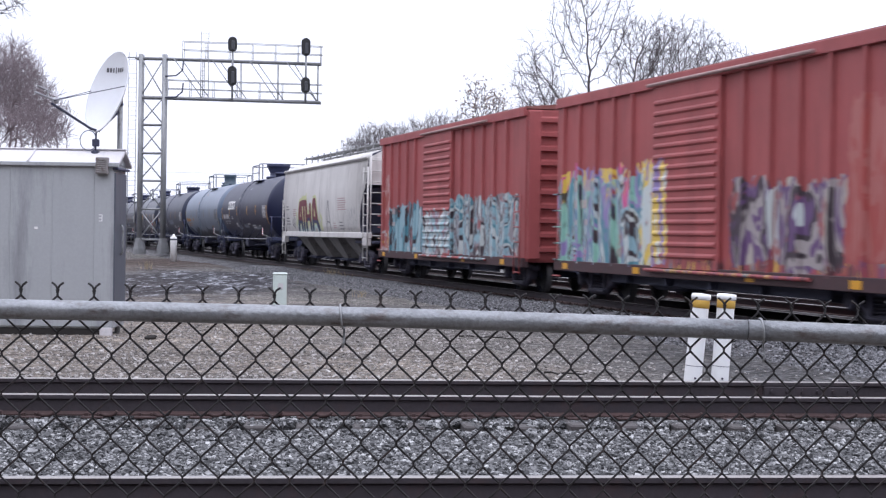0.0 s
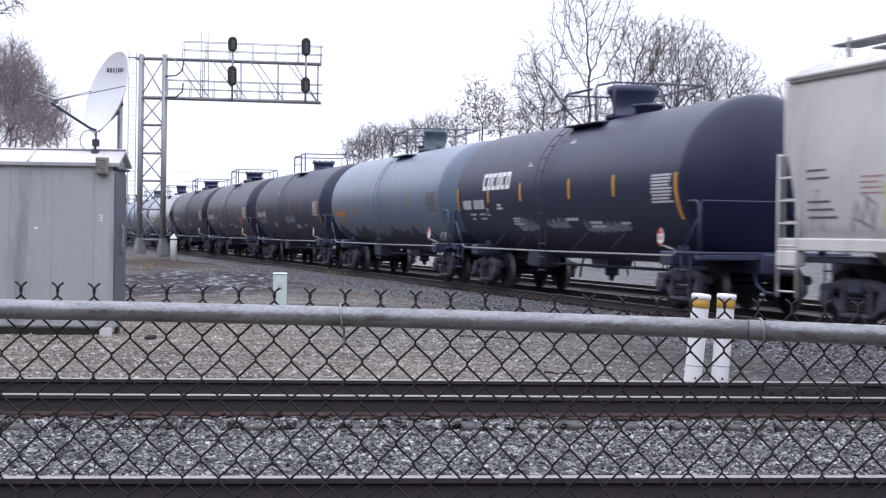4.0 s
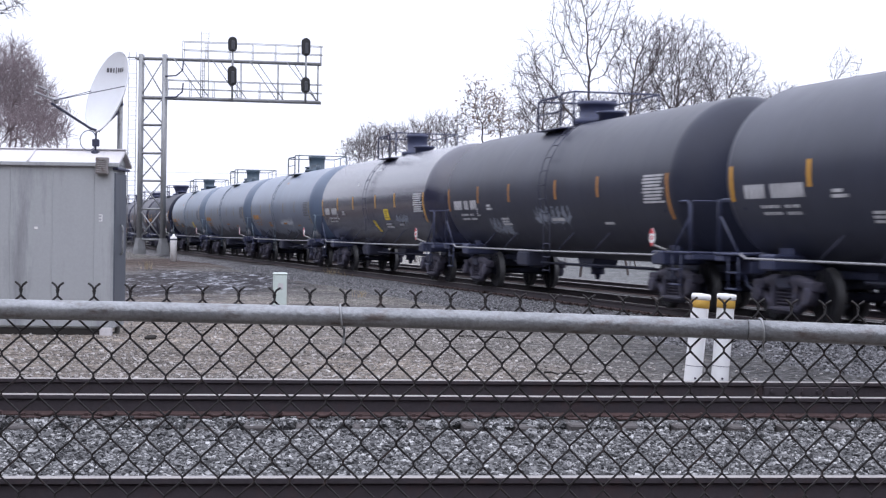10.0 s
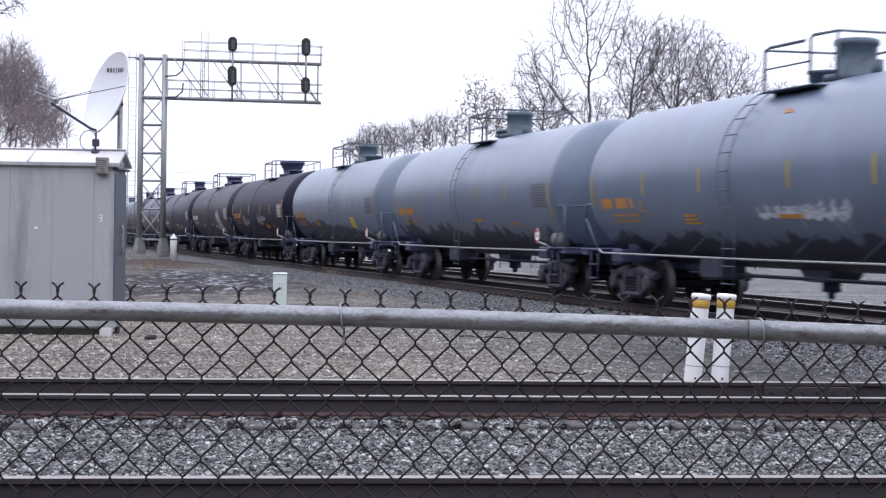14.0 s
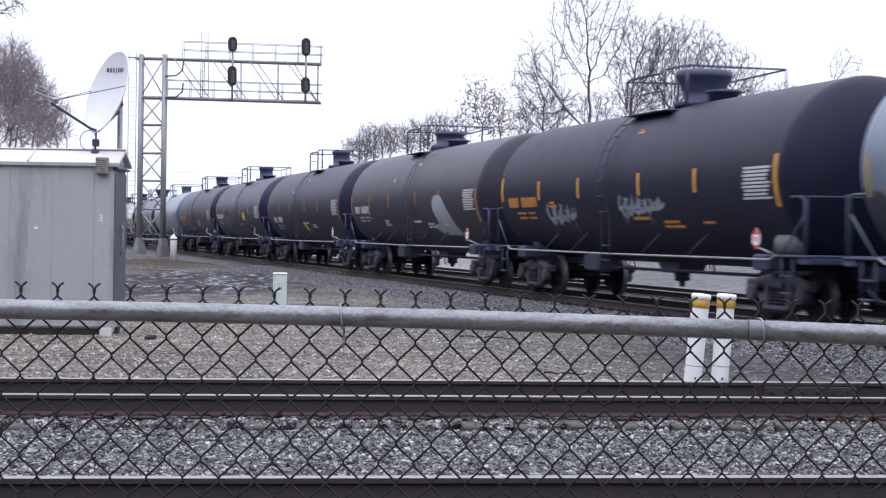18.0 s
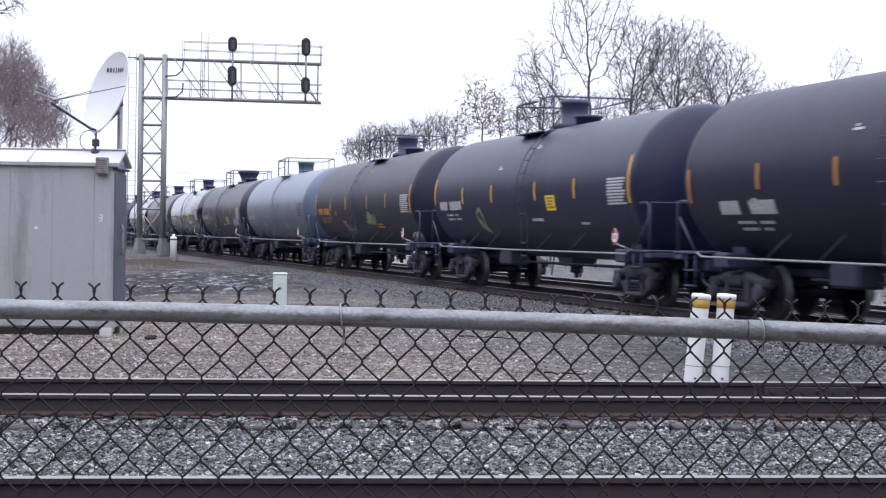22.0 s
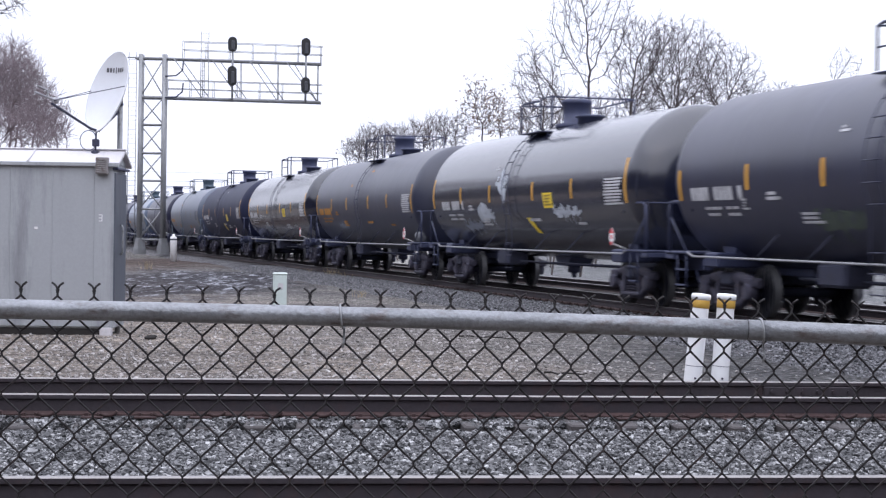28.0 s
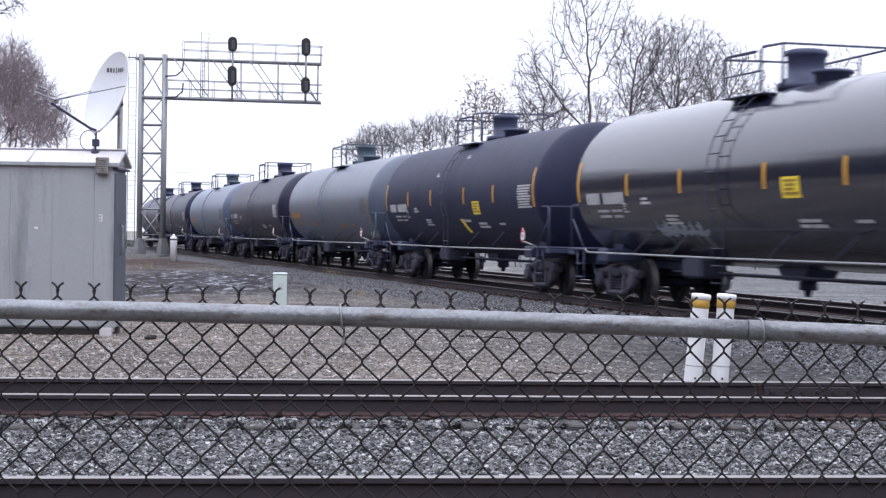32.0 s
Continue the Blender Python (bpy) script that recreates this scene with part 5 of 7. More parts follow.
def tank_car(s_rear, colour, label, rough=0.42, marks=YELLOW, text=STENCIL, panel=None, stripe=None, spill_shade=None, drum=False, slats=True, big=False, seed=0, fade=0.18, flip=False, dome_x=0.0, dome_z=0.0, housing="dome", ladder_x=-0.35, guard=0.82, e=0.0, arcs=(2.0, 2.6, 1.72, 2.58), sheen=None, strokes=(), text_x=0.0, text_z=0.0):
    rnd = random.Random(seed)
    car = thing("tank_car", label, "tank car", "tank cars of the train")
    MOVERS.append((car, s_rear + HALF))
    pale = colour[0] > 0.06
    shiny = rough < 0.31
    paint = painted("tank_paint", scaled(colour, 1.1) if pale else colour, 0.5 if shiny else max(rough, 0.38), (), (0.085, 0.095, 0.11) if pale else (0.030, 0.033, 0.052), 0.28 if pale else 0.08, fade, spill_shade,
                    (0.54 if pale else 1.0) if pale or shiny else 0.0, sheen or (0.02 if shiny else (0.5 if pale else 0.30)), 0.34 if pale else 0.75 * rough, 1.8 if shiny else 1.5)
    me = shared("tank%.2f" % e, lambda: tank_data(e), paint).copy()
    me.materials.clear()
    me.materials.append(paint)
    part("tank", me, car)
    for yaw in (0, 180):
        o = e if yaw == 0 else 0.0
        for nm, fn in (("stub_sill", sill_data), ("body_bolster", body_bolster_data), ("saddle", saddle_data), ("end_sill", end_sill_data)):
            part(nm, shared(nm, fn, BLACK), car, "", pose(o, 0, 0, 0, 0, yaw))
        part("end_platform", shared("end_platform", platform_data, BLACK), car, "", pose(o, 0, 0, 0, 0, yaw))
        part("end_handrail", shared("end_handrail" if colour[0] < 0.06 else "end_handrail_grey", end_rail_data, BLACK if colour[0] < 0.06 else DOMEGREY), car, "", pose(o, 0, 0, 0, 0, yaw))
    for y in (-1.5, 1.5):
        part("side_handrail", shared("side_handrail", side_rail_data, HANDRAIL), car, "", pose(0, y, 0))
    if colour[0] < 0.06 or seed % 2:
        for x in (-4.4, -2.6, 1.4, 3.6):
            part("strut", shared("strut", strut_data, GRIME), car, "", pose(x, 0, 0))
    grey = colour[0] > 0.06
    steel, fit = ("_grey", DOMEGREY) if grey else ("", BLACK)
    part("ladder", shared("tank_ladder" + steel, ladder_data, DOMEGREY if grey else GRIME), car, "", pose(ladder_x, 0, 0))
    turned = pose(dome_x, 0, dome_z, 0, 0, 180 if flip else 0)
    part("dome", shared(housing + steel, HOUSINGS[housing], fit), car, "fittings housing on top", turned)
    part("hatch", shared("hatch" + steel, hatch_data, fit), car, "", turned)
    part("relief_valve", shared("relief_valve" + steel, valve_data, fit), car, "", turned)
    for side in (-1, 1):
        part("top_walkway", shared("top_walkway%s%.2f%d" % (steel, guard, side), lambda: walk_data(guard, side), fit), car, "", pose(dome_x, 0, 0))
    part("guard_rail", shared("guard_near%s%.2f" % (steel, guard), lambda: guard_near(guard), fit), car, "", pose(dome_x, 0, 0))
    part("guard_rail", shared("guard_far%s%.2f" % (steel, guard), lambda: guard_far(guard), fit), car, "", pose(dome_x, 0, 0))
    part("outlet", shared("outlet", outlet_data, BLACK), car)
    part("brake_rigging", shared("brake_rigging", brake_rod_data, GRIME), car)
    part("hand_brake", shared("hand_brake", wheel_brake_data, BLACK), car, "", pose(e, 0, 0))
    part("placard", shared("placard", disc_data, WHITE, PLACARD), car, "white and red hazard placard", pose(e, 0, 0))
    if drum:
        part("air_reservoir", shared("air_reservoir", brake_data, DRUM), car, "dirty grey air reservoir drum", pose(e, 0, 0))
    if grey and marks is None:
        marks = FADEDYEL
    if marks:
        for k, x in enumerate((-4.55, -1.95, 1.45, 4.1)):
            part("reflector", shared("mark%d%s" % (k, marks.name), lambda x=x: on_tank(x - 0.06, x + 0.06, 2.19, 2.62), marks), car, "yellow reflective strip")
        for x, z0, z1 in ((-7.3, *arcs[:2]), (7.25 + e, *arcs[2:])):
            part("reflector", on_tank(x - 0.06, x + 0.06, z0, z1).data("arc", marks), car, "long yellow reflective strip")
    lines = Mesh()
    up = text_z + (0.16 if grey else 0.25)
    q = bars(text_x - 6.85, text_x + (-5.15 if grey else -4.75), 1.79 + up, 1.99 + up if grey else 2.02 + up, 11, rnd)
    lines.add(q.v, q.f)
    for x0, x1, z in ((-6.35, -5.0, 1.63), (-6.3, -5.0, 1.52)):
        q = bars(text_x + x0, text_x + x1, z + up, z + up + 0.05, 8, rnd)
        lines.add(q.v, q.f)
    tagged(part("reporting_stencil", lines.data("reporting_stencil", text), car, "stencilled marks, unreadable"), kind="stuff")
    for x0, x1, z0, z1, rows in ((-4.85, -4.6, 1.86, 2.06, 4), (-2.9, -2.2, 1.62, 1.82, 3), (0.9, 1.7, 1.70, 1.80, 1), (2.3, 3.2, 1.55, 1.72, 2), (4.1, 4.6, 1.62, 1.70, 1), (-3.9, -3.4, 2.0, 2.16, 2), (-1.6, -1.3, 2.98, 3.10, 2), (0.6, 0.95, 3.42, 3.52, 2)):
        if rnd.random() < (0.45 if grey else 0.75):
            part("stencil", block_of_lines(x0, x1, z0, z1, rows).data("stencil", text), car)
    if slats:
        tagged(part("data_panel", block_of_lines(6.05 + e, 7.08 + e, 2.02, 2.58, 9).data("data_panel", DARKBAR if grey else STENCIL), car, "block of small stencilled lines"), kind="stuff")
    if panel:
        sign = part("warning_panel", on_tank(panel[0] - 0.31, panel[0] + 0.31, panel[1] - 0.17, panel[1] + 0.17).data("warning_panel", PANEL), car, "bright yellow warning panel")
        tagged(part("small_print", block_of_lines(panel[0] - 0.24, panel[0] + 0.27, panel[1] - 0.13, panel[1] + 0.14, 4).data("small_print", FADEDINK), sign, "faint dark lines of print"), kind="stuff")
    if stripe:
        part("stripe", on_tank(stripe - 0.14, stripe + 0.14, 1.44, 1.80, 0.006, -0.28).data("stripe", PANEL), car, "slanting yellow stripe")
    if big:
        b = Mesh()
        for k in range(6):
            x = -5.0 + 0.38 * k
            q = on_tank(x, x + 0.11, 2.50, 2.92, 0.006)
            b.add(q.v, q.f)
            for z in (2.50, 2.82):
                q = on_tank(x + 0.09, x + 0.31, z, z + 0.10, 0.006)
                b.add(q.v, q.f)
            if k % 2:
                q = on_tank(x + 0.22, x + 0.32, 2.56, 2.86, 0.006)
                b.add(q.v, q.f)
        part("maker_lettering", b.data("maker_lettering", WHITE), car, "large white block lettering, not readable")
    for k, (kind, ink, path) in enumerate(strokes):
        if kind == "tag":
            b = scrawl(*path, seed * 7 + k)
        elif kind == "blot":
            b = Mesh()
            for (za, a0, a1), (zb, b0, b1) in zip(path, path[1:]):
                q = on_tank(0.0, 1.0, zb, za, 0.006)
                f = [min(1.0, max(0.0, (p[2] - zb) / (za - zb))) for p in q.v]
                b.add([(b0 + (a0 - b0) * h + ((b1 - b0) + ((a1 - a0) - (b1 - b0)) * h) * p[0], p[1], p[2]) for p, h in zip(q.v, f)], q.f)
        else:
            b = Mesh()
            ribbon(b, path, kind)
        tagged(part("sprayed_tag", b.data("sprayed_tag", ink), car, "loose sprayed scrawl" if kind == "tag" else "broad sprayed patch"), kind="stuff" if kind == "tag" else "")
    truck(car, -6.35)
    truck(car, 6.35 + e)
    couple(car, 8.72, e)
    return car


# ---- boxcars ----
def box_car(s_rear, paint, label, seed):
    car = thing("boxcar", label, "boxcar", "boxcars of the train")
    MOVERS.append((car, s_rear + 7.45))
    X, W, Z0, Z1 = 7.45, 1.46, 0.74, 4.37
    b = Mesh()
    b.block(-X, X, -W, W, Z0, Z1, 0.02)
    part("body", b.data("boxcar_body", paint), car, "rust-red steel body covered in sprayed lettering")
    for s in (-1, 1):
        y = s * (W + 0.03)
        for i in range(14):
            x = -6.98 + i * 1.0
            if -2.05 < x < 1.45:
                continue
            part("side_post", shared("side_post%d%d%s" % (i, s, paint.name), lambda x=x, s=s: Mesh().prism([(x - 0.055, s * (W - 0.01)), (x - 0.04, s * (W + 0.07)), (x + 0.04, s * (W + 0.07)), (x + 0.055, s * (W - 0.01))][::s], Z0 + 0.05, Z1 - 0.12, "z"), paint), car)
        b = Mesh()
        ya, yb = sorted((s * W, s * (W + 0.075)))
        b.block(-X, X, ya, yb, Z1 - 0.16, Z1 + 0.05, 0.01)
        part("top_sill", b.data("top_sill", paint), car)
        b = Mesh()
        ya, yb = sorted((s * (W - 0.1), s * (W + 0.07)))
        b.block(-X, X, ya, yb, Z0 - 0.12, Z0 + 0.10, 0.01)
        part("side_sill", b.data("side_sill", SILLDARK), car)
        ya, yb = sorted((s * W, s * (W + 0.09)))
        b = Mesh()
        b.block(-1.80, 1.18, ya, yb, Z0 + 0.06, Z1 - 0.16, 0.01)
        door = part("door", b.data("boxcar_door", paint), car, "sliding plug door with horizontal ribs")
        z = Z0 + 0.25
        while z < Z1 - 0.35:
            b = Mesh()
            b.add([(x, s * (W + 0.089) if e in (0, 3) else s * (W + 0.125), z + h) for x in (-1.70, 1.08) for e, h in enumerate((0.0, 0.035, 0.07, 0.11))],
                  [(0, 1, 5, 4), (1, 2, 6, 5), (2, 3, 7, 6), (0, 3, 2, 1), (4, 5, 6, 7)])
            part("rib", b.data("door_rib", paint), door)
            z += 0.205
        for z in (Z1 - 0.1, Z0 + 0.02):
            b = Mesh()
            b.tube([(-2.0, s * (W + 0.13), z), (4.6, s * (W + 0.13), z)], 0.035, 6)
            part("door_track", b.data("door_track", DUSTYTRACK if z > 3 else paint), car, "dusty pale door track" if z > 3 else "")
        b = Mesh()
        for x in (6.95, 7.38):
            b.tube([(x, s * (W + 0.11), 0.45), (x, s * (W + 0.11), 2.35)], 0.018, 5)
        for i in range(6):
            b.tube([(6.93, s * (W + 0.11), 0.5 + 0.36 * i), (7.40, s * (W + 0.11), 0.5 + 0.36 * i)], 0.018, 5)
        part("ladder", b.data("boxcar_ladder", paint), car)
        b = Mesh()
        for i in range(6):
            b.tube([(-7.40, s * (W + 0.11), 0.5 + 0.36 * i), (-6.93, s * (W + 0.11), 0.5 + 0.36 * i)], 0.018, 5)
        part("grab_irons", b.data("grab_irons", paint), car)
        for x in (-6.7, -2.6, 2.4, 5.9):
            b = Mesh()
            ya, yb = sorted((s * (W + 0.07), s * (W + 0.078)))
            b.box(x - 0.16, x + 0.16, ya, yb, Z0 - 0.08, Z0 + 0.05)
            part("reflector", b.data("boxcar_reflector", YELLOW), car, "yellow reflective patch")
    b = Mesh()
    g = random.Random(seed)
    for x0, x1, z0, z1, cells in ((-6.35, -5.35, 2.34, 2.58, 5), (-6.35, -5.55, 1.98, 2.16, 3), (-6.3, -5.5, 1.62, 1.74, 4)):
        w = (x1 - x0) / cells
        for k in range(cells):
            if abs((x0 + w * k + 0.98) % 1.0 - 0.5) > 0.42 or g.random() < 0.12:
                continue
            b.box(x0 + w * k + 0.02, x0 + w * (k + 1) - 0.03, -W - 0.006, -W - 0.002, z0, z1)
    tagged(part("stencil", b.data("boxcar_stencil", BOXWHITE), car, "worn white stencilled marks, unreadable"), kind="stuff")
    # roof
    b = Mesh()
    b.prism([(-W - 0.04, Z1 + 0.02), (W + 0.04, Z1 + 0.02), (W + 0.04, Z1 + 0.07), (0, Z1 + 0.20), (-W - 0.04, Z1 + 0.07)], -X, X, "x")
    for i in range(13):
        x = -7.0 + i * 1.17
        b.prism([(-W + 0.15, Z1 + 0.07), (0, Z1 + 0.19), (W - 0.15, Z1 + 0.07), (W - 0.15, Z1 + 0.10), (0, Z1 + 0.225), (-W + 0.15, Z1 + 0.10)], x - 0.03, x + 0.03, "x")
    part("roof", b.data("boxcar_roof", GALVRED), car, "rusted ribbed steel roof")
    for s in (-1, 1):
        b = Mesh()
        b.block(*sorted((s * (X - 0.01), s * (X + 0.02))), -1.38, 1.38, 0.80, 4.35, 0.005)
        wall = part("end_wall", b.data("end_wall", paint), car, "corrugated steel end")
        for i in range(10):
            z = 0.95 + i * 0.342
            b = Mesh()
            b.add([(s * (X if e in (0, 3) else X + 0.13), y, z + h) for y in (-1.13, 1.13) for e, h in enumerate((0.02, 0.05, 0.14, 0.20))],
                  [(0, 1, 5, 4), (1, 2, 6, 5), (2, 3, 7, 6), (0, 3, 2, 1), (4, 5, 6, 7)])
            part("corrugation", b.data("corrugation", paint), wall)
        for y in (-1.28, 1.28):
            b = Mesh()
            b.block(*sorted((s * (X + 0.021), s * (X + 0.15))), y - 0.15, y + 0.15, 0.82, 4.34, 0.02)
            part("corner_post", b.data("corner_post", paint), wall)
    b = Mesh()
    b.block(-8.2, 8.2, -0.32, 0.32, 0.52, 0.95, 0.02)
    for y in (-1.2, 1.2):
        b.block(-4.6, 4.6, y - 0.05, y + 0.05, 0.44, 0.76, 0.02)
    for x in (-3.5, -1.5, 0.5, 2.5):
        b.block(x - 0.06, x + 0.06, -1.4, 1.4, 0.46, 0.76, 0.01)
    b.block(-3.0, -1.6, -1.0, -0.4, 0.35, 0.7, 0.05)
    b.lathe([(0.0, 1.0), (0.2, 1.05), (0.22, 1.9), (0.0, 1.95)], 14, "x", (0, 0.5, 0.5))
    part("underframe", b.data("boxcar_underframe", GRIME), car)
    truck(car, -5.9)
    truck(car, 5.9)
    couple(car, 8.62)
    return car


SILLDARK = plain("grimy_red_sill", (0.055, 0.026, 0.030), 0.8, var=0.35, scale=4, dirt=(0.03, 0.024, 0.03), amount=0.6)
DUSTYTRACK = plain("dusty_track", (0.30, 0.20, 0.19), 0.8, var=0.35, scale=5, dirt=(0.18, 0.06, 0.055), amount=0.7)
BOXWHITE = plain("worn_white_stencil", (0.42, 0.34, 0.33), 0.6, var=0.25, scale=6, relief=0, dirt=(0.30, 0.10, 0.09), amount=0.8)
GALVRED = plain("rusted_roof", (0.20, 0.065, 0.055), 0.7, 0.1, var=0.25, scale=1.5, dirt=(0.3, 0.24, 0.22), amount=0.4)
RED = (0.300, 0.066, 0.067)
CYAN, TEAL, PINK, PALE, INK, PLUM = (0.25, 0.42, 0.48), (0.06, 0.23, 0.29), (0.55, 0.08, 0.26), (0.5, 0.56, 0.56), (0.02, 0.025, 0.035), (0.10, 0.06, 0.16)
SUNNY, LILAC, MINT = (0.65, 0.48, 0.08), (0.25, 0.20, 0.42), (0.25, 0.5, 0.42)
paint_a = painted("boxcar_red_first", RED, 0.6, [
    (-7.2, -1.3, 1.85, 2.82, [SUNNY, PINK, RED, LILAC, SUNNY, RED, PINK], 1.6, 11),
    (-7.35, -2.3, 0.7, 2.55, [TEAL, CYAN, INK, MINT, LILAC, TEAL, PALE, INK, CYAN, PINK], 1.15, 1),
    (-2.5, -1.1, 0.9, 2.7, [SUNNY, PALE, SUNNY, LILAC], 1.6, 2),
    (-1.2, 7.3, 0.5, 1.0, [PLUM, (0.30, 0.08, 0.14), INK, SUNNY, TEAL, PLUM], 1.3, 5),
    (1.5, 5.4, 0.9, 2.3, [(0.4, 0.38, 0.33), PLUM, (0.32, 0.30, 0.30), INK, PLUM, PALE, (0.22, 0.10, 0.10)], 1.4, 3),
    (5.5, 6.9, 1.0, 3.4, [(0.33, 0.075, 0.066), (0.36, 0.12, 0.11), (0.32, 0.063, 0.055)], 1.8, 4)], (0.10, 0.03, 0.03), 0.4, 0.14)
paint_b = painted("boxcar_red_second", RED, 0.6, [
    (-6.3, -2.0, 0.7, 2.2, [CYAN, CYAN, TEAL, INK, CYAN, PALE, CYAN], 1.2, 6),
    (-7.3, -6.2, 0.7, 1.4, [(0.55, 0.3, 0.05), PALE, (0.45, 0.25, 0.06)], 1.7, 10),
    (-1.9, 1.2, 0.8, 2.0, [PALE, INK, PALE, CYAN, (0.25, 0.16, 0.2)], 2.2, 7),
    (1.1, 7.0, 0.7, 2.35, [(0.2, 0.19, 0.2), CYAN, PALE, INK, (0.24, 0.24, 0.26), CYAN, INK, PALE, TEAL, CYAN, (0.24, 0.22, 0.24)], 1.15, 8),
    (-6.9, -6.2, 1.9, 3.1, [(0.31, 0.10, 0.09), (0.42, 0.25, 0.24), (0.28, 0.06, 0.05)], 3.0, 9)], (0.10, 0.03, 0.03), 0.4, 0.14)


# ---- covered hopper ----
# hopper grey with dirt, darkened further in colour for the bays' shade
BAYGREY = plain("grimy_hopper_bay", (0.20, 0.19, 0.185), 0.8, var=0.35, scale=2.0, dirt=(0.06, 0.055, 0.055), amount=0.8)


def hopper_car(s_rear):
    car = thing("covered_hopper", "pale grey covered hopper with sprayed red and blue lettering", "hopper car")
    MOVERS.append((car, s_rear + 8.05))
    paint = painted("hopper_paint", (0.58, 0.56, 0.545), 0.6, [(-7.7, -6.2, 1.45, 2.2, [(0.4, 0.4, 0.42), (0.52, 0.51, 0.5), (0.25, 0.25, 0.27)], 2.4, 21),
                                                              (4.4, 6.6, 1.5, 2.2, [(0.35, 0.35, 0.36), (0.5, 0.5, 0.5), (0.2, 0.2, 0.22)], 2.8, 23)], (0.16, 0.15, 0.15), 0.45, 0.1)
    lo, hi = 1.38, 3.92

    def wid(t):
        return 1.44 + 0.10 * math.sin(math.pi * min(1, max(0, t)) ** 0.9)
    ring = [(-wid(t), lo + (hi - lo) * t) for t in (k / 10 for k in range(11))]
    roof = [(-1.30, 4.06), (-0.95, 4.20), (-0.5, 4.29), (0, 4.32)]
    full = ring + roof + [(-y, z) for y, z in reversed(ring + roof[:-1])]

    def reach(z, end):
        # the side sheet ends in a slope towards the sill
        t = (z - lo) / (hi - lo)
        if t >= 0.62:
            return 8.0
        return 8.0 - (1.05 if end > 0 else 0.45) * math.sin((0.62 - t) / 0.62 * math.pi / 2) ** 0.8
    b = Mesh()
    n = len(full)
    xs = [-1, -0.5, 0, 0.5, 1]
    pts = [(k * reach(min(z, hi), k), y, z) for k in xs for y, z in full]
    b.add(pts, [(i * n + j, i * n + (j + 1) % n, (i + 1) * n + (j + 1) % n, (i + 1) * n + j) for i in range(4) for j in range(n)], True)
    # end faces take grimy steel, which also stands for the shade under the hood
    b.f += [tuple(reversed(range(n))), tuple(range(4 * n, 5 * n))]
    b.s += [False, False]
    b.k += [1, 1]
    part("body", b.data("hopper_body", paint, GRIME), car, "pale grey curved steel body, streaked with dirt")
    for s in (-1, 1):
        b = Mesh()
        b.tube([(-8.0, s * 1.49, 3.93), (8.0, s * 1.49, 3.93)], 0.036, 8)
        b.block(-7.95, 7.95, *sorted((s * 1.46, s * 1.50)), 3.84, 3.89, 0.01, 1)
        part("roof_edge", b.data("roof_edge", paint, BAYGREY), car, "pale roof edge over a darker grey seam")
        b = Mesh()
        b.block(-8.25, 8.25, *sorted((s * 1.34, s * 1.50)), 1.20, 1.40, 0.02)
        part("side_sill", b.data("hopper_sill", paint), car, "white side sill")
        for e in (-1, 1):
            b = Mesh()
            x0, x1 = sorted((e * 7.55, e * 8.2))
            for x in (x0, x1):
                b.tube([(x, s * 1.5, 0.45), (x, s * 1.5, 2.75 if e < 0 else 3.6)], 0.028, 5)
            for i in range(7 if e < 0 else 9):
                b.tube([(x0, s * 1.5, 0.55 + 0.36 * i), (x1, s * 1.5, 0.55 + 0.36 * i)], 0.018, 5)
            b.block(x0 - 0.02, x1 + 0.02, *sorted((s * 1.36, s * 1.53)), 0.95, 1.2, 0.02)
            part("ladder", b.data("hopper_ladder", paint), car)
    for e in (-1, 1):
        b = Mesh()
        b.block(*sorted((e * 7.99, e * 8.06)), -1.43, 1.43, 3.0, 3.93, 0.01)
        b.prism([(-1.40, 3.93), (1.40, 3.93), (0.95, 4.17), (0.0, 4.29), (-0.95, 4.17)], *sorted((e * 7.995, e * 8.04)), "x")
        part("end_hood", b.data("end_hood", paint), car, "pale grey end panel")
        b = Mesh()
        for y in (-1.40, -0.72):
            b.tube([(e * 8.2, y, 1.1), (e * 8.2, y, 4.0)], 0.024, 5)
        for i in range(8):
            b.tube([(e * 8.2, -1.42, 1.3 + 0.36 * i), (e * 8.2, -0.70, 1.3 + 0.36 * i)], 0.018, 5)
        part("end_ladder", b.data("end_ladder", paint), car, "pale grey ladder on the end")
    b = Mesh()
    for y0, y1 in ((-0.62, -0.12), (0.12, 0.62)):
        b.block(-8.2, 8.2, y0, y1, 4.50, 4.535, 0.005)
    part("running_board", b.data("running_board", GALV), car, "grated steel running board")
    for i in range(13):
        x = -7.6 + 1.27 * i
        for y in (-0.62, 0.62):
            b = Mesh()
            b.block(x - 0.04, x + 0.04, y - 0.02, y + 0.02, 4.20, 4.60, 0.005)
            part("board_support", b.data("board_support", GALV), car)
    for i in range(4):
        b = Mesh()
        b.block(-6.9 + 3.6 * i, -4.0 + 3.6 * i, -0.10, 0.10, 4.30, 4.42, 0.02)
        part("hatch_cover", b.data("hatch_cover", paint), car)
    for x in (-4.55, -1.5, 1.5, 4.55):
        b = Mesh()
        b.add([(x - 1.15, -1.36, 1.30), (x + 0.75, -1.36, 1.30), (x + 0.75, 1.36, 1.30), (x - 1.15, 1.36, 1.30), (x - 0.42, -0.75, 0.42), (x + 0.42, -0.75, 0.42), (x + 0.42, 0.75, 0.42), (x - 0.42, 0.75, 0.42)],
              [(0, 1, 2, 3), (7, 6, 5, 4), (0, 4, 5, 1), (1, 5, 6, 2), (2, 6, 7, 3), (3, 7, 4, 0)])
        part("hopper_bay", b.data("hopper_bay", BAYGREY), car, "sloping discharge bay")
        b = Mesh()
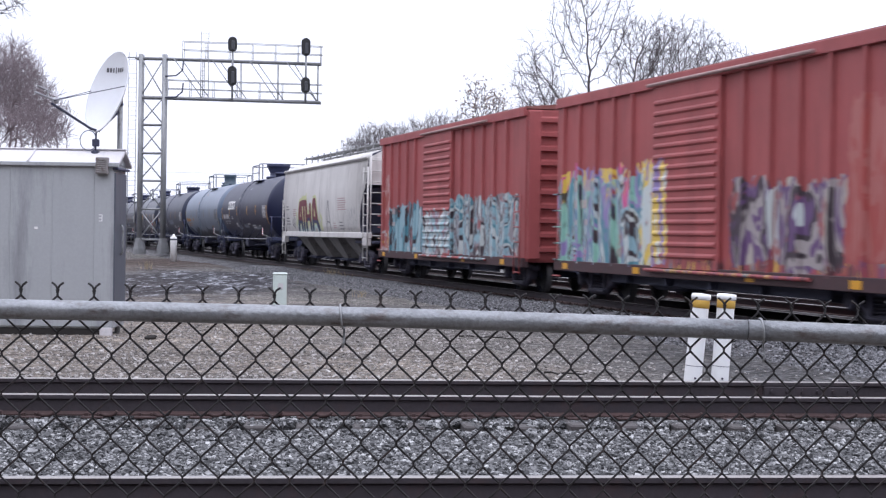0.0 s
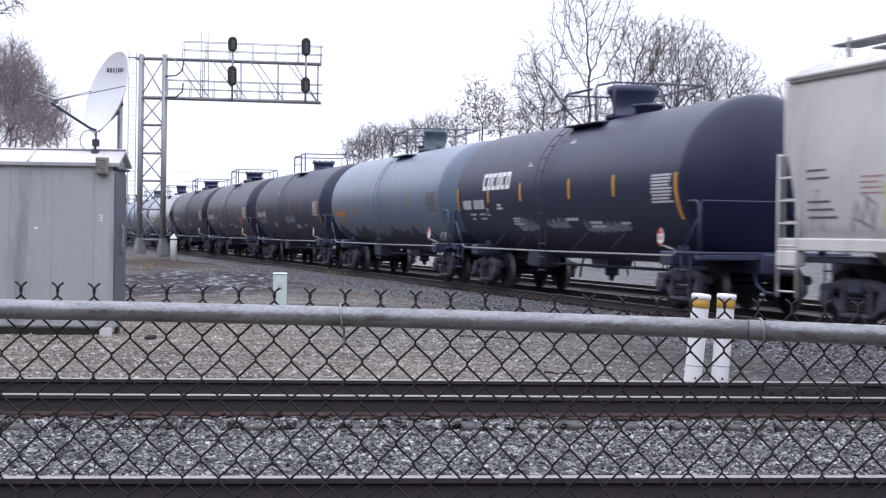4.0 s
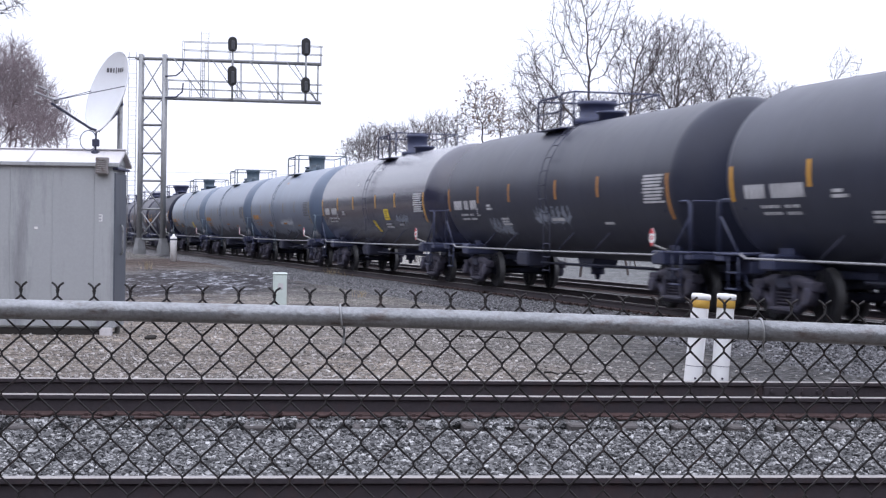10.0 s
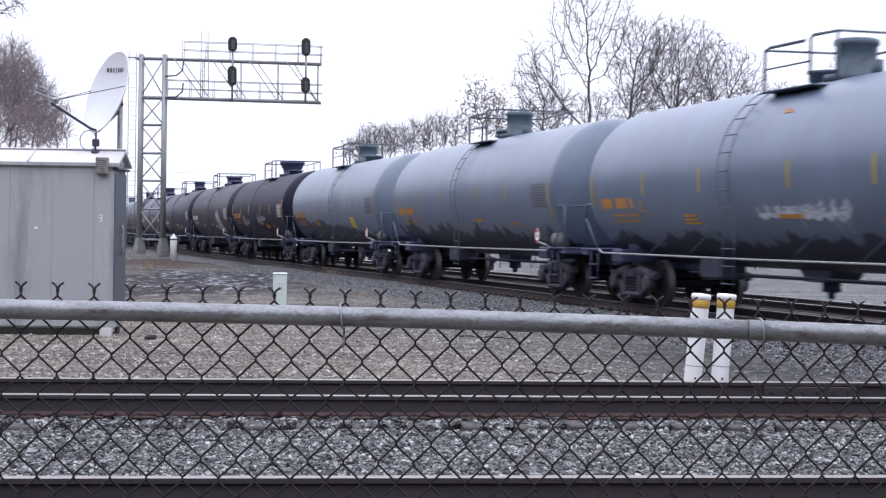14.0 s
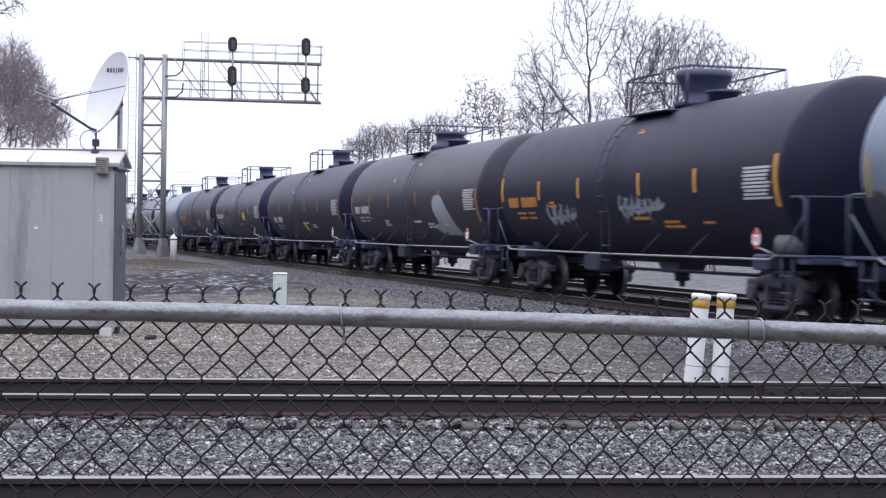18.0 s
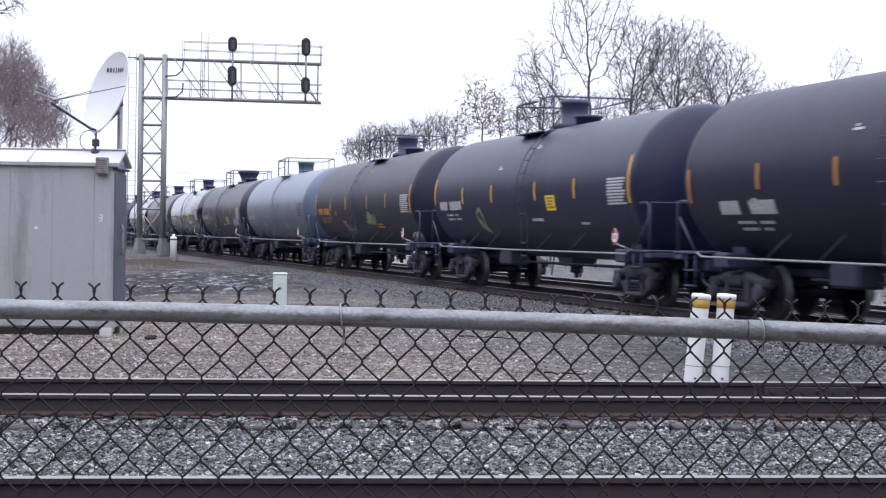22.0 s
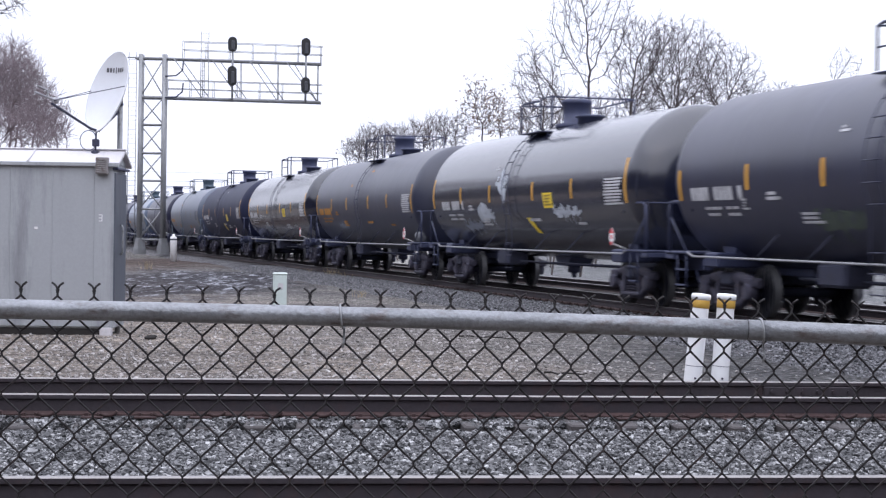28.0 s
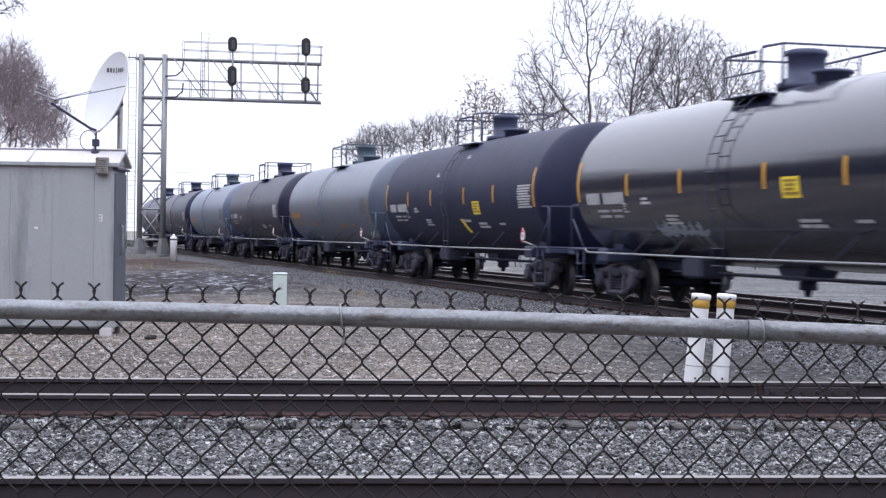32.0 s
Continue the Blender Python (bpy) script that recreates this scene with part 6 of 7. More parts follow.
        b.block(x - 0.5, x + 0.5, -0.85, 0.85, 0.34, 0.44, 0.02)
        b.tube([(x - 0.3, -0.95, 0.39), (x + 0.3, -0.95, 0.39)], 0.03, 6)
        part("outlet_gate", b.data("outlet_gate", GRIME), car)
    b = Mesh()
    b.block(-8.4, 8.4, -0.3, 0.3, 0.75, 1.0, 0.02)
    for e in (-1, 1):
        b.block(*sorted((e * 5.6, e * 8.4)), -1.35, 1.35, 1.02, 1.12, 0.02)
        # slope sheet above the end platform
        b.add([(e * 8.0, -1.35, 2.9), (e * 8.0, 1.35, 2.9), (e * 6.1, 1.35, 1.3), (e * 6.1, -1.35, 1.3)], [(0, 1, 2, 3)])
        b.block(*sorted((e * 7.9, e * 8.0)), -0.9, -0.8, 1.1, 2.9, 0.01)
        b.block(*sorted((e * 7.9, e * 8.0)), 0.8, 0.9, 1.1, 2.9, 0.01)
    part("underframe", b.data("hopper_underframe", GRIME), car)
    # sprayed capitals, red above and blue below with a yellow glow of paint behind
    def flank(x0, x1, z0, z1, slot, lift, dx=0.0, b=None):
        pts = []
        for i in range(4):
            z = z0 + (z1 - z0) * i / 3
            y = -(wid((z - lo) / (hi - lo)) + lift)
            pts += [(x0 + dx * i / 3, y, z), (x1 + dx * i / 3, y, z)]
        b.add(pts, [(0, 1, 3, 2), (2, 3, 5, 4), (4, 5, 7, 6)], False, slot)
    b = Mesh()
    top, foot, bar = 2.54, 1.42, 1.86
    letters = [[(-4.45, foot), (-4.05, top - 0.1), (-3.75, top - 0.05), (-3.62, foot)], [(-4.2, bar), (-3.65, bar)],
               [(-3.75, top), (-2.55, top)], [(-3.12, top), (-3.2, foot)],
               [(-2.62, top), (-2.68, foot)], [(-2.6, bar + 0.1), (-1.8, bar + 0.1)], [(-1.85, top), (-1.75, foot)],
               [(-1.35, foot), (-1.15, top), (-0.85, top), (-0.45, 1.8), (-0.05, foot)], [(-1.2, bar), (-0.45, bar)]]

    def side(z):
        return wid((z - lo) / (hi - lo))
    for path in letters:
        ribbon(b, path, 0.60, lift=0.005, surf=side, slot_of=lambda z: 2 if z > 1.62 else 3)
    for k, path in enumerate(letters):
        ribbon(b, path, 0.36 if len(path) > 2 or abs(path[0][0] - path[1][0]) < 0.4 else 0.26, lift=0.010 + 0.0007 * k, surf=side, slot_of=lambda z: 0 if z > 1.84 else 1)
    for path in ([(-4.9, 2.2), (-4.75, 1.9), (-4.95, 1.6)], [(0.05, 2.1), (0.4, 1.9), (0.2, 1.6), (0.5, 1.5)], [(-2.75, 2.7), (-2.7, 2.95)]):
        ribbon(b, path, 0.2, lift=0.004, surf=side, slot_of=lambda z: 2)
    part("sprayed_lettering", b.data("sprayed_lettering", SPRAYRED, SPRAYBLUE, SPRAYYELLOW, SPRAYPALE), car, "sprayed red and blue letters edged in yellow")
    b = Mesh()
    for path, w in (([(1.25, 1.42), (1.6, 2.55), (1.75, 2.5), (2.05, 1.42)], 0.10), ([(1.4, 1.8), (1.95, 1.75)], 0.07), ([(-5.9, 1.5), (-5.7, 1.95), (-5.55, 1.6), (-5.4, 2.0), (-5.25, 1.55), (-5.8, 1.7)], 0.05), ([(-5.5, 2.05), (-5.15, 1.9), (-5.3, 1.5)], 0.05)):
        ribbon(b, path, w, lift=0.006, surf=side)
    part("sprayed_tag", b.data("hopper_tag", GREYINK), car, "thin dark sprayed scrawl")
    for x0, x1, z0, rows in ((-5.6, -4.9, 2.05, 4), (3.4, 4.9, 2.2, 6), (2.5, 3.1, 1.55, 3)):
        b = Mesh()
        for k in range(rows):
            flank(x0 + 0.05 * (k % 2), x1 - 0.08 * (k % 3), z0 + 0.08 * k, z0 + 0.08 * k + 0.028, 0, 0.006, 0, b)
        tagged(part("stencil", b.data("hopper_stencil", FADEDRED), car, "faded red stencilled lines"), kind="stuff")
    for x0, x1, z0, rows in ((-7.2, -6.5, 2.3, 2), (-7.2, -6.3, 1.7, 3), (3.6, 4.4, 1.5, 3)):
        b = Mesh()
        for k in range(rows):
            flank(x0, x1 - 0.1 * k, z0 + 0.12 * k, z0 + 0.12 * k + 0.035, 0, 0.006, 0, b)
        tagged(part("stencil", b.data("hopper_marks", DARKBAR), car, "faint dark stencilled lines"), kind="stuff")
    truck(car, -6.45)
    truck(car, 6.45)
    couple(car, 9.0)


GREYINK = plain("grey_spray", (0.24, 0.235, 0.24), 0.7, var=0.3, scale=4, relief=0)
SPRAYRED = plain("spray_red", (0.14, 0.022, 0.038), 0.6, var=0.3, scale=2.5, relief=0)
FADEDRED = plain("faded_red_stencil", (0.36, 0.22, 0.22), 0.6, var=0.3, scale=2.5, relief=0)
SPRAYBLUE = plain("spray_blue", (0.03, 0.036, 0.09), 0.6, var=0.3, scale=2.5, relief=0)
SPRAYYELLOW = plain("spray_yellow", (0.48, 0.50, 0.26), 0.6, var=0.2, scale=2.5, relief=0)
SPRAYPALE = plain("spray_pale", (0.45, 0.60, 0.55), 0.6, var=0.2, scale=2.5, relief=0)

box_car(-35.02, paint_a, "rust-red ribbed boxcar with bright multicoloured sprayed lettering", 1)
box_car(-52.23, paint_b, "rust-red ribbed boxcar with pale blue sprayed lettering", 2)
hopper_car(-70.28)
tank_car(-89.00, DARK, "black tank car with large white lettering on its flank", 0.42, YELLOW, STENCIL, big=True, seed=1, guard=1.0, dome_x=1.1, housing="wide_dome", strokes=[("tag", WHITEINK, (-2.6, -1.2, 1.45, 1.85)), ("tag", WHITEINK, (-0.4, 0.9, 1.5, 1.85)), ("tag", WHITEINK, (2.0, 4.4, 1.4, 1.8))])
tank_car(-105.78, GREY, "grey-blue tank car with black spilled patches along its belly", 0.5, None, OCHRE, spill_shade=(1.42, (0.015, 0.018, 0.034), 2, 0.0, 2.2), drum=True, seed=2, guard=1.0, dome_x=1.1, ladder_x=0.05, flip=True)
tank_car(-123.55, SLATE, "dark grey tank car with dull orange reflector strips", 0.45, DULL, STENCIL, seed=3, dome_x=0.75, dome_z=-0.15, e=0.5, housing="low_dome", strokes=[("tag", WHITEINK, (0.2, 2.4, 1.7, 2.2))])
tank_car(-141.42, (0.030, 0.034, 0.055), "dark grey tank car with yellow reflector strips", 0.4, YELLOW, STENCIL, seed=4, dome_x=-0.35, housing="low_dome", ladder_x=0.55, strokes=[(0.34, REDINK, [(4.6, 1.95), (5.6, 1.90)])])
tank_car(-159.23, (0.022, 0.025, 0.043), "charcoal tank car with sprayed white scrawls", 0.42, DULL, STENCIL, seed=5, dome_x=-0.2, housing="low_dome", ladder_x=0.85, e=0.5, strokes=[("tag", WHITEINK, (-3.9, -2.3, 1.3, 1.95)), ("tag", WHITEINK, (-0.1, 2.1, 1.55, 2.15))])
tank_car(-176.93, BROWN, "glossy charcoal tank car with a yellow warning panel", 0.30, YELLOW, STENCIL, panel=(2.8, 1.98), stripe=0.9, seed=6, dome_x=0.65, ladder_x=0.25, e=0.35, strokes=[("tag", WHITEINK, (4.0, 5.3, 1.7, 2.0))])
tank_car(-194.34, GREY, "grey-blue tank car with pale sprayed scrawl", 0.45, None, OCHRE, spill_shade=(1.34, (0.011, 0.014, 0.034), 3, 0.0, 1.7), drum=True, seed=7, dome_x=0.7, ladder_x=-0.75, flip=True, strokes=[("tag", BRIGHTINK, (0.3, 3.2, 1.55, 2.1))])
tank_car(-211.72, (0.080, 0.110, 0.168), "grey-blue tank car with dark stains on its belly", 0.45, None, OCHRE, spill_shade=(1.50, (0.011, 0.014, 0.034), 4, -0.01, 2.0), drum=True, seed=8, dome_x=0.2, flip=True)
tank_car(-229.35, (0.098, 0.130, 0.186), "pale grey-blue tank car with black oil spilled down its side", 0.5, None, OCHRE, spill_shade=(1.68, (0.014, 0.017, 0.034), 5, -0.045, 1.0), panel=(3.6, 1.75), drum=True, seed=9, guard=1.0, dome_x=-0.5, ladder_x=0.75, arcs=(2.0, 2.6, 1.95, 2.85))
tank_car(-246.78, SOOT, "black tank car with ochre lettering and white scrawls", 0.5, YELLOW, OCHRE, drum=True, seed=10, guard=1.0, dome_x=0.9, housing="wide_dome", arcs=(2.2, 2.75, 1.9, 2.75), sheen=0.2, strokes=[("tag", WHITEINK, (-4.1, -2.4, 1.55, 2.2)), ("tag", WHITEINK, (0.4, 2.5, 1.7, 2.3))])
tank_car(-264.17, (0.0205, 0.0190, 0.0355), "charcoal tank car with a broad white sprayed blot", 0.45, DULL, STENCIL, seed=11, dome_x=-0.5, housing="low_dome", ladder_x=0.75, e=0.5, strokes=[("blot", PALEINK, [(2.48, 3.75, 4.05), (2.42, 3.5, 4.35), (2.25, 3.35, 4.6), (2.05, 3.35, 4.85), (1.85, 3.5, 5.05), (1.70, 3.6, 5.2), (1.62, 2.9, 5.25), (1.50, 3.1, 5.35), (1.42, 3.4, 5.4), (1.36, 4.0, 5.45)])])
tank_car(-281.84, (0.0135, 0.0140, 0.036), "black tank car with yellow reflector strips", 0.45, DULL, STENCIL, stripe=0.8, seed=12, dome_x=0.9, e=0.7, text_x=0.7, text_z=-0.25, sheen=0.25)
tank_car(-299.30, DARK, "black tank car with a small yellow panel", 0.40, YELLOW, STENCIL, panel=(2.5, 2.12), seed=13, guard=0.9, dome_x=-0.3, ladder_x=0.65, arcs=(2.2, 2.9, 2.05, 3.0), sheen=0.3, strokes=[(0.10, LIMEINK, [(-3.5, 1.95), (-3.15, 2.05), (-2.95, 1.75), (-3.1, 1.5), (-3.4, 1.6), (-3.5, 1.95)]), (0.14, LIMEINK, [(-3.45, 1.8), (-2.85, 1.45)])])
tank_car(-316.84, (0.019, 0.021, 0.040), "dark grey tank car with ochre lettering", 0.42, YELLOW, OCHRE, drum=True, seed=14, dome_x=0.6, ladder_x=-0.55, arcs=(2.1, 2.8, 2.0, 2.85), strokes=[(0.34, LIMEINK, [(1.35, 2.0), (1.75, 1.85), (2.0, 1.75)]), ("tag", LIMEINK, (1.1, 2.3, 1.6, 2.1)), ("tag", WHITEINK, (-2.6, -1.2, 1.4, 1.7))])
# this tank has no oil: the low dark band is painted belly shade
tank_car(-334.30, (0.082, 0.114, 0.176), "clean grey-blue tank car", 0.45, DULL, STENCIL, spill_shade=(1.18, (0.025, 0.028, 0.042), 6, 0.0, 0.5), seed=15, dome_x=-0.5, dome_z=-0.15, ladder_x=0.35)
tank_car(-351.56, (0.0115, 0.0135, 0.038), "dark grey tank car with bright yellow reflector strips and a panel", 0.38, YELLOW, STENCIL, panel=(2.6, 1.93), seed=16, sheen=0.75, dome_x=-0.15, housing="wide_dome", arcs=(2.05, 2.6, 1.9, 2.8), strokes=[("tag", OLIVEINK, (-2.4, -1.1, 1.4, 2.0)), ("tag", BRIGHTINK, (4.7, 6.4, 1.5, 2.25)), ("tag", WHITEINK, (3.2, 4.2, 1.7, 2.0))])
tank_car(-368.80, (0.0062, 0.0080, 0.022), "glossy black tank car with white scrawls and yellow panel", 0.22, YELLOW, STENCIL, panel=(2.5, 2.18), stripe=1.0, seed=17, guard=0.75, arcs=(2.1, 2.9, 2.05, 2.95), text_x=0.4, strokes=[("tag", WHITEINK, (-4.6, -3.2, 1.45, 1.85)), (0.42, BRIGHTINK, [(-3.1, 1.85), (-2.6, 2.0), (-2.2, 1.9)]), (0.30, BRIGHTINK, [(-2.7, 2.2), (-2.65, 1.7)]), ("tag", BRIGHTINK, (-3.0, -1.9, 1.7, 2.15)), (0.28, BRIGHTINK, [(-1.05, 2.95), (-0.85, 2.75), (-1.1, 2.55), (-0.7, 2.45), (-0.85, 2.2)]), ("tag", BRIGHTINK, (-1.3, -0.5, 2.45, 2.95)), ("tag", BRIGHTINK, (2.9, 4.4, 1.75, 2.15))])
tank_car(-385.98, (0.017, 0.020, 0.044), "dark grey tank car with orange lettering and stains", 0.38, YELLOW, OCHRE, sheen=0.75, drum=True, seed=18, guard=0.9, ladder_x=0.1, arcs=(2.05, 2.8, 2.0, 2.85), strokes=[("tag", WHITEINK, (-3.9, -2.6, 1.4, 1.95))])
tank_car(-403.14, (0.0062, 0.0080, 0.022), "glossy black tank car with bright yellow strips and panel", 0.20, YELLOW, STENCIL, panel=(2.35, 2.2), seed=19, guard=0.75, arcs=(2.1, 2.95, 2.05, 2.95), dome_x=-0.2, strokes=[("tag", PALEINK, (-3.4, -1.4, 1.3, 1.8))])
tank_car(-420.75, DARK, "matt black tank car with yellow strips", 0.55, YELLOW, STENCIL, panel=(2.5, 2.08), stripe=1.0, seed=20, guard=0.75, arcs=(2.1, 2.9, 2.05, 2.95))
tank_car(-438.14, (0.063, 0.079, 0.120), "mid grey tank car with ochre marks", 0.5, None, OCHRE, drum=True, seed=21)
tank_car(-455.85, BROWN, "glossy charcoal tank car", 0.36, None, STENCIL, seed=22)
tank_car(-473.40, GREY, "plain grey-blue tank car with faded ochre marks", 0.45, None, OCHRE, seed=23)
tank_car(-490.90, DARK, "black tank car with yellow reflector strips", 0.4, YELLOW, STENCIL, seed=24)
tank_car(-508.40, DARK, "black tank car with yellow reflector strips", 0.35, YELLOW, STENCIL, seed=25)


# ---- bare winter trees and shrubs ----
def crown_points(g, blobs, n):
    """Scattered points that fill a crown made of a few rounded lobes (dx, z, rx, rz), thicker towards the outside."""
    out = []
    for k in range(n):
        dx, z, rx, rz = blobs[k % len(blobs)]
        d = g.normal(size=3)
        d /= np.linalg.norm(d)
        r = g.uniform() ** 0.40
        out.append((dx + d[0] * r * rx, d[1] * r * rx * 0.9, z + d[2] * r * rz))
    return np.array(out)


def grow(seed, blobs, n, stem, step, reach, wobble=0.25, stems=1, tip=0.010):
    """Branches grow step by step towards the free places of the crown, forking on the way."""
    g = np.random.default_rng(seed)
    free = crown_points(g, blobs, n)
    free = free[free[:, 2] > stem * 0.7]
    nodes, parent = [], []
    for k in range(stems):
        p = np.array([g.normal() * 0.15 * (stems - 1), g.normal() * 0.15 * (stems - 1), -0.3])
        d = np.array([g.normal() * 0.12, g.normal() * 0.12, 1.0])
        prev = -1
        while p[2] < stem:
            nodes.append(p.copy())
            parent.append(prev)
            prev = len(nodes) - 1
            d = d + g.normal(size=3) * np.array([0.07, 0.07, 0.0])
            d /= np.linalg.norm(d)
            p = p + d * step
    nodes = [np.array(q) for q in nodes]
    best = np.full(len(free), 1e9)
    near = np.zeros(len(free), int)
    fresh = list(range(len(nodes)))
    for turn in range(120):
        P = np.array([nodes[i] for i in fresh])
        dist = np.linalg.norm(free[:, None, :] - P[None], axis=2)
        j = dist.argmin(axis=1)
        dm = dist[np.arange(len(free)), j]
        closer = dm < best
        best = np.where(closer, dm, best)
        near = np.where(closer, np.array(fresh)[j], near)
        live = best > reach
        free, best, near = free[live], best[live], near[live]
        if not len(free):
            break
        pull = {}
        for i in set(near.tolist()):
            v = free[near == i] - nodes[i]
            v = (v / np.linalg.norm(v, axis=1)[:, None]).sum(axis=0)
            pull[i] = v
        fresh = []
        for i, v in pull.items():
            v = v / (np.linalg.norm(v) + 1e-6)
            if parent[i] >= 0:
                old = nodes[i] - nodes[parent[i]]
                v = v + 0.45 * old / (np.linalg.norm(old) + 1e-6)
            v = v + g.normal(size=3) * wobble + np.array([0, 0, 0.08])
            q = nodes[i] + v / np.linalg.norm(v) * step
            nodes.append(q)
            parent.append(i)
            fresh.append(len(nodes) - 1)
    m = len(nodes)
    kids = [[] for _ in range(m)]
    for i in range(m):
        if parent[i] >= 0:
            kids[parent[i]].append(i)
    load = np.zeros(m)
    for i in range(m - 1, -1, -1):
        load[i] = 1.0 if not kids[i] else sum(load[c] for c in kids[i])
    rad = tip * load ** 0.36
    chains = []
    for i in range(m):
        if parent[i] >= 0 and i == max(kids[parent[i]], key=lambda c: load[c]):
            continue
        run = [parent[i]] if parent[i] >= 0 else []
        k = i
        while True:
            run.append(k)
            if not kids[k]:
                break
            k = max(kids[k], key=lambda c: load[c])
        rs = [rad[c] for c in run]
        if parent[i] >= 0:
            rs[0] = rs[1]
        chains.append(([Vector(nodes[c]) for c in run], rs))
    chains.sort(key=lambda c: -c[1][0])
    return chains


def fine_twigs(seed, chains, share, length, r):
    """Short thin shoots along the outer branches."""
    g = random.Random(seed)
    out = []
    for pts, rs in chains:
        for i in range(1, len(pts)):
            if rs[i] > r * 4.5:
                continue
            d = (pts[i] - pts[i - 1]).normalized()
            k = share
            while k > 0:
                if g.random() < k:
                    e = (d + Vector((g.uniform(-1, 1), g.uniform(-1, 1), g.uniform(-0.7, 0.9))) * 0.85).normalized()
                    f = (e + Vector((g.uniform(-1, 1), g.uniform(-1, 1), g.uniform(-0.6, 0.8))) * 0.45).normalized()
                    L = length * g.uniform(0.4, 1.2)
                    p = pts[i - 1].lerp(pts[i], g.random())
                    out.append(([p, p + e * L * 0.5, p + e * L * 0.5 + f * L * 0.5], [r, r * 0.85, r * 0.6]))
                k -= 1
    return out


def limbs_mesh(name, limbs, sides, mat, thick=1.0):
    vs, fs, base = [], [], 0
    for pts, rs in limbs:
        n = len(pts)
        d = (pts[-1] - pts[0]).normalized()
        u = d.orthogonal().normalized()
        w = d.cross(u)
        for p, r in zip(pts, rs):
            for k in range(sides):
                a = 2 * math.pi * k / sides
                vs.append(p + (u * math.cos(a) + w * math.sin(a)) * r * thick)
        for i in range(n - 1):
            for k in range(sides):
                fs.append((base + i * sides + k, base + i * sides + (k + 1) % sides, base + (i + 1) * sides + (k + 1) % sides, base + (i + 1) * sides + k))
        base += n * sides
    return fast_mesh(name, np.array([tuple(v) for v in vs]), np.array(fs), mat, True)


def tree(name, label, x, y, seed, blobs, n, stem, step=0.26, reach=0.27, shoots=1.0, length=0.6, r=0.0070, leaves=0, category="tree", mat=TWIG, stems=1, tip=0.0085, wobble=0.25, limbs=14):
    t = thing(name, label, category, "bare trees behind the line", pose(x, y, hill(x, y) - 0.05))
    chains = grow(seed, blobs, n, stem, step, reach, wobble, stems, tip)
    twigs = chains[limbs:] + fine_twigs(seed + 1, chains, shoots, length, r)
    wood = BARK if mat is TWIG else mat
    part("trunk", limbs_mesh("trunk", chains[:1], 8, wood), t)
    for w in chains[1:limbs]:
        part("limb", limbs_mesh("limb", [w], 5, wood), t)
    part("crown", limbs_mesh("crown", twigs, 3, mat), t, "crown of fine bare twigs")
    if leaves:
        g = random.Random(seed + 5)
        vs, fs = [], []
        for k in range(leaves):
            pts, rs = g.choice(twigs)
            p = pts[-1]
            a = Vector((g.uniform(-1, 1), g.uniform(-1, 1), g.uniform(-0.8, 0.4))).normalized()
            o = a.orthogonal().normalized()
            L, W = g.uniform(0.10, 0.22), g.uniform(0.03, 0.055)
            b = len(vs)
            vs += [p, p + a * L * 0.5 + o * W, p + a * L, p + a * L * 0.5 - o * W]
            fs.append((b, b + 1, b + 2, b + 3))
        part("dry_leaves", fast_mesh("dry_leaves", np.array([tuple(v) for v in vs]), np.array(fs), DRYLEAF), t, "a few withered leaves")
    return t


# tall trees behind the train
tree("bare_tree", "tall leafless tree with a wide open forked crown", 6.0, 72, 17, [(-1.75, 8.7, 1.6, 2.2), (0.29, 10.52, 1.72, 2.46), (1.15, 11.5, 1.35, 1.97), (-0.69, 11.75, 1.1, 1.5)], 1050, 2.6, shoots=1.4, length=0.7, wobble=0.2)
tree("bare_tree", "leafless tree leaning out with long thin limbs", 4.82, 74, 19, [(-0.9, 8.7, 1.15, 1.3), (-0.35, 7.5, 1.5, 1.3)], 620, 2.2, shoots=1.4, length=0.6, wobble=0.22, limbs=8)
tree("bare_tree", "leafless tree with a dense rounded crown of twigs", 8.51, 76, 23, [(0.21, 9.71, 1.5, 2.46), (0.99, 10.49, 1.56, 1.56)], 1984, 2.8, shoots=2.0, length=0.55)
tree("bare_tree", "leafless tree with a dense rounded crown of twigs", 10.97, 78, 12, [(0.34, 10.1, 2.1, 2.2), (-0.43, 8.95, 1.86, 1.7)], 2432, 2.6, shoots=2.0, length=0.55)
tree("bare_tree", "leafless tree with a dense rounded crown of twigs", 13.88, 84, 31, [(0.06, 10.0, 1.9, 2.0), (1.3, 9.9, 1.1, 1.4)], 1792, 2.8, shoots=2.0, length=0.55)
tree("bare_tree", "small leafless tree far behind the line", 26.22, 130, 41, [(0.22, 13.13, 1.69, 1.06)], 400, 6.0, shoots=2.2, length=0.9, r=0.012, limbs=6, step=0.4, reach=0.45)
tree("bare_tree", "thin upright leafless tree far behind the line", 28.91, 120, 43, [(0.0, 14.1, 1.23, 1.72)], 380, 7.5, shoots=1.8, length=0.9, r=0.011, limbs=6, step=0.4, reach=0.45)
tree("bare_tree", "small leafless tree with withered leaves at its tips", 1.95, 84, 51, [(-0.06, 8.11, 1.2, 1.38), (-0.4, 8.97, 0.69, 0.69)], 1056, 3.4, shoots=1.4, leaves=420, limbs=8)
tree("bare_tree", "small leafless tree with withered leaves at its tips", 3.03, 88, 52, [(-0.15, 8.11, 0.84, 1.26)], 704, 3.6, shoots=1.3, leaves=220, limbs=8)
tree("bare_tree", "small slender leafless tree", 4.11, 92, 57, [(0.0, 7.77, 0.82, 1.32)], 620, 2.2, shoots=1.4, limbs=6)
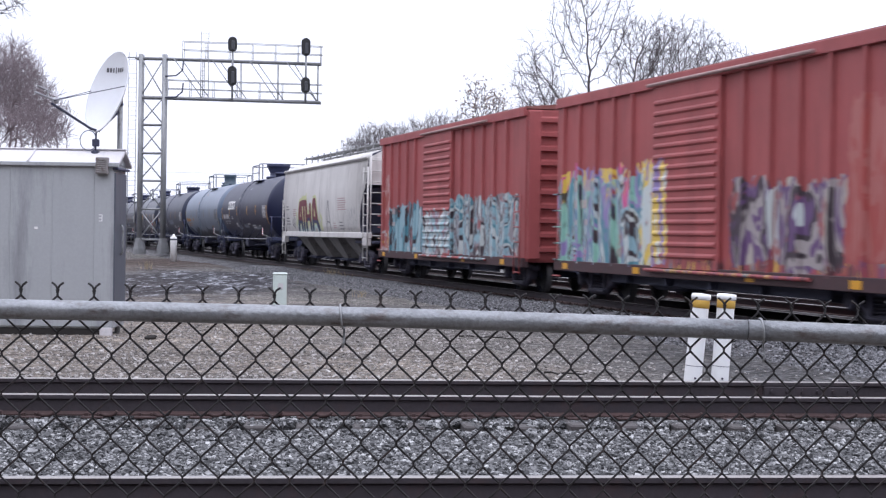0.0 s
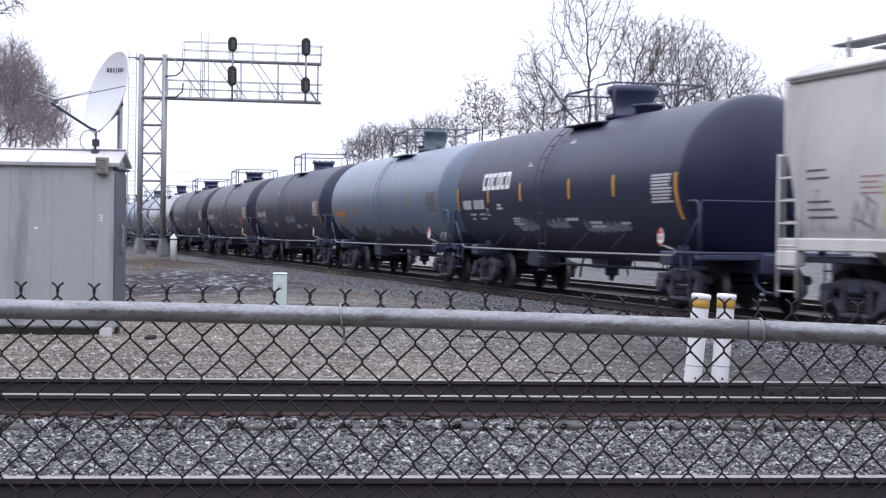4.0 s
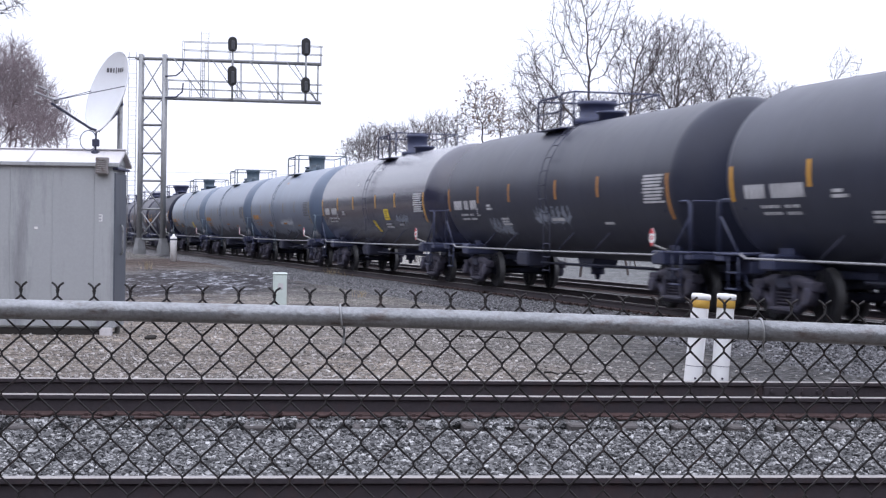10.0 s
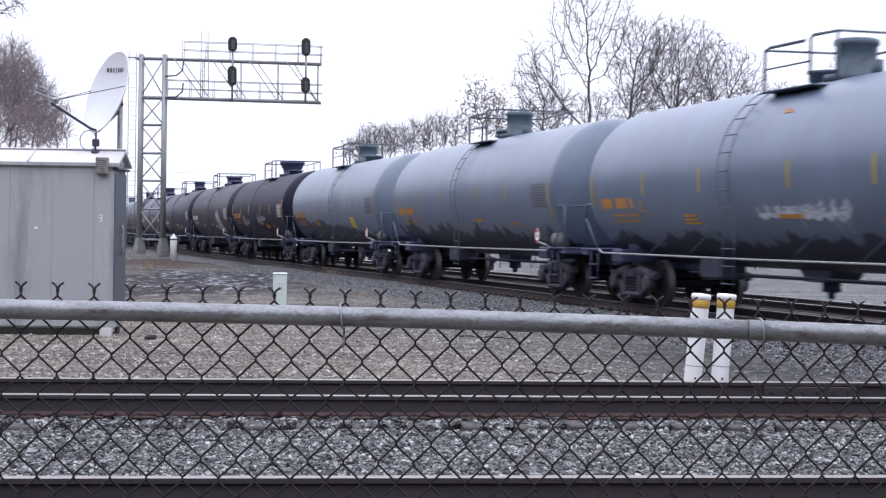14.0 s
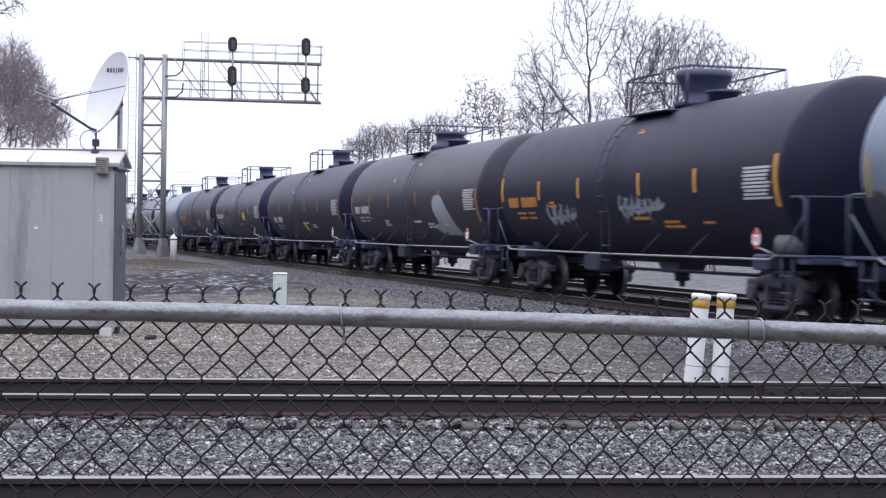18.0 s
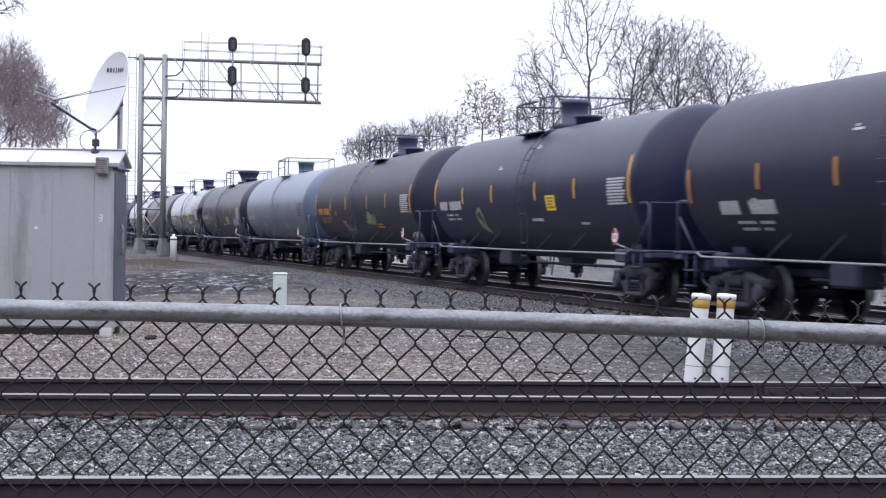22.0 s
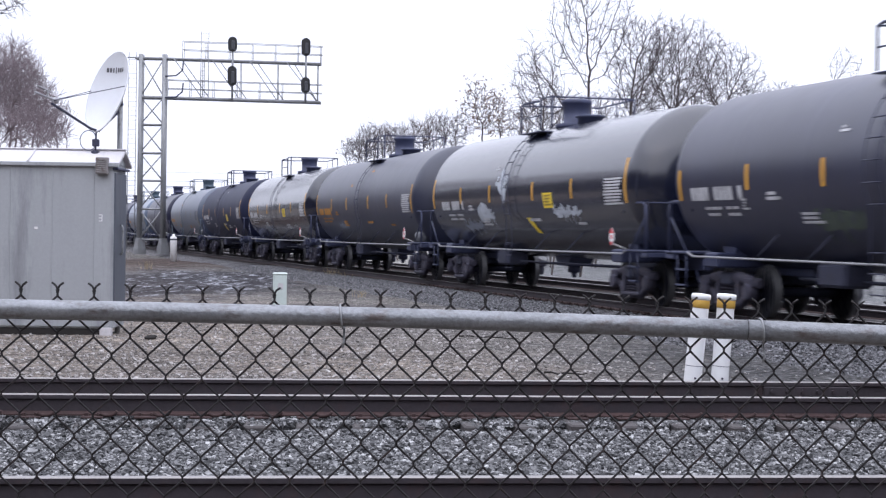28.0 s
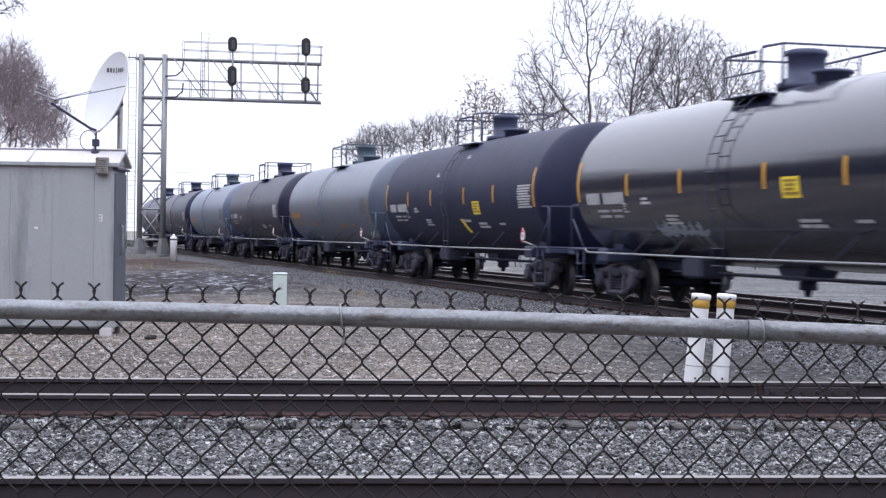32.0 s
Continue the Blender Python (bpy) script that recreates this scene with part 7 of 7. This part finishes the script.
tree("bare_shrub", "rounded leafless shrub with fine upright twigs", 0.52, 96, 53, [(0.0, 7.7, 0.92, 1.05)], 640, 1.5, shoots=2.3, length=0.8, r=0.01, category='shrub', limbs=5, stems=3, leaves=30)
tree("bare_shrub", "rounded leafless shrub with fine upright twigs", -0.64, 98, 58, [(0.0, 7.82, 0.87, 1.2)], 704, 1.5, shoots=2.3, length=0.8, r=0.01, category='shrub', limbs=5, stems=3, leaves=30)
tree("bare_shrub", "rounded leafless shrub with fine upright twigs", -1.71, 102, 54, [(0.0, 7.72, 0.97, 1.04)], 640, 1.5, shoots=2.3, length=0.8, r=0.01, category='shrub', limbs=5, stems=3, leaves=30)
tree("bare_shrub", "rounded leafless shrub with fine upright twigs", -3.1, 108, 59, [(0.0, 7.89, 1.03, 0.96)], 768, 1.5, shoots=2.3, length=0.8, r=0.01, category='shrub', limbs=5, stems=3, leaves=30)
tree("bare_shrub", "rounded leafless shrub with fine upright twigs", -4.66, 112, 55, [(0.0, 7.92, 1.38, 1.22)], 1344, 1.5, shoots=2.3, length=0.8, r=0.01, category='shrub', limbs=5, stems=3, leaves=30)
tree("bare_shrub", "rounded leafless shrub with fine upright twigs", -6.07, 114, 60, [(0.08, 7.45, 1.17, 0.93)], 832, 1.5, shoots=2.3, length=0.8, r=0.01, category='shrub', limbs=5, stems=3, leaves=30)
tree("bare_shrub", "tall leafless brush with fine upright twigs", 4.64, 90, 83, [(0.0, 7.94, 0.92, 1.11)], 220, 2.0, shoots=2.2, length=0.8, r=0.008, category="shrub", limbs=5, stems=3)
tree("bare_shrub", "tall leafless brush with fine upright twigs", 6.17, 90, 84, [(0.0, 8.40, 1.04, 1.23)], 280, 2.0, shoots=2.2, length=0.8, r=0.008, category="shrub", limbs=5, stems=3)
tree("bare_shrub", "tall leafless brush with fine upright twigs", 8.35, 92, 85, [(0.0, 8.71, 1.26, 1.32)], 340, 2.0, shoots=2.2, length=0.8, r=0.008, category="shrub", limbs=5, stems=3)
tree("bare_shrub", "tall leafless brush with fine upright twigs", 10.55, 92, 86, [(0.0, 9.02, 1.26, 1.41)], 340, 2.0, shoots=2.2, length=0.8, r=0.008, category="shrub", limbs=5, stems=3)
tree("bare_shrub", "tall leafless brush with fine upright twigs", 12.86, 94, 87, [(0.0, 9.18, 1.28, 1.28)], 300, 2.0, shoots=2.2, length=0.8, r=0.008, category="shrub", limbs=5, stems=3)
tree("bare_shrub", "tall leafless brush with fine upright twigs", 15.27, 94, 88, [(0.0, 9.34, 1.28, 1.15)], 300, 2.0, shoots=2.2, length=0.8, r=0.008, category="shrub", limbs=5, stems=3)
tree("bare_shrub", "tall leafless brush with fine upright twigs", 18.05, 96, 89, [(0.0, 9.57, 1.11, 0.92)], 240, 2.0, shoots=2.2, length=0.8, r=0.008, category="shrub", limbs=5, stems=3)
# thicket behind the shed
tree("bare_tree", "brown leafless tree in the thicket behind the shed", -17.29, 62, 61, [(0.11, 7.19, 1.27, 1.8)], 1456, 2.6, shoots=3.0, length=0.75, r=0.0085, mat=THICKET, limbs=6)
tree("bare_tree", "brown leafless tree in the thicket behind the shed", -17.41, 66, 62, [(0.11, 7.76, 0.95, 1.62)], 1352, 2.6, shoots=3.0, length=0.75, r=0.0085, mat=THICKET, limbs=6)
tree("bare_tree", "brown leafless tree in the thicket behind the shed", -17.76, 70, 63, [(0.05, 7.41, 1.0, 1.62)], 1352, 2.6, shoots=3.0, length=0.75, r=0.0085, mat=THICKET, limbs=6)
tree("bare_tree", "brown leafless tree in the thicket behind the shed", -17.98, 74, 64, [(-0.05, 6.97, 0.91, 1.52)], 1081, 2.6, shoots=3.0, length=0.75, r=0.0085, mat=THICKET, limbs=6)
tree("bare_tree", "brown leafless tree in the thicket behind the shed", -18.23, 78, 65, [(-0.05, 6.59, 0.75, 1.06)], 665, 2.6, shoots=3.0, length=0.75, r=0.0085, mat=THICKET, limbs=6)
tree("bare_tree", "brown leafless tree in the thicket behind the shed", -21.71, 84, 66, [(-0.09, 8.82, 1.43, 2.29)], 1248, 2.6, shoots=3.0, length=0.75, r=0.0085, mat=THICKET, limbs=6)
tree("bare_tree", "brown leafless tree in the thicket behind the shed", -21.49, 88, 67, [(-0.24, 7.51, 1.5, 1.5)], 1040, 2.6, shoots=3.0, length=0.75, r=0.0085, mat=THICKET, limbs=6)
tree("bare_shrub", "dense brown leafless brush behind the shed", -15.72, 58, 91, [(0.0, 5.35, 0.79, 0.89)], 540, 1.6, shoots=2.5, length=0.6, r=0.0085, category="shrub", mat=THICKET, limbs=5, stems=3)
tree("bare_shrub", "dense brown leafless brush behind the shed", -15.24, 60, 92, [(0.0, 5.37, 0.82, 0.74)], 540, 1.6, shoots=2.5, length=0.6, r=0.0085, category="shrub", mat=THICKET, limbs=5, stems=3)
tree("bare_shrub", "dense brown leafless brush behind the shed", -15.27, 64, 93, [(0.0, 5.44, 0.66, 0.61)], 360, 1.6, shoots=2.5, length=0.6, r=0.0085, category="shrub", mat=THICKET, limbs=5, stems=3)
tree("bare_shrub", "dense brown leafless brush behind the shed", -16.05, 70, 94, [(0.0, 5.69, 0.38, 0.48)], 200, 1.6, shoots=2.5, length=0.6, r=0.0085, category="shrub", mat=THICKET, limbs=5, stems=3)
tree("bare_tree", "tall leafless tree whose twigs hang into view", -16.8, 45, 71, [(4.5, 7.95, 1.0, 0.5), (2.6, 8.6, 2.0, 0.9), (0.6, 8.6, 2.2, 1.6)], 1344, 5.2, shoots=1.8, length=0.6, limbs=8)


# ---- overhead wires far off ----
def wires():
    t = thing("overhead_wires", "thin dark overhead wires far behind the signals", "wires")
    for z0, z1 in ((7.2, 7.0), (6.4, 6.2)):
        b = Mesh()
        pts = []
        for k in range(13):
            f = k / 12
            pts.append((-70 + 110 * f, 150, z0 + (z1 - z0) * f - 0.5 * math.sin(math.pi * f)))
        b.tube(pts, 0.012, 4)
        part("wire", b.data("overhead_wire", BLACK), t)
    for x in (-70, 40):
        b = Mesh()
        b.tube([(x, 150, -0.4), (x, 150, 8)], [0.16, 0.11], 8)
        part("pole", b.data("wire_pole", BARK), t)


wires()


def motions():
    """The train rolls by at an even speed; its wheels turn with it."""
    for car, s in MOVERS:
        walk(car, [(0.0, main_pose(s)), (32.0, main_pose(s + SPEED * 32.0))])
    step = 1.0 / FPS
    turn = math.degrees(SPEED / WHEEL_R) * step
    rows = [(k * step, pose(0, 0, 0, 0, (turn * k) % 360.0, 0)) for k in range(32 * FPS + 1)]
    first = WHEELS[0]
    walk(first, rows)
    act = first.animation_data
    for w in WHEELS[1:]:
        w.rotation_mode = "QUATERNION"
        w.animation_data_create()
        w.animation_data.action = act.action
        w.animation_data.action_slot = act.action_slot


motions()
